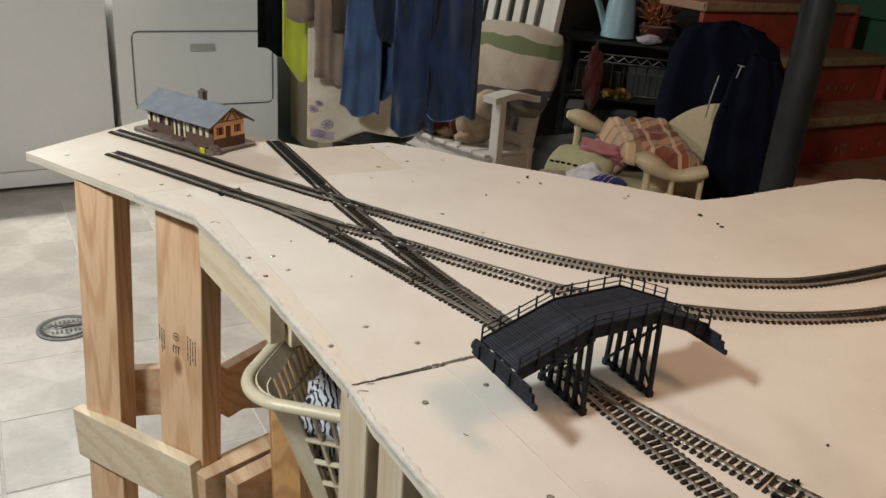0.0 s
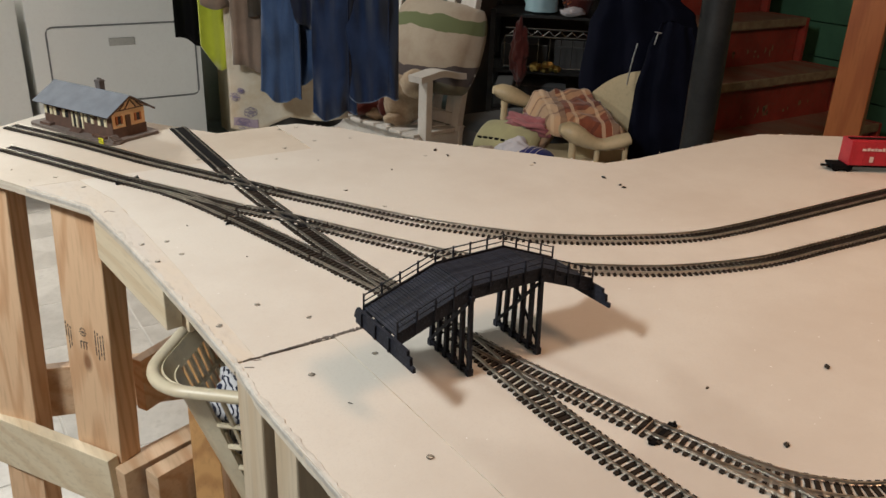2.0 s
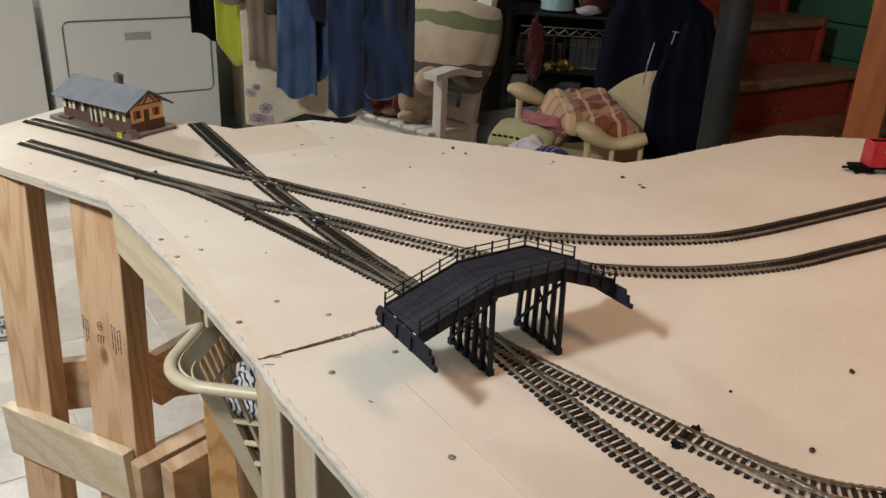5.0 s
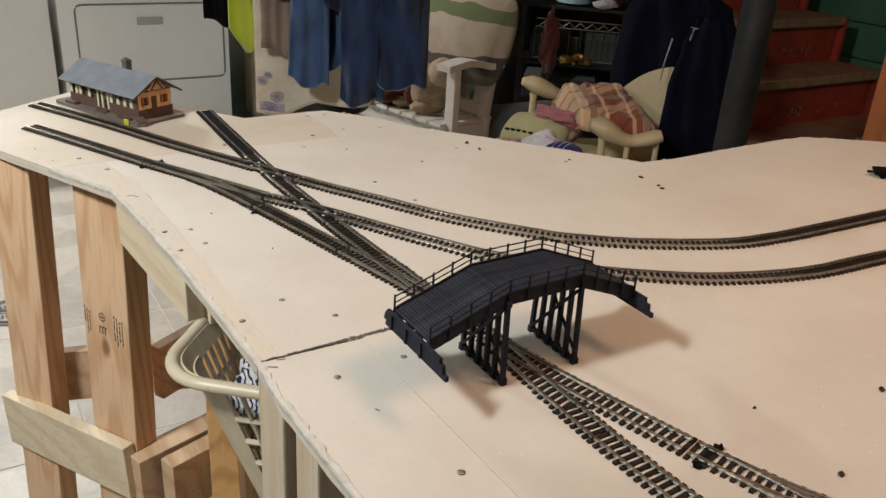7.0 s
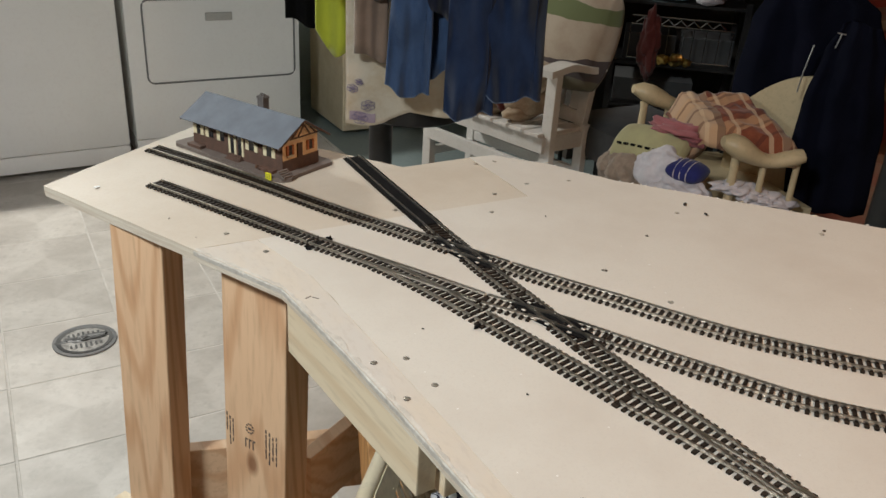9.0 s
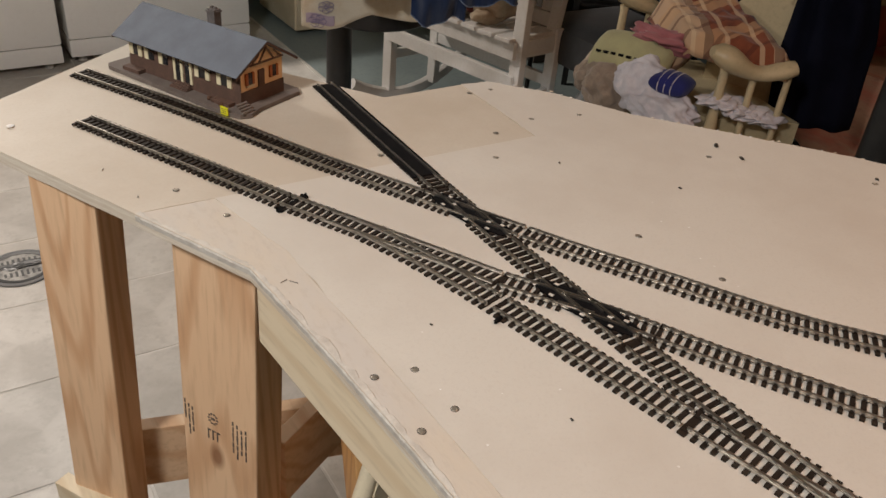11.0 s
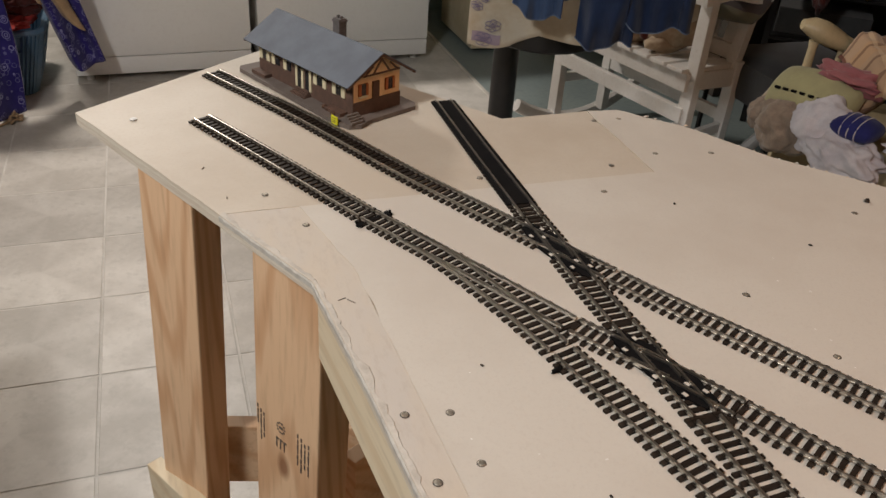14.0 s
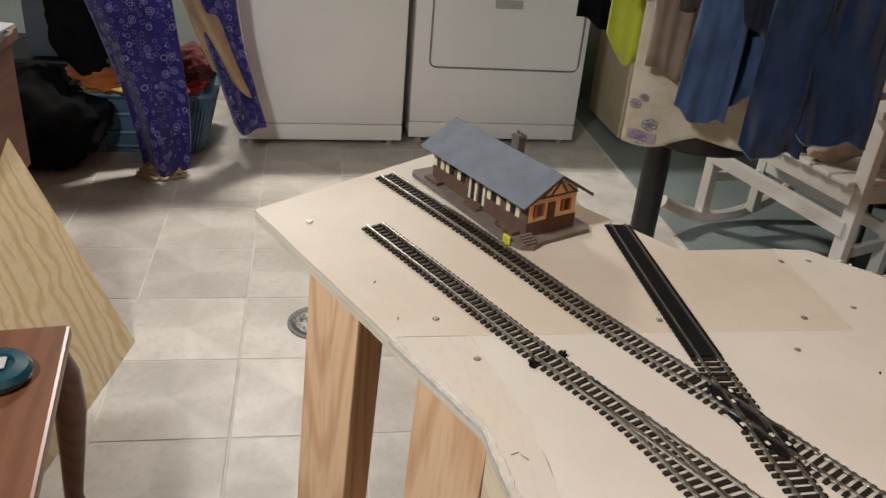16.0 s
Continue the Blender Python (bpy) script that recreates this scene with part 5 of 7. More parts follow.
bm = B()
sheet(bm, lambda u, v: on_cloth(0.03 + 0.20 * u, 0.03 + 0.06 * v + 0.01 * math.sin(5 * u), 0.005), 12, 6, 0.001)
part("printed_patch", bm, M_LILACP, emb, "pale lilac printed patch")
for u0, v0, s in ((0.11, 0.055, 1.0), (0.17, 0.14, 0.9), (0.05, 0.25, 0.7), (0.10, 0.30, 0.5)):
    for j in range(6):
        a = 2 * math.pi * j / 6 + u0 * 9
        du, dv = 0.035 * s * math.cos(a), 0.024 * s * math.sin(a)
        bm = B()
        tube(bm, [on_cloth(max(0.0, u0 + du + 0.028 * s * math.cos(b)), max(0.0, v0 + dv + 0.017 * s * math.sin(b)), 0.0075) for b in [i * 0.7 for i in range(10)]], 0.0009, 5)
        part("embroidered_petal", bm, M_LILAC, emb, "lilac thread petal")

# ---- rocking chair ----
RF, RW = Vector((-0.97, -0.24, 0)), Vector((-0.24, 0.97, 0))
RO = Vector((1.84, 2.67, 0)) + RW * 0.31
rocker = thing("rocking_chair", tuple(RO), "white painted slatted rocking chair", "chair")


def rc(f, w, z):
    f = f * 0.48 if f < 0 else f
    return RO + RF * f + RW * w + Vector((0, 0, z))


def rstick(name, p, q, w, h, up=(0, 0, 1), label=""):
    bm = B()
    beam(bm, rc(*p), rc(*q), w, h, up, 0.003)
    return part(name, bm, M_WHITEP, rocker, label)


for s in (-0.31, 0.31):
    rstick("front_leg", (0.0, s, 0.06), (0.0, s, 0.645), 0.045, 0.032, tuple(RF))
    rstick("back_leg", (-0.46, s * 0.92, 0.05), (-0.47, s * 0.92, 0.43), 0.04, 0.032, tuple(RF))
    rstick("back_post", (-0.45, s * 0.88, 0.38), (-0.74, s * 0.88, 1.22), 0.04, 0.032, tuple(RF))
    bm = B()
    tube(bm, [RO + RF * (0.19 - 0.70 * k / 14) + RW * s + Vector((0, 0, 0.03 + 0.15 * (k / 14 - 0.42) ** 2 / 0.30)) for k in range(15)], 0.02, 8, 1.25)
    part("runner", bm, M_WHITEP, rocker, "curved rocker runner", smooth=True)
    bm = B()
    sheet(bm, lambda u, v, s=s: tuple(rc(0.06 - 0.56 * u, s + (v - 0.5) * 0.07, 0.667 + 0.012 * math.sin(u * 5.6))), 12, 2, 0.024)
    part("arm", bm, M_WHITEP, rocker)
    rstick("side_rail", (0.0, s * 0.96, 0.395), (-0.48, s * 0.92, 0.375), 0.022, 0.06)
    rstick("side_stretcher", (0.0, s, 0.20), (-0.46, s * 0.92, 0.20), 0.02, 0.035)
rstick("front_stretcher", (0.012, -0.31, 0.285), (0.012, 0.31, 0.285), 0.022, 0.05)
rstick("seat_rail", (0.02, -0.31, 0.395), (0.02, 0.31, 0.395), 0.022, 0.06)
rstick("back_stretcher", (-0.46, -0.29, 0.24), (-0.46, 0.29, 0.24), 0.02, 0.04)
for k in range(8):
    w = -0.27 + 0.077 * k
    rstick("seat_slat", (0.05, w, 0.432), (-0.48, w * 0.93, 0.412), 0.062, 0.014)
for k in range(7):
    w = -0.225 + 0.075 * k
    rstick("back_slat", (-0.475, w, 0.44), (-0.735, w, 1.19), 0.042, 0.014, tuple(RF))
rstick("top_rail", (-0.735, -0.29, 1.20), (-0.735, 0.29, 1.20), 0.03, 0.09)
rstick("lower_rail", (-0.475, -0.28, 0.45), (-0.475, 0.28, 0.45), 0.026, 0.05)


def cushion(name, c, ax, ay, az, size, material, label, seed=0, bands=()):
    """A stuffed pillow with pinched corners; bands colour it across its height."""
    m = Matrix((ax, ay, az)).transposed().to_4x4()
    m.translation = c
    bm = B()
    n = 26
    vs = {}
    for side in (1, -1):
        for i in range(n + 1):
            for j in range(n + 1):
                u, v = 2 * i / n - 1, 2 * j / n - 1
                edge = i in (0, n) or j in (0, n)
                if edge and (i, j, 1) in vs:
                    vs[(i, j, side)] = vs[(i, j, 1)]
                    continue
                h = ((1 - u * u) * (1 - v * v)) ** 0.42
                pull = 1 - 0.10 * (u * u * v * v) * 1.0 - 0.05 * (1 - h)
                w = 0.08 * noise.noise(Vector((u * 1.6, v * 1.6, seed + side)))
                p = Vector((u * size[0] * pull, v * size[1] * pull, side * size[2] * (h + w * h)))
                vs[(i, j, side)] = bm.verts.new(m @ p)
    faces = []
    for side in (1, -1):
        for i in range(n):
            for j in range(n):
                q = [vs[(i, j, side)], vs[(i + 1, j, side)], vs[(i + 1, j + 1, side)], vs[(i, j + 1, side)]]
                f = bm.faces.new(q if side > 0 else q[::-1])
                v = 2 * (j + 0.5) / n - 1
                for k, (lo, hi, _) in enumerate(bands):
                    if lo <= v + 0.12 * math.sin(3 * (2 * i / n - 1) + seed) <= hi:
                        f.material_index = k + 1
    ob = solid(name, bm, material, label, "cushion", smooth="all", at=tuple(c))
    for _, _, mm in bands:
        ob.data.materials.append(mm)
    return ob


def banded(name, base, bands):
    """The base cloth with woven bands across its height, their edges wavering."""
    m = base.copy()
    m.name = name
    nt = m.node_tree
    b = nt.nodes["Principled BSDF"]
    out = b.inputs["Base Color"].links[0].from_socket
    tc = nt.nodes.new("ShaderNodeTexCoord")
    xyz = nt.nodes.new("ShaderNodeSeparateXYZ")
    nt.links.new(tc.outputs["Object"], xyz.inputs[0])
    nz = add(nt, "ShaderNodeTexNoise", Scale=5.0, Detail=3.0)
    nt.links.new(tc.outputs["Object"], nz.inputs["Vector"])
    wob = nt.nodes.new("ShaderNodeMath")
    wob.operation = "MULTIPLY_ADD"
    wob.inputs[1].default_value = 0.09
    nt.links.new(nz.outputs[0], wob.inputs[0])
    nt.links.new(xyz.outputs[2], wob.inputs[2])
    for lo, hi, col in bands:
        c = nt.nodes.new("ShaderNodeMath")
        c.operation = "COMPARE"
        c.inputs[1].default_value, c.inputs[2].default_value = (lo + hi) / 2 + 0.045, (hi - lo) / 2
        nt.links.new(wob.outputs[0], c.inputs[0])
        mx = nt.nodes.new("ShaderNodeMix")
        mx.data_type = "RGBA"
        mx.inputs["B"].default_value = rgba(col)
        nt.links.new(out, mx.inputs["A"])
        nt.links.new(c.outputs[0], mx.inputs["Factor"])
        out = mx.outputs["Result"]
    nt.links.new(out, b.inputs["Base Color"])
    return m


M_PILBAND = banded("banded_tapestry", M_PILLOW, ((0.075, 0.128, (0.15, 0.18, 0.09)), (-0.125, -0.055, (0.095, 0.08, 0.082)), (-0.3, -0.125, (0.16, 0.15, 0.11))))
lean = Vector((RF.x * -0.33, RF.y * -0.33, 0.94)).normalized()
cushion("pillow", rc(-0.50, -0.12, 0.722), RW, lean, RW.cross(lean), (0.25, 0.195, 0.095), M_PILBAND, "beige tapestry pillow with olive and grey bands", 2.0)
bm = B()
blob(bm, rc(-0.20, -0.10, 0.52), (0.10, 0.09, 0.10), 3, 0.2, 3)
blob(bm, rc(-0.16, -0.18, 0.60), (0.06, 0.06, 0.055), 5, 0.15, 3)
blob(bm, rc(-0.08, -0.13, 0.46), (0.07, 0.035, 0.03), 7, 0.2, 3)
blob(bm, rc(-0.09, -0.02, 0.46), (0.075, 0.035, 0.03), 8, 0.2, 3)
solid("plush_toy", bm, M_FUR, "tan plush toy sitting on the rocking chair", "plush toy", smooth="all", at=tuple(rc(-0.2, -0.1, 0.42)))
bm = B()
blob(bm, rc(-0.13, 0.06, 0.475), (0.12, 0.10, 0.045), 11, 0.45, 3)
blob(bm, rc(-0.10, -0.06, 0.50), (0.05, 0.05, 0.06), 13, 0.4, 3)
solid("folded_scarf", bm, M_MAROON, "maroon scarf heaped on the chair seat", "scarf", smooth="all", at=tuple(rc(-0.13, 0.06, 0.43)))

# ---- glider chair with blanket ----
glider = thing("glider_chair", (2.1, 2.1, 0), "cream painted wooden glider chair", "chair")
GR = (Vector((1.895, 1.935, 0.625)), Vector((2.115, 1.80, 0.60)))
GL = (Vector((2.005, 2.44, 0.635)), Vector((2.25, 2.32, 0.61)))
for a, b in (GR, GL):
    d = (b - a).normalized()
    bm = B()
    span = 0.225 if a.y < 2.2 else 0.30
    pts = [a + d * (span * k / 10 - 0.015) + Vector((0, 0, 0.018 * math.cos(k * 0.55) - 0.012)) for k in range(11)]
    tube(bm, pts, [0.020, 0.040, 0.046, 0.043, 0.035, 0.029, 0.027, 0.029, 0.031, 0.033, 0.027], 16, 0.68)
    part("arm", bm, M_CREAMP, glider, "cream scrolled arm rest", smooth=True)
    for k in (0.03, 0.11, 0.20):
        p = a + d * k
        bm = B()
        lathe(bm, [(0.013, 0.26), (0.018, 0.33), (0.020, 0.40), (0.013, 0.48), (0.012, 0.58), (0.015, 0.60)] if k < 0.05 else [(0.009, 0.26), (0.009, 0.60)], pose(p.x, p.y, 0), 12)
        part("spindle", bm, M_CREAMP, glider, smooth=True)
    bm = B()
    beam(bm, Vector((a.x, a.y, 0.25)), Vector((b.x, b.y, 0.25)) + d * 0.1, 0.035, 0.05, bevel=0.004)
    part("side_rail", bm, M_CREAMP, glider)
    bm = B()
    beam(bm, Vector((a.x, a.y, 0.04)) - d * 0.05, Vector((b.x, b.y, 0.04)) + d * 0.15, 0.05, 0.07, bevel=0.006)
    part("base_rail", bm, M_CREAMP, glider)
    for k in (0.05, 0.28):
        p = a + d * k
        bm = B()
        rod(bm, (p.x, p.y, 0.05), (p.x, p.y, 0.25), 0.016)
        part("base_post", bm, M_CREAMP, glider)
bm = B()
prism(bm, [(1.93, 1.95), (2.16, 1.82), (2.28, 2.30), (2.04, 2.42)], 0.36, 0.44)
part("seat", bm, M_CREAMP, glider)
bm = B()
back_a, back_b = Vector((2.30, 1.985, 0)), Vector((2.195, 2.195, 0))
gd = Vector((0.02, 0.012, 0))


def back_panel(u, v):
    p = back_a + (back_b - back_a) * u + gd * v
    return (p.x, p.y, 0.36 + (0.405 - 0.15 * u ** 2.2) * v)


sheet(bm, back_panel, 14, 8, 0.03)
part("backrest", bm, M_CREAMP, glider, "cream solid backrest", smooth=True)


def plaid(name):
    m = cloth(name, (0.21, 0.060, 0.03), (0.11, 0.032, 0.018), weave=260)
    nt = m.node_tree
    b = nt.nodes["Principled BSDF"]
    out = b.inputs["Base Color"].links[0].from_socket
    tc = nt.nodes.new("ShaderNodeTexCoord")
    rot = add(nt, "ShaderNodeMapping", Rotation=(0, 0, radians(28)))
    nt.links.new(tc.outputs["Object"], rot.inputs["Vector"])
    for axis, scale, lo, col, amt in (("X", 1.5, 0.60, (0.56, 0.40, 0.26), 0.7), ("Y", 1.7, 0.74, (0.50, 0.30, 0.16), 0.5), ("X", 2.3, 0.95, (0.06, 0.02, 0.015), 0.6), ("Y", 4.4, 0.93, (0.08, 0.025, 0.018), 0.55), ("X", 4.6, 0.95, (0.62, 0.46, 0.30), 0.5)):
        w = add(nt, "ShaderNodeTexWave", Scale=scale, Distortion=0.4)
        w.bands_direction = axis
        nt.links.new(rot.outputs[0], w.inputs["Vector"])
        g = nt.nodes.new("ShaderNodeMath")
        g.operation = "GREATER_THAN"
        g.inputs[1].default_value = lo
        nt.links.new(w.outputs["Fac"], g.inputs[0])
        s = nt.nodes.new("ShaderNodeMath")
        s.operation = "MULTIPLY"
        s.inputs[1].default_value = amt
        nt.links.new(g.outputs[0], s.inputs[0])
        mx = nt.nodes.new("ShaderNodeMix")
        mx.data_type = "RGBA"
        mx.inputs["B"].default_value = rgba(col)
        nt.links.new(out, mx.inputs["A"])
        nt.links.new(s.outputs[0], mx.inputs["Factor"])
        out = mx.outputs["Result"]
    nt.links.new(out, b.inputs["Base Color"])
    return m


M_PLAID = plaid("rust_and_sand_plaid")
Q = [Vector((1.955, 2.15, 0.622)), Vector((2.035, 1.82, 0.638)), Vector((2.195, 2.165, 0.682)), Vector((2.06, 2.355, 0.650))]


def blanket(u, v):
    p = (Q[0] * (1 - u) + Q[1] * u) * (1 - v) + (Q[3] * (1 - u) + Q[2] * u) * v
    z = p.z + 0.012 * noise.noise(Vector((u * 3.2, v * 3.2, 1.0))) + 0.009 * noise.noise(Vector((u * 9, v * 7, 4.0)))
    drop = max(0, 0.16 - u) * 0.45 + max(0, 0.12 - v) * 0.5
    return (p.x, p.y, z - drop)


bm = B()
sheet(bm, blanket, 34, 34, 0.035)
solid("folded_blanket", bm, M_PLAID, "rust and sand plaid blanket folded on the glider", "blanket", smooth="all", at=(2.1, 2.1, 0.62))
quilted = cushion("quilted_pillow", Vector((1.905, 2.235, 0.52)), Vector((0.30, -0.95, 0.05)).normalized(), Vector((0.75, 0.25, 0.6)).normalized(), Vector((-0.55, -0.18, 0.8)).normalized(), (0.13, 0.075, 0.04), M_QUILTY, "pale yellow quilted pillow on the glider", 3.3)
rolled = cushion("rolled_towel", Vector((1.868, 2.035, 0.515)), Vector((0.25, -0.96, 0)).normalized(), Vector((0.96, 0.25, 0.1)).normalized(), Vector((0, 0, 1)), (0.06, 0.045, 0.03), M_BLUECL, "royal blue rolled towel on the glider", 5.1)
for k in (-0.02, 0.0, 0.02):
    c = Vector((1.868, 2.035, 0.515)) + Vector((0.25, -0.96, 0)).normalized() * k
    sx, sn = Vector((0.96, 0.25, 0.1)).normalized(), Vector((0, 0, 1))
    bm = B()
    tube(bm, [c + sx * (0.0435 * math.cos(a)) + sn * (0.0305 * math.sin(a)) for a in [2 * math.pi * i / 24 for i in range(25)]], 0.0016, 5)
    part("pale_stripe", bm, M_QUILTW, rolled, "thin pale stripe")
qa, qb, qn = Vector((0.30, -0.95, 0.05)).normalized(), Vector((0.75, 0.25, 0.6)).normalized(), Vector((-0.55, -0.18, 0.8)).normalized()
for k in range(8):
    bm = B()
    c = Vector((1.905, 2.235, 0.52)) + qa * (-0.085 + 0.025 * k) - qb * 0.034 + qn * (0.036 - 0.9 * (k - 3.5) ** 2 * 0.0004)
    tube(bm, [c - qa * 0.008, c, c + qa * 0.007], 0.004, 6)
    part("dark_stitch", bm, M_BLACKCL, quilted, "thick black stitch")
bm = B()
blob(bm, (1.875, 2.14, 0.47), (0.075, 0.10, 0.075), 21, 0.3, 5, None, 0.10)
blob(bm, (1.845, 2.03, 0.44), (0.065, 0.12, 0.06), 22, 0.3, 5, None, 0.10)
solid("white_bedding", bm, M_BEDDING, "crumpled white bedding heaped in the glider", "bedding", smooth="all", at=(1.85, 2.1, 0.40))
bm = B()
blob(bm, (1.845, 2.25, 0.43), (0.07, 0.095, 0.075), 27, 0.18, 5, None, 0.06)
blob(bm, (1.85, 2.325, 0.43), (0.055, 0.055, 0.05), 28, 0.15, 5, None, 0.05)
solid("plush_bear", bm, M_FURGREY, "grey-tan plush bear slumped beside the glider", "plush toy", smooth="all", at=(1.845, 2.25, 0.36))
bm = B()
blob(bm, (1.965, 2.185, 0.575), (0.05, 0.12, 0.035), 23, 0.4, 4, pose(0, 0, 0, 0, 0, 20), 0.5)
solid("pink_garment", bm, M_PINKCL, "pink patterned garment in the laundry heap", "clothes", smooth="all", at=(1.965, 2.18, 0.55))
bm = B()
blob(bm, (1.955, 2.33, 0.40), (0.085, 0.10, 0.10), 25, 0.15, 4, None, 0.08)
blob(bm, (1.925, 2.39, 0.43), (0.045, 0.045, 0.05), 26, 0.15, 4, None, 0.08)
solid("plush_toy", bm, M_FUR, "grey-tan plush bundle lying by the glider", "plush toy", smooth="all", at=(1.955, 2.33, 0.3))
for k in range(5):
    bm = B()
    blob(bm, (1.93 + 0.03 * k, 1.93 - 0.02 * k, 0.50 - 0.01 * k), (0.055, 0.04, 0.018), 30 + k, 0.5, 4, None, 0.2)
    solid("printed_garment", bm, M_BEDDING, "pale printed garment under the arm rest", "clothes", "printed garments", smooth="all", at=(1.93 + 0.03 * k, 1.93 - 0.02 * k, 0.44))

# grey upholstered stool between the chairs
stool = thing("upholstered_stool", (2.28, 2.72, 0), "dark grey upholstered stool with thin metal legs", "stool")
bm = B()
bx(bm, 2.06, 2.50, 2.53, 2.92, 0.30, 0.43, None, 0.03)
part("seat", bm, M_GREYCL, stool, smooth=True)
for x, y in ((2.08, 2.55), (2.48, 2.55), (2.08, 2.90), (2.48, 2.90)):
    bm = B()
    rod(bm, (x, y, 0), (x, y, 0.32), 0.009)
    part("leg", bm, M_BLACK, stool)

# ---- jacket over a chair back ----
jacket = thing("winter_jacket", (2.33, 1.98, 0.4), "navy winter jacket draped over a chair back", "jacket")
JX = Vector((0.66, -0.75, 0))
JN = Vector((-0.75, -0.66, 0))


def jc(u, n, z):
    return Vector((2.275, 2.05, 0)) + JX * u + JN * n + Vector((0, 0, z))


def edge_at(table, z):
    for (z0, u0), (z1, u1) in zip(table, table[1:]):
        if z <= z1:
            k = (z - z0) / (z1 - z0)
            return u0 + (u1 - u0) * k * k * (3 - 2 * k)
    return table[-1][1]


def draped(left, right, z0, z1, depth, forward, seed):
    """A padded cloth lobe with sides that follow the two edges and a rounded top."""
    bm = B()
    n, rows, rings = 44, 44, []
    for r in range(rows + 1):
        v = r / rows
        v = 1 - (1 - v) ** 2.4
        z = z0 + (z1 - z0) * v
        a, b = edge_at(left, z), edge_at(right, z)
        dep = depth * math.sqrt(max(0.02, 1 - max(0, (v - 0.7) / 0.3) ** 2))
        ring = []
        for k in range(n):
            an = 2 * math.pi * k / n
            c = math.copysign(abs(math.cos(an)) ** 0.8, math.cos(an))
            fold = 0.016 * math.sin(9 * c + seed + 2 * v) + 0.03 * noise.noise(Vector((c * 1.7, v * 4, seed)))
            ring.append(bm.verts.new(jc((a + b) / 2 + (b - a) / 2 * c, dep * math.sin(an) + fold * max(0.0, math.sin(an)) + forward, z + 0.008 * math.sin(3 * c + seed) * (v > 0.5))))
        rings.append(ring)
    for a, b in zip(rings, rings[1:]):
        for k in range(n):
            bm.faces.new((a[k], a[(k + 1) % n], b[(k + 1) % n], b[k]))
    bm.faces.new(rings[0][::-1])
    bm.faces.new(rings[-1])
    return bm


JR = ((0.36, 0.27), (0.60, 0.262), (0.85, 0.222), (0.95, 0.185), (1.0, 0.13), (1.015, 0.09))
part("body", draped(((0.36, -0.10), (0.55, -0.16), (0.70, -0.185), (0.90, -0.168), (0.98, -0.14), (1.015, -0.09)), JR, 0.36, 1.015, 0.05, -0.09, 1.0), M_JACKET, jacket, smooth="all")
part("front_panel", draped(((0.38, 0.03), (0.55, 0.015), (0.70, 0.02), (0.85, 0.045), (0.93, 0.075)), ((0.38, 0.268), (0.60, 0.258), (0.85, 0.215), (0.93, 0.18)), 0.38, 0.93, 0.05, 0.04, 2.5), M_JACKET, jacket, smooth="all")
bm = B()
tube(bm, [jc(-0.005, 0.09, 0.73), jc(0.0, 0.085, 0.79), jc(0.012, 0.075, 0.865)], 0.0022, 6)
part("zip", bm, M_ZIP, jacket, "pale metal zip")
bm = B()
tube(bm, [jc(0.085, 0.092, 0.905), jc(0.062, 0.092, 0.908)], 0.002, 6)
tube(bm, [jc(0.074, 0.094, 0.905), jc(0.066, 0.096, 0.868)], 0.0022, 6)
part("pocket_zip", bm, M_ZIP, jacket, "pale metal zip")
chair2 = thing("desk_chair", (2.36, 2.04, 0), "dark chair hidden under a jacket", "chair")
bm = B()
rod(bm, (2.39, 2.14, 0.0), (2.39, 2.14, 0.42), 0.04)
part("column", bm, M_BLACK, chair2)
bm = B()
bx(bm, -0.12, 0.12, -0.015, 0.015, 0.42, 0.92, pose(2.372, 2.084, 0, 0, 0, -48.6), 0.01)
part("backrest", bm, M_BLACK, chair2)

# ---- shelf with oddments ----
SHM = pose(2.72, 3.02, 0, 0, 0, -41)
shelf = thing("shelf_unit", (2.72, 3.02, 0), "black metal shelf unit crowded with dark boxes", "shelf")
for x in (-0.26, 0.26):
    for y in (0.0, 0.34):
        bm = B()
        bx(bm, x - 0.012, x + 0.012, y - 0.012, y + 0.012, 0, 0.82, SHM)
        part("post", bm, M_BLACK, shelf)
for z in (0.10, 0.36, 0.545, 0.80):
    bm = B()
    bx(bm, -0.27, 0.27, -0.01, 0.35, z - 0.012, z, SHM)
    part("shelf_board", bm, M_BLACK, shelf)


def on_shelf(name, x0, x1, y0, y1, z0, z1, material, label, category, bevel=0.004):
    bm = B()
    bx(bm, x0, x1, y0, y1, z0, z1, SHM, bevel)
    return solid(name, bm, material, label, category, at=tuple(SHM @ Vector(((x0 + x1) / 2, (y0 + y1) / 2, z0))))


on_shelf("storage_box", -0.22, 0.0, 0.05, 0.3, 0.545, 0.66, M_BLACK, "black box on the shelf", "box")
on_shelf("storage_box", 0.03, 0.24, 0.08, 0.3, 0.545, 0.65, M_GREYCL, "dark grey box on the shelf", "box")
on_shelf("storage_box", -0.24, 0.1, 0.06, 0.3, 0.36, 0.46, M_GREYCL, "dark grey box on the lower shelf", "box")
wires = thing("wire_basket", tuple(SHM @ Vector((0, 0, 0.56))), "chrome wire basket on the black shelf", "basket")
bm = B()
tube(bm, [SHM @ Vector((-0.18 + 0.026 * k, -0.012, 0.715 + (0.018 if k % 2 else -0.004))) for k in range(15)], 0.004, 6)
part("zigzag_wire", bm, M_CHROME, wires)
for z in (0.74, 0.705, 0.565):
    bm = B()
    tube(bm, [SHM @ Vector((-0.20, -0.012, z)), SHM @ Vector((0.22, -0.012, z))], 0.004, 6)
    part("rim_wire", bm, M_CHROME, wires)
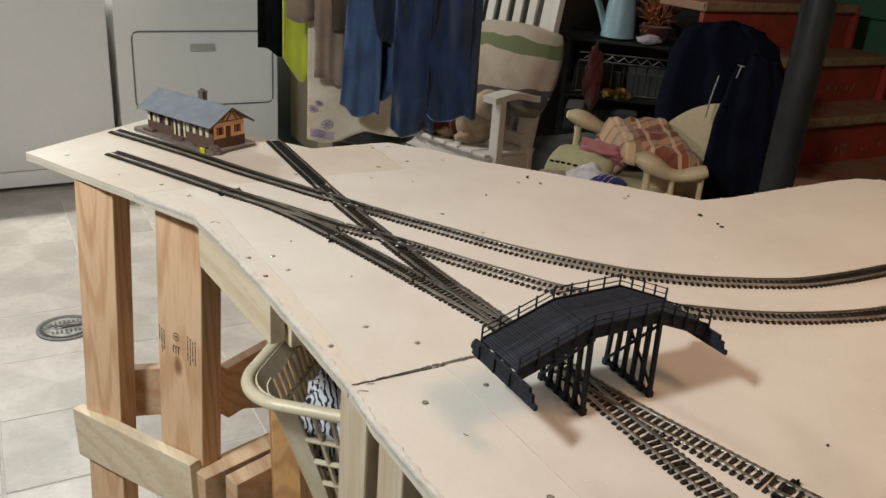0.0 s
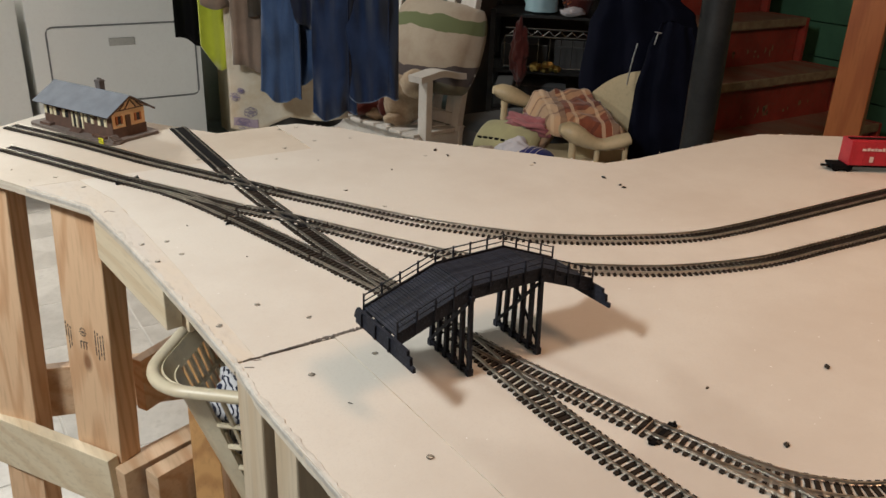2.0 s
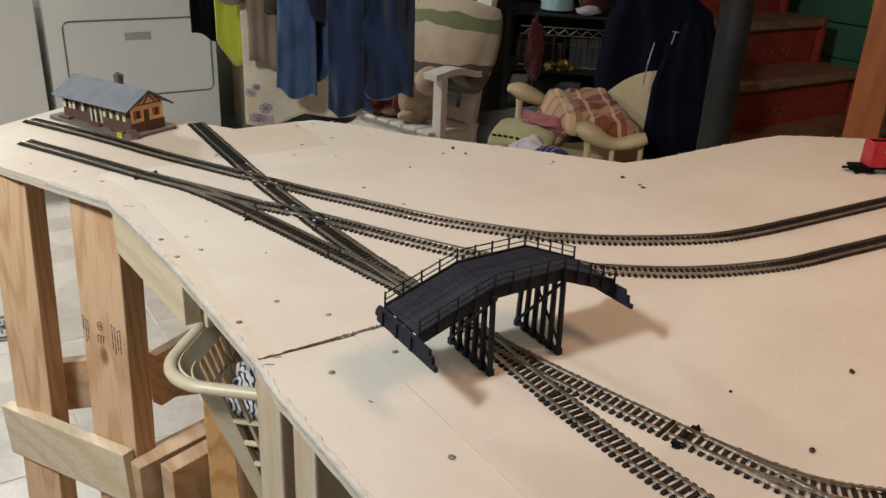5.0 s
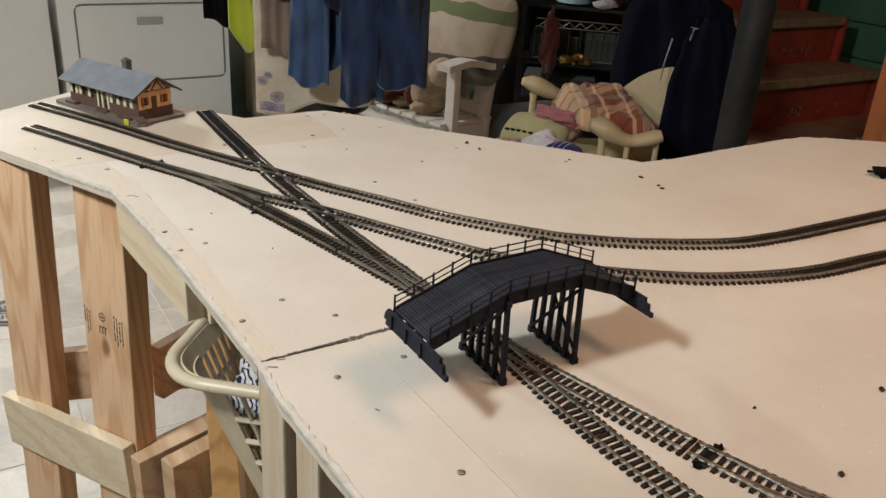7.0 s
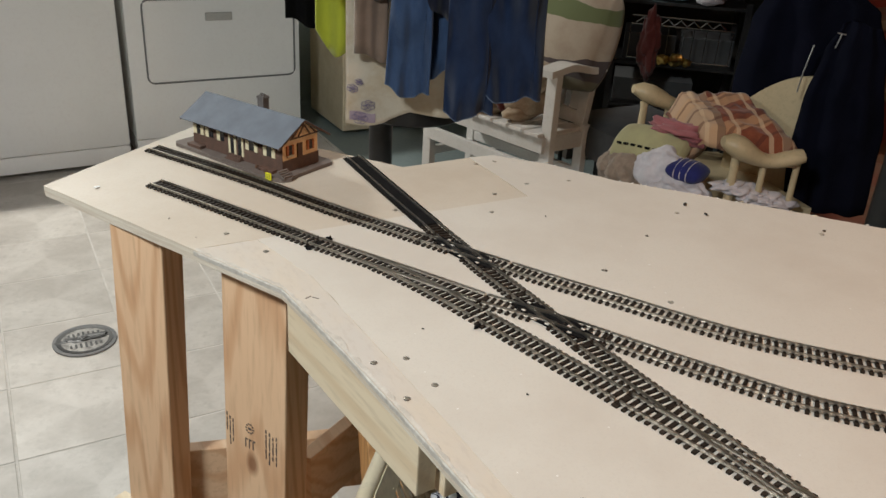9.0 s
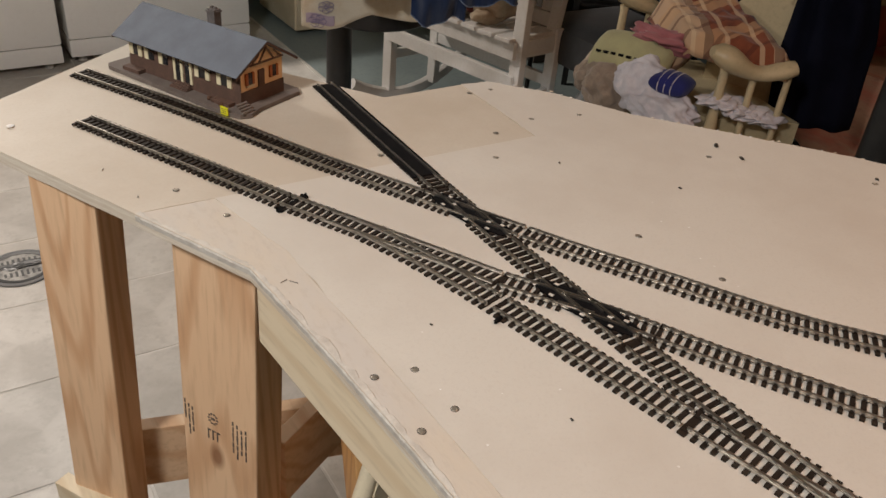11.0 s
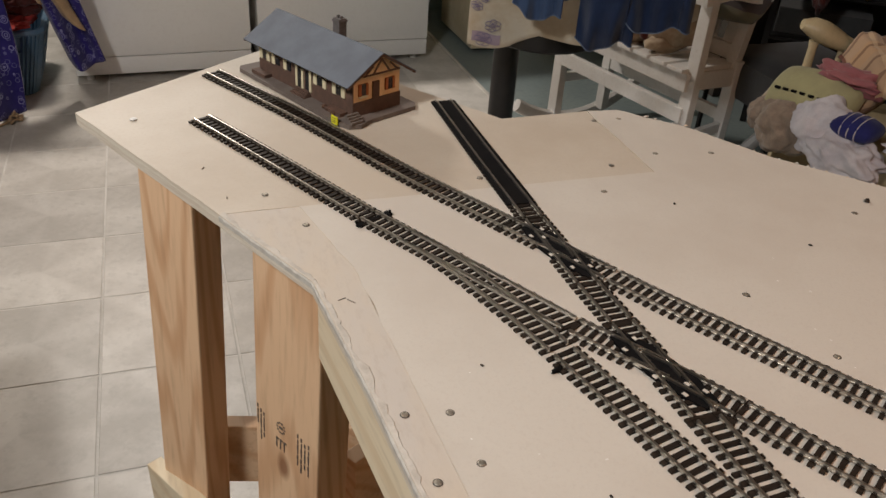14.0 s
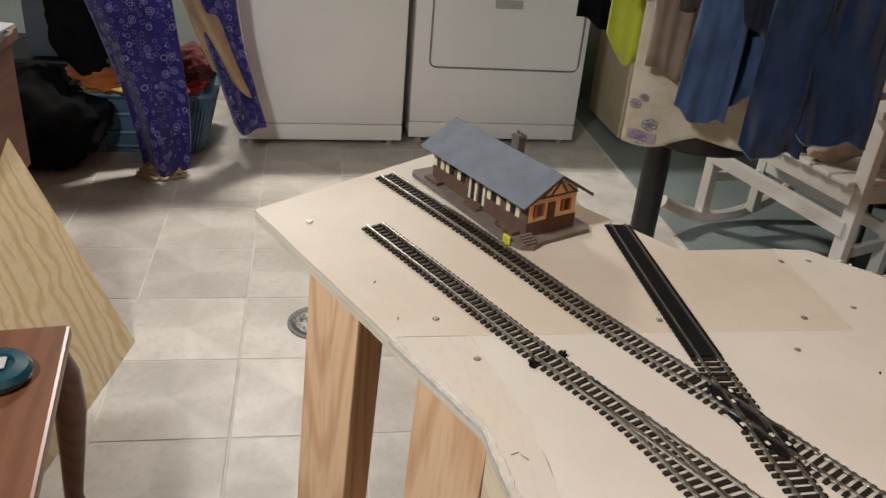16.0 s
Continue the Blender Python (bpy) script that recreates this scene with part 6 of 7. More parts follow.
for k in range(9):
    bm = B()
    tube(bm, [SHM @ Vector((-0.20 + 0.052 * k, -0.012, 0.705)), SHM @ Vector((-0.20 + 0.052 * k, -0.012, 0.56))], 0.002, 5)
    part("upright_wire", bm, M_CHROME, wires)
for k, (x, s) in enumerate(((-0.05, 0.028), (0.005, 0.034), (0.05, 0.022))):
    bm = B()
    blob(bm, SHM @ Vector((x, -0.02, 0.547 + s * 0.8)), (s, s, s * 0.8), 40 + k, 0.5, 2)
    solid("gold_ornament", bm, M_GOLD, "crumpled gold foil ornament on the shelf", "ornament", "foil ornaments", at=tuple(SHM @ Vector((x, -0.02, 0.547))))
bm = B()
lathe(bm, [(0.05, 0.801), (0.078, 0.81), (0.066, 0.95), (0.058, 0.99), (0.052, 0.98)], SHM @ Matrix.Translation((-0.045, 0.1, 0)), 24)
can = solid("watering_can", bm, M_CANBLUE, "pale blue tin watering can on the shelf", "watering can", smooth=True, at=tuple(SHM @ Vector((-0.045, 0.1, 0.801))))
bm = B()
tube(bm, [SHM @ Vector((-0.10, 0.1, 0.84)), SHM @ Vector((-0.135, 0.09, 0.92)), SHM @ Vector((-0.18, 0.08, 1.02))], [0.022, 0.016, 0.012], 10)
part("spout", bm, M_CANBLUE, can, smooth=True)
bm = B()
tube(bm, [SHM @ Vector((-0.045 + 0.07 * math.cos(a), 0.1, 0.98 + 0.09 * math.sin(a))) for a in [math.pi * i / 10 for i in range(11)]], 0.007, 8)
part("can_handle", bm, M_CANBLUE, can, smooth=True)
pot = thing("dried_flowers", tuple(SHM @ Vector((0.12, 0.1, 0.80))), "pot of rust coloured dried flowers on the shelf", "dried flowers")
bm = B()
lathe(bm, [(0.05, 0.801), (0.075, 0.87), (0.07, 0.875)], SHM @ Matrix.Translation((0.12, 0.1, 0)), 18)
part("pot", bm, M_MAROON, pot, smooth=True)
bm = B()
for k in range(140):
    a, r = random.uniform(0, 6.28), random.uniform(0.0, 0.10)
    p = SHM @ Vector((0.12, 0.1, 0.85))
    q = SHM @ Vector((0.12 + r * math.cos(a), 0.1 + r * math.sin(a), random.uniform(0.85, 1.04)))
    tube(bm, [p, (p + q) / 2 + Vector((0.01, 0, 0.02)), q], [0.0015, 0.003, 0.005], 4)
tagged(part("stem", bm, M_DRYFL, pot, "rust and straw dried stems"), kind="stuff")
bm = B()
blob(bm, SHM @ Vector((0.10, 0.0, 0.822)), (0.06, 0.05, 0.02), 51, 0.3, 3)
solid("white_cloth", bm, M_QUILTW, "folded white cloth on the shelf top", "cloth", smooth="all", at=tuple(SHM @ Vector((0.10, 0.0, 0.80))))
bm = B()
blob(bm, (2.49, 2.94, 0.66), (0.035, 0.055, 0.14), 61, 0.4, 4, None, 0.25)
solid("maroon_bag", bm, M_MAROON, "maroon cloth bag hanging by the shelf", "bag", smooth="all", at=(2.47, 2.96, 0.5))
# added panel whose dark colour supplies the gloom behind the shelf
slab("wall_inner", 2.55, 3.9, 3.45, 3.55, 0, 2.42, M_DARKW, "added dark panel standing for the shade behind the shelf", "wall")

# ---- stairs ----
stairs = thing("basement_stairs", (3.1, 2.2, 0), "worn red painted wooden basement stairs", "stairs")
for k in range(11):
    z, y = 0.08 + 0.19 * k, 1.46 + 0.22 * k
    bm = B()
    bx(bm, 2.72, 3.62, y + 0.022, y + 0.045, z - 0.19 if k else 0.0, z - 0.035)
    part("riser", bm, M_STAIRRED, stairs, "red painted riser with scuffs")
    bm = B()
    bx(bm, 2.70, 3.64, y, y + 0.27, z - 0.035, z, None, 0.004)
    part("tread", bm, M_TREAD, stairs, "worn tread with bare front edge")
    bm = B()
    bx(bm, 2.70, 3.64, y - 0.002, y + 0.014, z - 0.030, z + 0.002, None, 0.003)
    part("nosing", bm, M_NOSE, stairs, "bare splintered nosing")
    if k in (3, 4):
        bm = B()
        for j in range(14):
            x, zs = random.uniform(2.98, 3.5), z - 0.145 + random.uniform(-0.012, 0.02)
            ra, rb = random.uniform(0.003, 0.012), random.uniform(0.006, 0.02)
            prism_pts = [(x + ra * math.cos(q) * random.uniform(0.5, 1.2), zs + rb * math.sin(q) * random.uniform(0.5, 1.2)) for q in [1.05 * i for i in range(6)]]
            f = bm.faces.new([bm.verts.new((px, y + 0.0205, pz)) for px, pz in prism_pts])
        tagged(part("scuff", bm, M_NOSE, stairs, "scraped bare patches"), kind="stuff")
for x, top in ((2.68, 4), (3.645, 11)):
    bm = B()
    prof = []
    for k in range(top):
        prof += [(1.46 + 0.22 * k, 0.08 + 0.19 * k), (1.68 + 0.22 * k, 0.08 + 0.19 * k)]
    prof += [(1.46 + 0.22 * top, max(0.0, 0.08 + 0.19 * (top - 3))), (1.46 + 0.22 * 1.6, 0.0), (1.46, 0.0)]
    sides = [[bm.verts.new((xx, yy, zz)) for yy, zz in prof] for xx in (x, x + 0.018)]
    bm.faces.new(sides[0])
    bm.faces.new(sides[1][::-1])
    for k in range(len(prof)):
        nx = (k + 1) % len(prof)
        bm.faces.new((sides[0][k], sides[1][k], sides[1][nx], sides[0][nx]))
    part("stringer", bm, M_STAIRRED if x > 3 else M_TREAD, stairs)
for k in range(14):
    bm = B()
    bx(bm, 3.90, 3.935, -2.0, 4.85, 0.16 * k, 0.16 * k + 0.155, None, 0.004)
    solid("wall_board", bm, M_GREENW, "green painted horizontal wall board", "wall", "green wall boards", "structure", at=(3.9, 1, 0.16 * k))
bm = B()
rod(bm, (1.992, 1.503, 0.012), (1.992, 1.503, 2.415), 0.042, n=28)
post = solid("steel_column", bm, M_STEELPOST, "dark painted round steel support column", "column", smooth=True, at=(1.992, 1.503, 0))
bm = B()
bx(bm, 1.922, 2.062, 1.433, 1.573, 0, 0.012)
part("base_plate", bm, M_STEELPOST, post)
bm = B()
bx(bm, -0.045, 0.045, -0.045, 0.045, 0, 2.415, pose(2.378, 1.317, 0, 0, 0, 25), 0.004)
solid("newel_post", bm, M_ORANGEWOOD, "orange varnished wooden post by the stairs", "post", at=(2.378, 1.317, 0))

# ---- laundry basket under the table ----
LBC = Vector((0.636, 0.935, 0.0))
LBR = Matrix.Rotation(radians(-40.5), 3, "Z")
basket = thing("laundry_basket", (0.622, 0.925, 0.44), "ivory plastic laundry basket with slotted sides", "basket")


def rrect(hx, hy, r, n=6):
    pts = []
    for cx, cy, a0 in ((hx - r, hy - r, 0), (-hx + r, hy - r, 90), (-hx + r, -hy + r, 180), (hx - r, -hy + r, 270)):
        for k in range(n + 1):
            a = radians(a0 + 90 * k / n)
            pts.append((cx + r * math.cos(a), cy + r * math.sin(a)))
    return pts


def ring_at(v, grow=0.0):
    """The basket's outline at height v from its foot (0) to its rim (1)."""
    s = 0.56 + 0.44 * v
    return [LBC + LBR @ Vector((x, y, 0.44 + 0.297 * v)) for x, y in rrect(0.20 * s + grow, 0.165 * s + grow, 0.062 * s, 9)]


bm = B()
top = ring_at(1.0, 0.012)
tube(bm, top + top[:1], 0.0085, 12, 0.9)
part("rim", bm, M_BASKET, basket, "thick rolled rim", smooth=True)
lip = [ring_at(0.93), ring_at(1.0, 0.006)]
bm = B()
strip = [[bm.verts.new(q) for q in rr] for rr in lip]
bm.faces.ensure_lookup_table()
skirt = [bm.faces.new((strip[0][k], strip[0][(k + 1) % len(strip[0])], strip[1][(k + 1) % len(strip[0])], strip[1][k])) for k in range(len(strip[0]))]
bm.normal_update()
bmesh.ops.solidify(bm, geom=skirt, thickness=0.004)
part("skirt", bm, M_BASKET, basket, smooth=True)
for v in (0.01, 0.14, 0.27, 0.40, 0.53, 0.66, 0.79):
    rr = ring_at(v)
    for side in range(4):
        bm = B()
        tube(bm, [rr[side * 10 + 9], rr[(side * 10 + 10) % len(rr)]], 0.0038, 6)
        part("band", bm, M_BASKET, basket)
lo, hi = ring_at(0.0), ring_at(0.95)
per = 10
for side in range(4):
    a, b = side * per + per - 1, (side * per + per) % len(lo)
    for j in range(1, 12):
        bm = B()
        tube(bm, [lo[a].lerp(lo[b], j / 12), hi[a].lerp(hi[b], j / 12)], 0.0034, 6)
        part("upright", bm, M_BASKET, basket)
    bm = B()
    cols = []
    for k in range(side * per, side * per + per):
        cols.append([bm.verts.new(lo[k].lerp(hi[k], q / 6)) for q in range(7)])
    fs = [bm.faces.new((ca[q], cb[q], cb[q + 1], ca[q + 1])) for ca, cb in zip(cols, cols[1:]) for q in range(6)]
    bm.normal_update()
    bmesh.ops.solidify(bm, geom=fs, thickness=0.004)
    part("corner_panel", bm, M_BASKET, basket, smooth=True)
bm = B()
prism(bm, [(p.x, p.y) for p in ring_at(0.0)], 0.435, 0.447)
part("bottom", bm, M_BASKET, basket)
def striped_cloth(name):
    m = cloth(name, (0.66, 0.66, 0.68), (0.58, 0.58, 0.62), weave=500)
    nt = m.node_tree
    b = nt.nodes["Principled BSDF"]
    tc = nt.nodes.new("ShaderNodeTexCoord")
    w = add(nt, "ShaderNodeTexWave", Scale=52.0, Distortion=7.0, Detail=2.0)
    w.bands_direction = "X"
    nt.links.new(tc.outputs["Object"], w.inputs["Vector"])
    g = nt.nodes.new("ShaderNodeMath")
    g.operation = "GREATER_THAN"
    g.inputs[1].default_value = 0.66
    nt.links.new(w.outputs["Fac"], g.inputs[0])
    mx = nt.nodes.new("ShaderNodeMix")
    mx.data_type = "RGBA"
    mx.inputs["B"].default_value = rgba((0.02, 0.024, 0.05))
    nt.links.new(b.inputs["Base Color"].links[0].from_socket, mx.inputs["A"])
    nt.links.new(g.outputs[0], mx.inputs["Factor"])
    nt.links.new(mx.outputs["Result"], b.inputs["Base Color"])
    return m


bm = B()
blob(bm, (0.525, 0.955, 0.655), (0.065, 0.065, 0.075), 71, 0.3, 5, None, 0.15)
solid("striped_shirt", bm, striped_cloth("navy_and_white_stripes"), "navy and white striped shirt in the laundry basket", "clothes", smooth="all", at=(0.515, 0.965, 0.56))
bm = B()
blob(bm, (0.60, 0.93, 0.62), (0.09, 0.09, 0.12), 72, 0.3, 5, None, 0.12)
solid("white_shirt", bm, M_QUILTW, "white shirt in the laundry basket", "clothes", smooth="all", at=(0.60, 0.93, 0.5))
crate = thing("plastic_crate", (0.622, 0.925, 0), "beige plastic crate standing under the table", "crate")
bm = B()
bx(bm, -0.15, 0.15, -0.13, 0.13, 0.0, 0.43, pose(0.622, 0.925, 0, 0, 0, -40.5), 0.02)
part("body", bm, M_BASKET, crate, smooth=True)
crate2 = thing("slatted_crate", (0.60, 0.40, 0), "beige slotted crate under the table", "crate")
bm = B()
bx(bm, 0.50, 0.86, 0.24, 0.56, 0.3, 0.31)
part("bottom", bm, M_BASKET, crate2)
for k in range(9):
    bm = B()
    bx(bm, 0.498, 0.506, 0.25 + 0.035 * k, 0.262 + 0.035 * k, 0.0, 0.62)
    part("slat", bm, M_BASKET, crate2)
for k in range(6):
    bm = B()
    bx(bm, 0.496, 0.504, 0.24, 0.56, 0.1 + 0.09 * k, 0.112 + 0.09 * k)
    part("slat", bm, M_BASKET, crate2)

# ---- laundry corner ----
bb = thing("blue_laundry_basket", (-0.40, 4.05, 0), "blue plastic laundry basket heaped with towels", "basket")
bm = B()
prism(bm, [(-0.40 + x, 4.06 + y) for x, y in rrect(0.21, 0.17, 0.05)], 0.0, 0.015)
part("bottom", bm, M_BASKETB, bb)
for k in range(28):
    ringa, ringb = rrect(0.21, 0.17, 0.05), rrect(0.27, 0.21, 0.06)
    bm = B()
    a, b = ringa[k % len(ringa)], ringb[k % len(ringb)]
    tube(bm, [(-0.40 + a[0], 4.06 + a[1], 0.01), (-0.40 + b[0], 4.06 + b[1], 0.25)], 0.017, 6, 0.5)
    part("upright", bm, M_BASKETB, bb)
for z, g in ((0.03, 0.005), (0.09, 0.02), (0.17, 0.04), (0.25, 0.06)):
    bm = B()
    rr = [Vector((-0.40 + x, 4.06 + y, z)) for x, y in rrect(0.21 + g, 0.17 + g * 0.7, 0.055)]
    tube(bm, rr + rr[:1], 0.013 if z > 0.2 else 0.009, 8)
    part("band", bm, M_BASKETB, bb, smooth=True)
rows_ = [[Vector((-0.40 + x, 4.06 + y, 0.012 + 0.235 * q / 4)) for x, y in rrect(0.205 + 0.055 * q / 4, 0.165 + 0.04 * q / 4, 0.055)] for q in range(5)]
bm = B()
vv = [[bm.verts.new(p) for p in row] for row in rows_]
fs = [bm.faces.new((a[k], a[(k + 1) % len(a)], b[(k + 1) % len(a)], b[k])) for a, b in zip(vv, vv[1:]) for k in range(len(a))]
bm.normal_update()
bmesh.ops.solidify(bm, geom=fs, thickness=0.004)
part("side_wall", bm, M_BASKETB, bb, smooth=True)
for k, (x, y, z, s, mt, lab, nm) in enumerate(((-0.52, 3.98, 0.30, (0.16, 0.16, 0.05), M_TOWELO, "orange towel on the laundry heap", "orange_towel"), (-0.44, 3.93, 0.275, (0.17, 0.13, 0.03), M_TOWELY, "mustard towel on the laundry heap", "mustard_towel"),
                                               (-0.28, 3.92, 0.28, (0.13, 0.12, 0.035), M_TOWELR, "red towel on the laundry heap", "red_towel"), (-0.42, 4.02, 0.36, (0.17, 0.15, 0.05), M_GREYCL, "grey garment on the laundry heap", "grey_garment"), (-0.21, 3.96, 0.35, (0.10, 0.10, 0.07), M_MAROON, "maroon patterned garment on the heap", "maroon_garment"))):
    bm = B()
    blob(bm, (x, y, z), s, 80 + k, 0.3, 5, None, 0.07)
    solid(nm, bm, mt, lab, "laundry", "heaped laundry", smooth="all", at=(x, y, z - s[2]))
# pyjama trousers hung over a line
pj = thing("pyjama_trousers", (-0.25, 3.72, 0.9), "violet pyjama trousers with white ring print", "clothes")
bm = B()


def pj_leg(top, bot, w0, w1, seed):
    def f(u, v):
        c = Vector(bot).lerp(Vector(top), v)
        w = w1 + (w0 - w1) * v
        off = 0.03 * math.sin(2.6 * math.pi * u + seed + 2 * v) + 0.02 * noise.noise(Vector((u * 3, v * 4, seed)))
        return (c.x + (u - 0.5) * w + 0.02 * math.sin(4 * v + seed), c.y + off - 0.05 * math.sin(math.pi * u), c.z + 0.012 * math.sin(5 * u + seed) * (1 - v))

    bm = B()
    sheet(bm, f, 26, 34, 0.008)
    return part("trouser_leg", bm, M_PJ, pj, smooth="all")


pj_leg((-0.415, 3.755, 0.845), (-0.30, 3.66, 0.03), 0.36, 0.17, 0.5)
pj_leg((-0.105, 3.80, 0.845), (0.0, 3.83, 0.14), 0.15, 0.13, 2.5)
bm = B()
for ring in range(4):
    pts = [(-0.31 + (0.045 + 0.014 * ring) * math.cos(a) + 0.008 * math.cos(9 * a + ring), 3.655 + (0.026 + 0.008 * ring) * math.sin(a) + 0.006 * math.sin(11 * a), 0.008 + 0.012 * (3 - ring) + 0.005 * math.sin(13 * a + ring)) for a in [2 * math.pi * k / 70 for k in range(71)]]
    tube(bm, pts, 0.0065, 6, 0.6)
solid("lace_hem", bm, M_SATIN, "ruffled tan lace trim lying on the floor", "lace", smooth="all", at=(-0.31, 3.66, 0))


def satin(u, v):
    return (-0.265 + 0.125 * u * (1.1 - 0.2 * v) + 0.155 * (1 - v) ** 1.4, 3.775 + 0.025 * math.sin(6 * u + 3 * v), 0.28 + 0.56 * v + 0.10 * (1 - v) * (1 - u))


bm = B()
sheet(bm, satin, 20, 24, 0.006)
solid("satin_nightgown", bm, M_SATIN, "tan satin nightgown hanging over the laundry", "clothes", smooth="all", at=(-0.18, 3.8, 0.6))
bm = B()
rod(bm, (-1.3, 3.80, 0.835), (0.05, 3.80, 0.835), 0.012)
solid("drying_rail", bm, M_STEELPOST, "thin metal drying rail", "rail", at=(-0.6, 3.8, 0.835))
bm = B()
blob(bm, (-0.78, 3.78, 0.17), (0.25, 0.27, 0.19), 95, 0.3, 5, None, 0.12)
solid("black_bag", bm, M_BLACKCL, "black bag slumped on the floor", "bag", smooth="all", at=(-0.8, 3.85, 0))
bm = B()
blob(bm, (-0.58, 3.92, 0.56), (0.15, 0.10, 0.25), 96, 0.2, 5, None, 0.12)
solid("black_coat", bm, M_BLACKCL, "black coat hanging behind the pyjamas", "clothes", smooth="all", at=(-0.58, 3.92, 0.31))
bm = B()
bx(bm, -0.88, -0.60, 4.15, 4.5, 0.30, 0.53, None, 0.02)
bx(bm, -0.895, -0.585, 4.135, 4.515, 0.53, 0.56, None, 0.01)
solid("storage_tub", bm, M_TUB, "grey-blue plastic storage tub with a lid", "tub", smooth=True, at=(-0.76, 4.3, 0.3))
bm = B()
bx(bm, -1.2, -0.56, 4.12, 4.55, 0.0, 0.295, None, 0.01)
solid("dark_chest", bm, M_BLACK, "dark low chest under a storage tub", "chest", at=(-0.88, 4.3, 0))
# brown desk at the side
desk = thing("wooden_desk", (-0.85, 2.58, 0), "brown varnished wooden desk with papers", "desk")
bm = B()
bx(bm, -1.35, -0.445, 2.40, 2.76, 0.735, 0.765, None, 0.005)
part("top", bm, M_DESK, desk)
bm = B()
bx(bm, -0.482, -0.458, 2.42, 2.74, 0.42, 0.734, None, 0.003)
part("side_panel", bm, M_DESK, desk)
for x, y in ((-0.50, 2.44), (-0.50, 2.72), (-1.3, 2.44), (-1.3, 2.72)):
    bm = B()
    bx(bm, x - 0.02, x + 0.02, y - 0.02, y + 0.02, 0, 0.734, None, 0.003)
    part("leg", bm, M_DESK, desk)
bm = B()
for k in range(6):
    bx(bm, -0.15, 0.15, -0.11, 0.11, 0.7655 + 0.005 * k, 0.7700 + 0.005 * k, pose(-0.585 + 0.012 * math.sin(3 * k), 2.575 + 0.01 * math.cos(2 * k), 0, 0, 0, 7 * math.sin(2.3 * k)), 0.0008)
solid("paper_stack", bm, M_QUILTW, "untidy stack of white papers on the desk", "papers", at=(-0.58, 2.575, 0.766))

# leaning plywood sheet
ply = [Vector((-0.208, 2.547, 0.0)), Vector((-0.345, 1.86, 0.0)), Vector((-0.605, 1.93, 0.56)), Vector((-0.468, 2.617, 0.56))]
pn = (ply[1] - ply[0]).cross(ply[3] - ply[0]).normalized()
if pn.x < 0:
    pn = -pn
bm = B()
lo_, hi_ = [bm.verts.new(p - pn * 0.012) for p in ply], [bm.verts.new(p) for p in ply]
bm.faces.new(hi_), bm.faces.new(lo_)
for k in range(4):
    bm.faces.new((lo_[k], lo_[(k + 1) % 4], hi_[(k + 1) % 4], hi_[k]))
solid("plywood_sheet", bm, M_PLYSHEET, "new pale plywood sheet leaning at a slant", "plywood", at=(-0.35, 2.3, 0))

# side table with curved legs
SIDE = pose(-0.168, 1.945, 0, 0, 0, 7.5)
side = thing("side_table", (-0.4, 1.7, 0), "brown varnished side table with curved legs", "table")
bm = B()
bx(bm, -0.62, 0, -0.85, 0, 0.425, 0.45, SIDE, 0.006)
part("top", bm, M_DESK, side, "scratched brown top")
for x0, x1, y0, y1 in ((-0.59, -0.03, -0.05, -0.03), (-0.59, -0.03, -0.82, -0.80), (-0.05, -0.03, -0.80, -0.05), (-0.59, -0.57, -0.80, -0.05)):
    bm = B()
    bx(bm, x0, x1, y0, y1, 0.345, 0.424, SIDE)
    part("apron", bm, M_DESK, side)
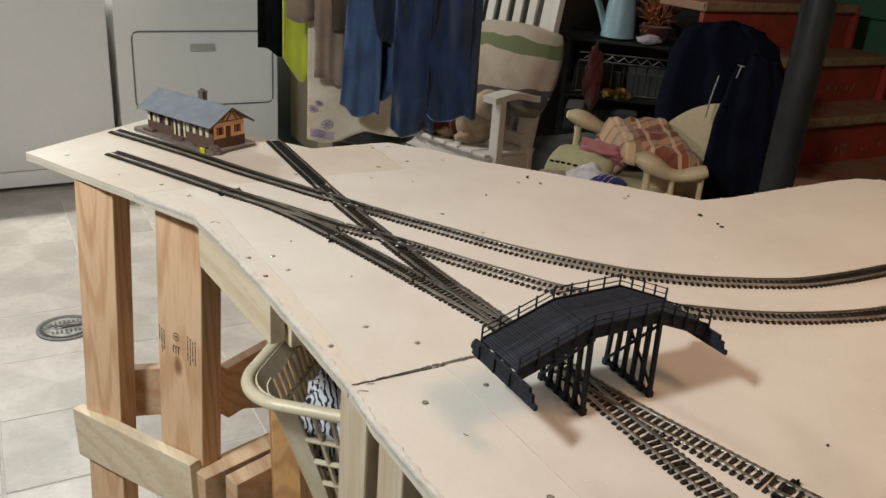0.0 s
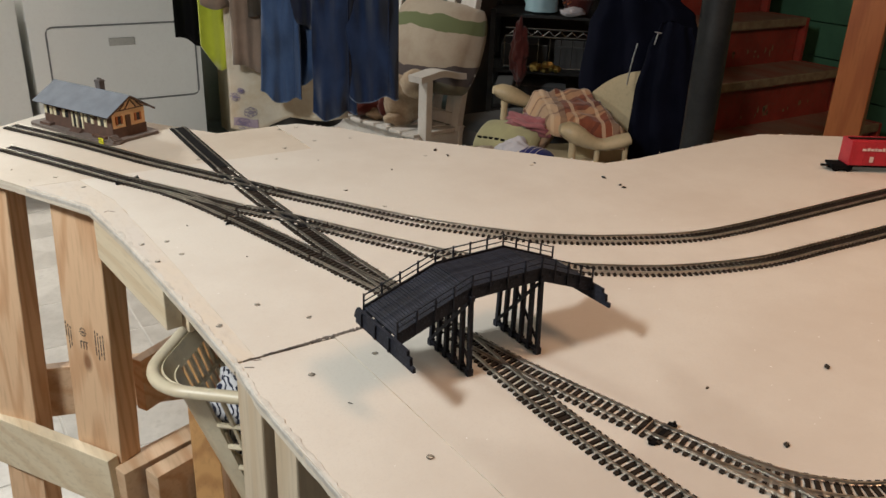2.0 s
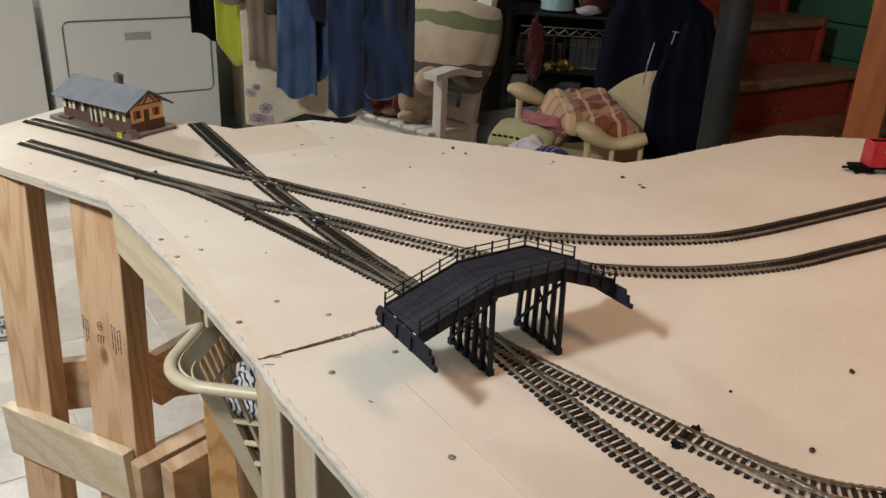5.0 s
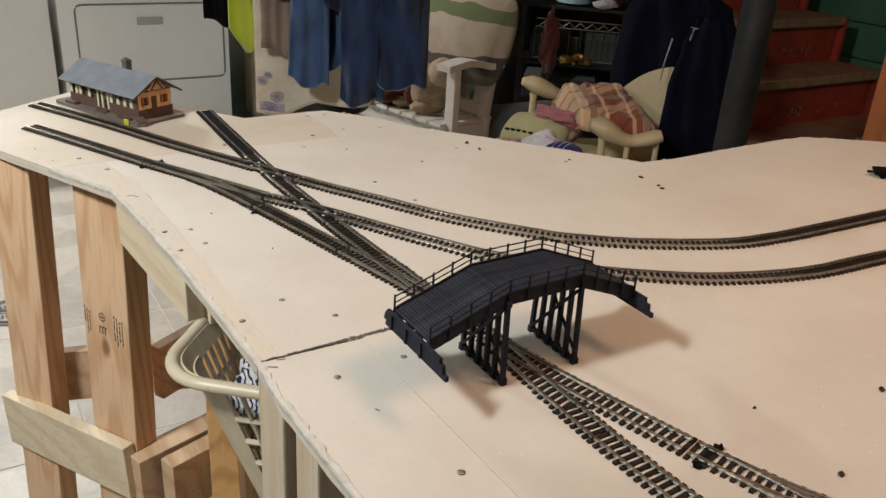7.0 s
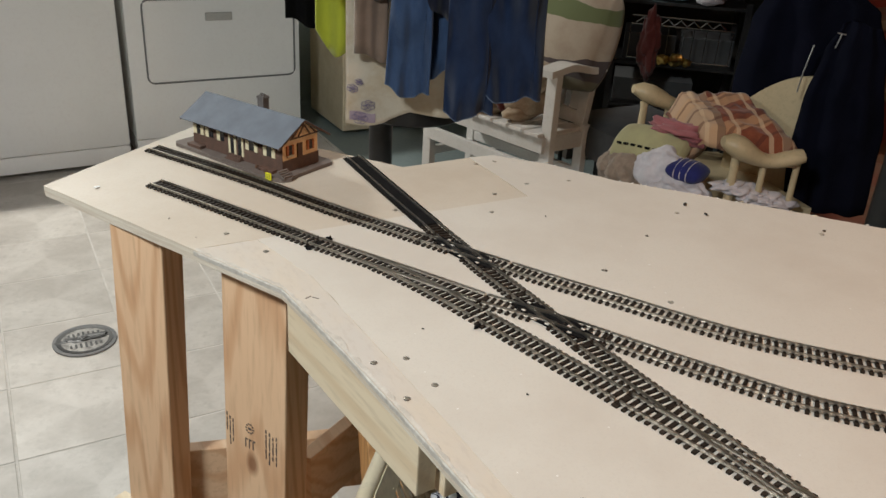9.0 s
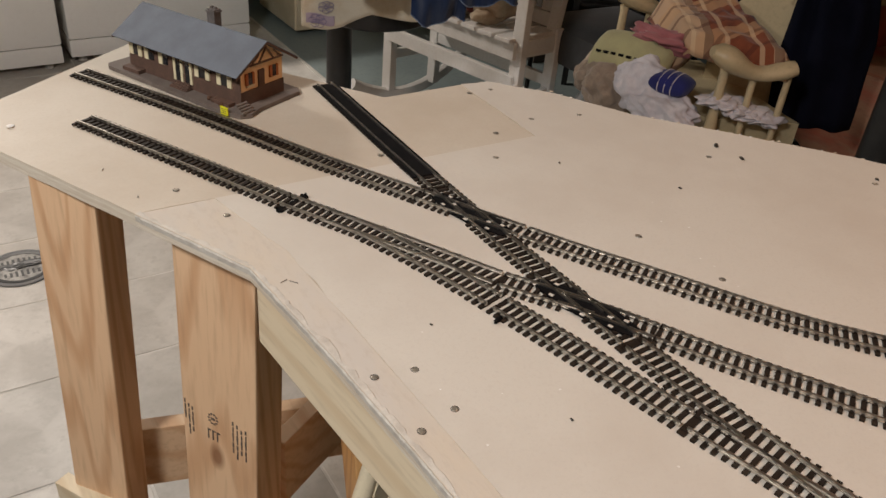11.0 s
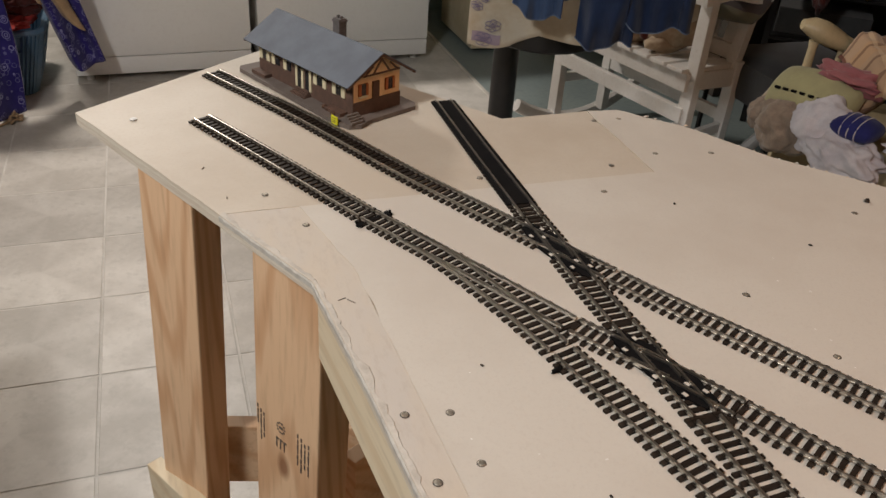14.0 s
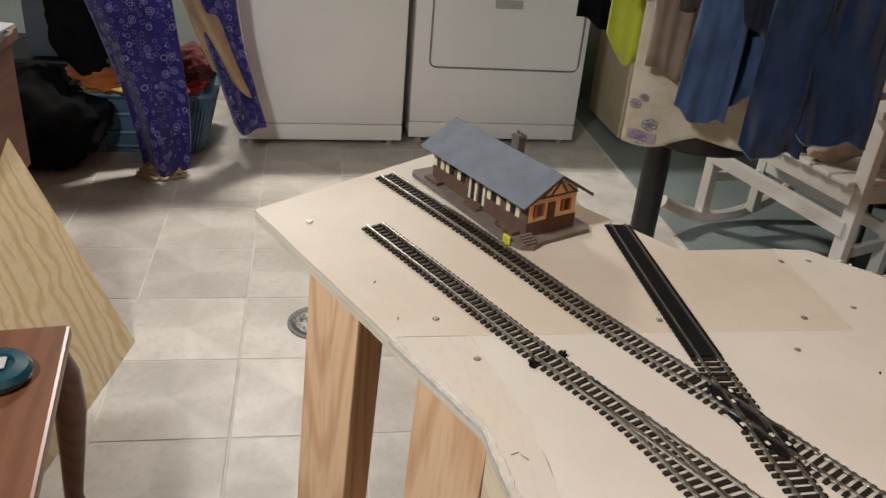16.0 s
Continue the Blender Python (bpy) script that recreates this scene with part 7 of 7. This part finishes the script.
for sx, sy in ((-0.035, -0.035), (-0.585, -0.035), (-0.035, -0.815), (-0.585, -0.815)):
    ox, oy = (1 if sx > -0.3 else -1), (1 if sy > -0.4 else -1)
    bm = B()
    tube(bm, [SIDE @ Vector((sx + ox * d, sy + oy * d, z)) for d, z in ((0, 0.424), (0.012, 0.36), (0.016, 0.28), (0.008, 0.18), (0.0, 0.09), (0.006, 0.035), (0.022, 0.012), (0.03, 0.0))], [0.026, 0.03, 0.028, 0.022, 0.017, 0.016, 0.02, 0.022], 10)
    part("leg", bm, M_DESK, side, "curved cabriole leg", smooth=True)
dish = thing("teal_dispenser", tuple(SIDE @ Vector((-0.075, -0.145, 0.45))), "round teal plastic dispenser on the side table", "dispenser")
bm = B()
lathe(bm, [(0.046, 0.45), (0.053, 0.458), (0.055, 0.466), (0.049, 0.476), (0.03, 0.479), (0.028, 0.474)], SIDE @ Matrix.Translation((-0.092, -0.145, 0)), 32)
part("case", bm, M_TEAL, dish, smooth=True)
bm = B()
bx(bm, -0.125, -0.075, -0.16, -0.13, 0.4795, 0.481, SIDE)
part("label_plate", bm, M_QUILTW, dish, "white label")
bm = B()
bx(bm, -0.11, -0.09, -0.40, -0.24, 0.451, 0.458, SIDE, 0.002)
solid("pencil", bm, M_ORANGEWOOD, "brown pencil lying on the side table", "pencil", at=tuple(SIDE @ Vector((-0.1, -0.3, 0.45))))

# ---- floor tiles ----
bm = B()
h, t = 0.1496, 0.0
vs = []
for (s, z) in ((h, -0.003), (h, -0.0006), (h - 0.0012, 0.0)):
    vs.append([bm.verts.new((x * s, y * s, z)) for x, y in ((-1, -1), (1, -1), (1, 1), (-1, 1))])
for a, b in zip(vs, vs[1:]):
    for k in range(4):
        bm.faces.new((a[k], a[(k + 1) % 4], b[(k + 1) % 4], b[k]))
bm.faces.new(vs[-1])
me_tile = mesh_of("tile", bm, M_TILE)
for i in range(-7, 5):
    for j in range(-4, 9):
        x, y = 0.065 + 0.305 * i + 0.1525, 2.155 + 0.305 * j + 0.1525
        if -2.2 < x < 1.41 and -0.2 < y < 4.8:
            o = piece("tile", me_tile, floor, pose(x, y, random.uniform(-0.0003, 0.0003), 0, 0, 90 * random.randrange(4)))
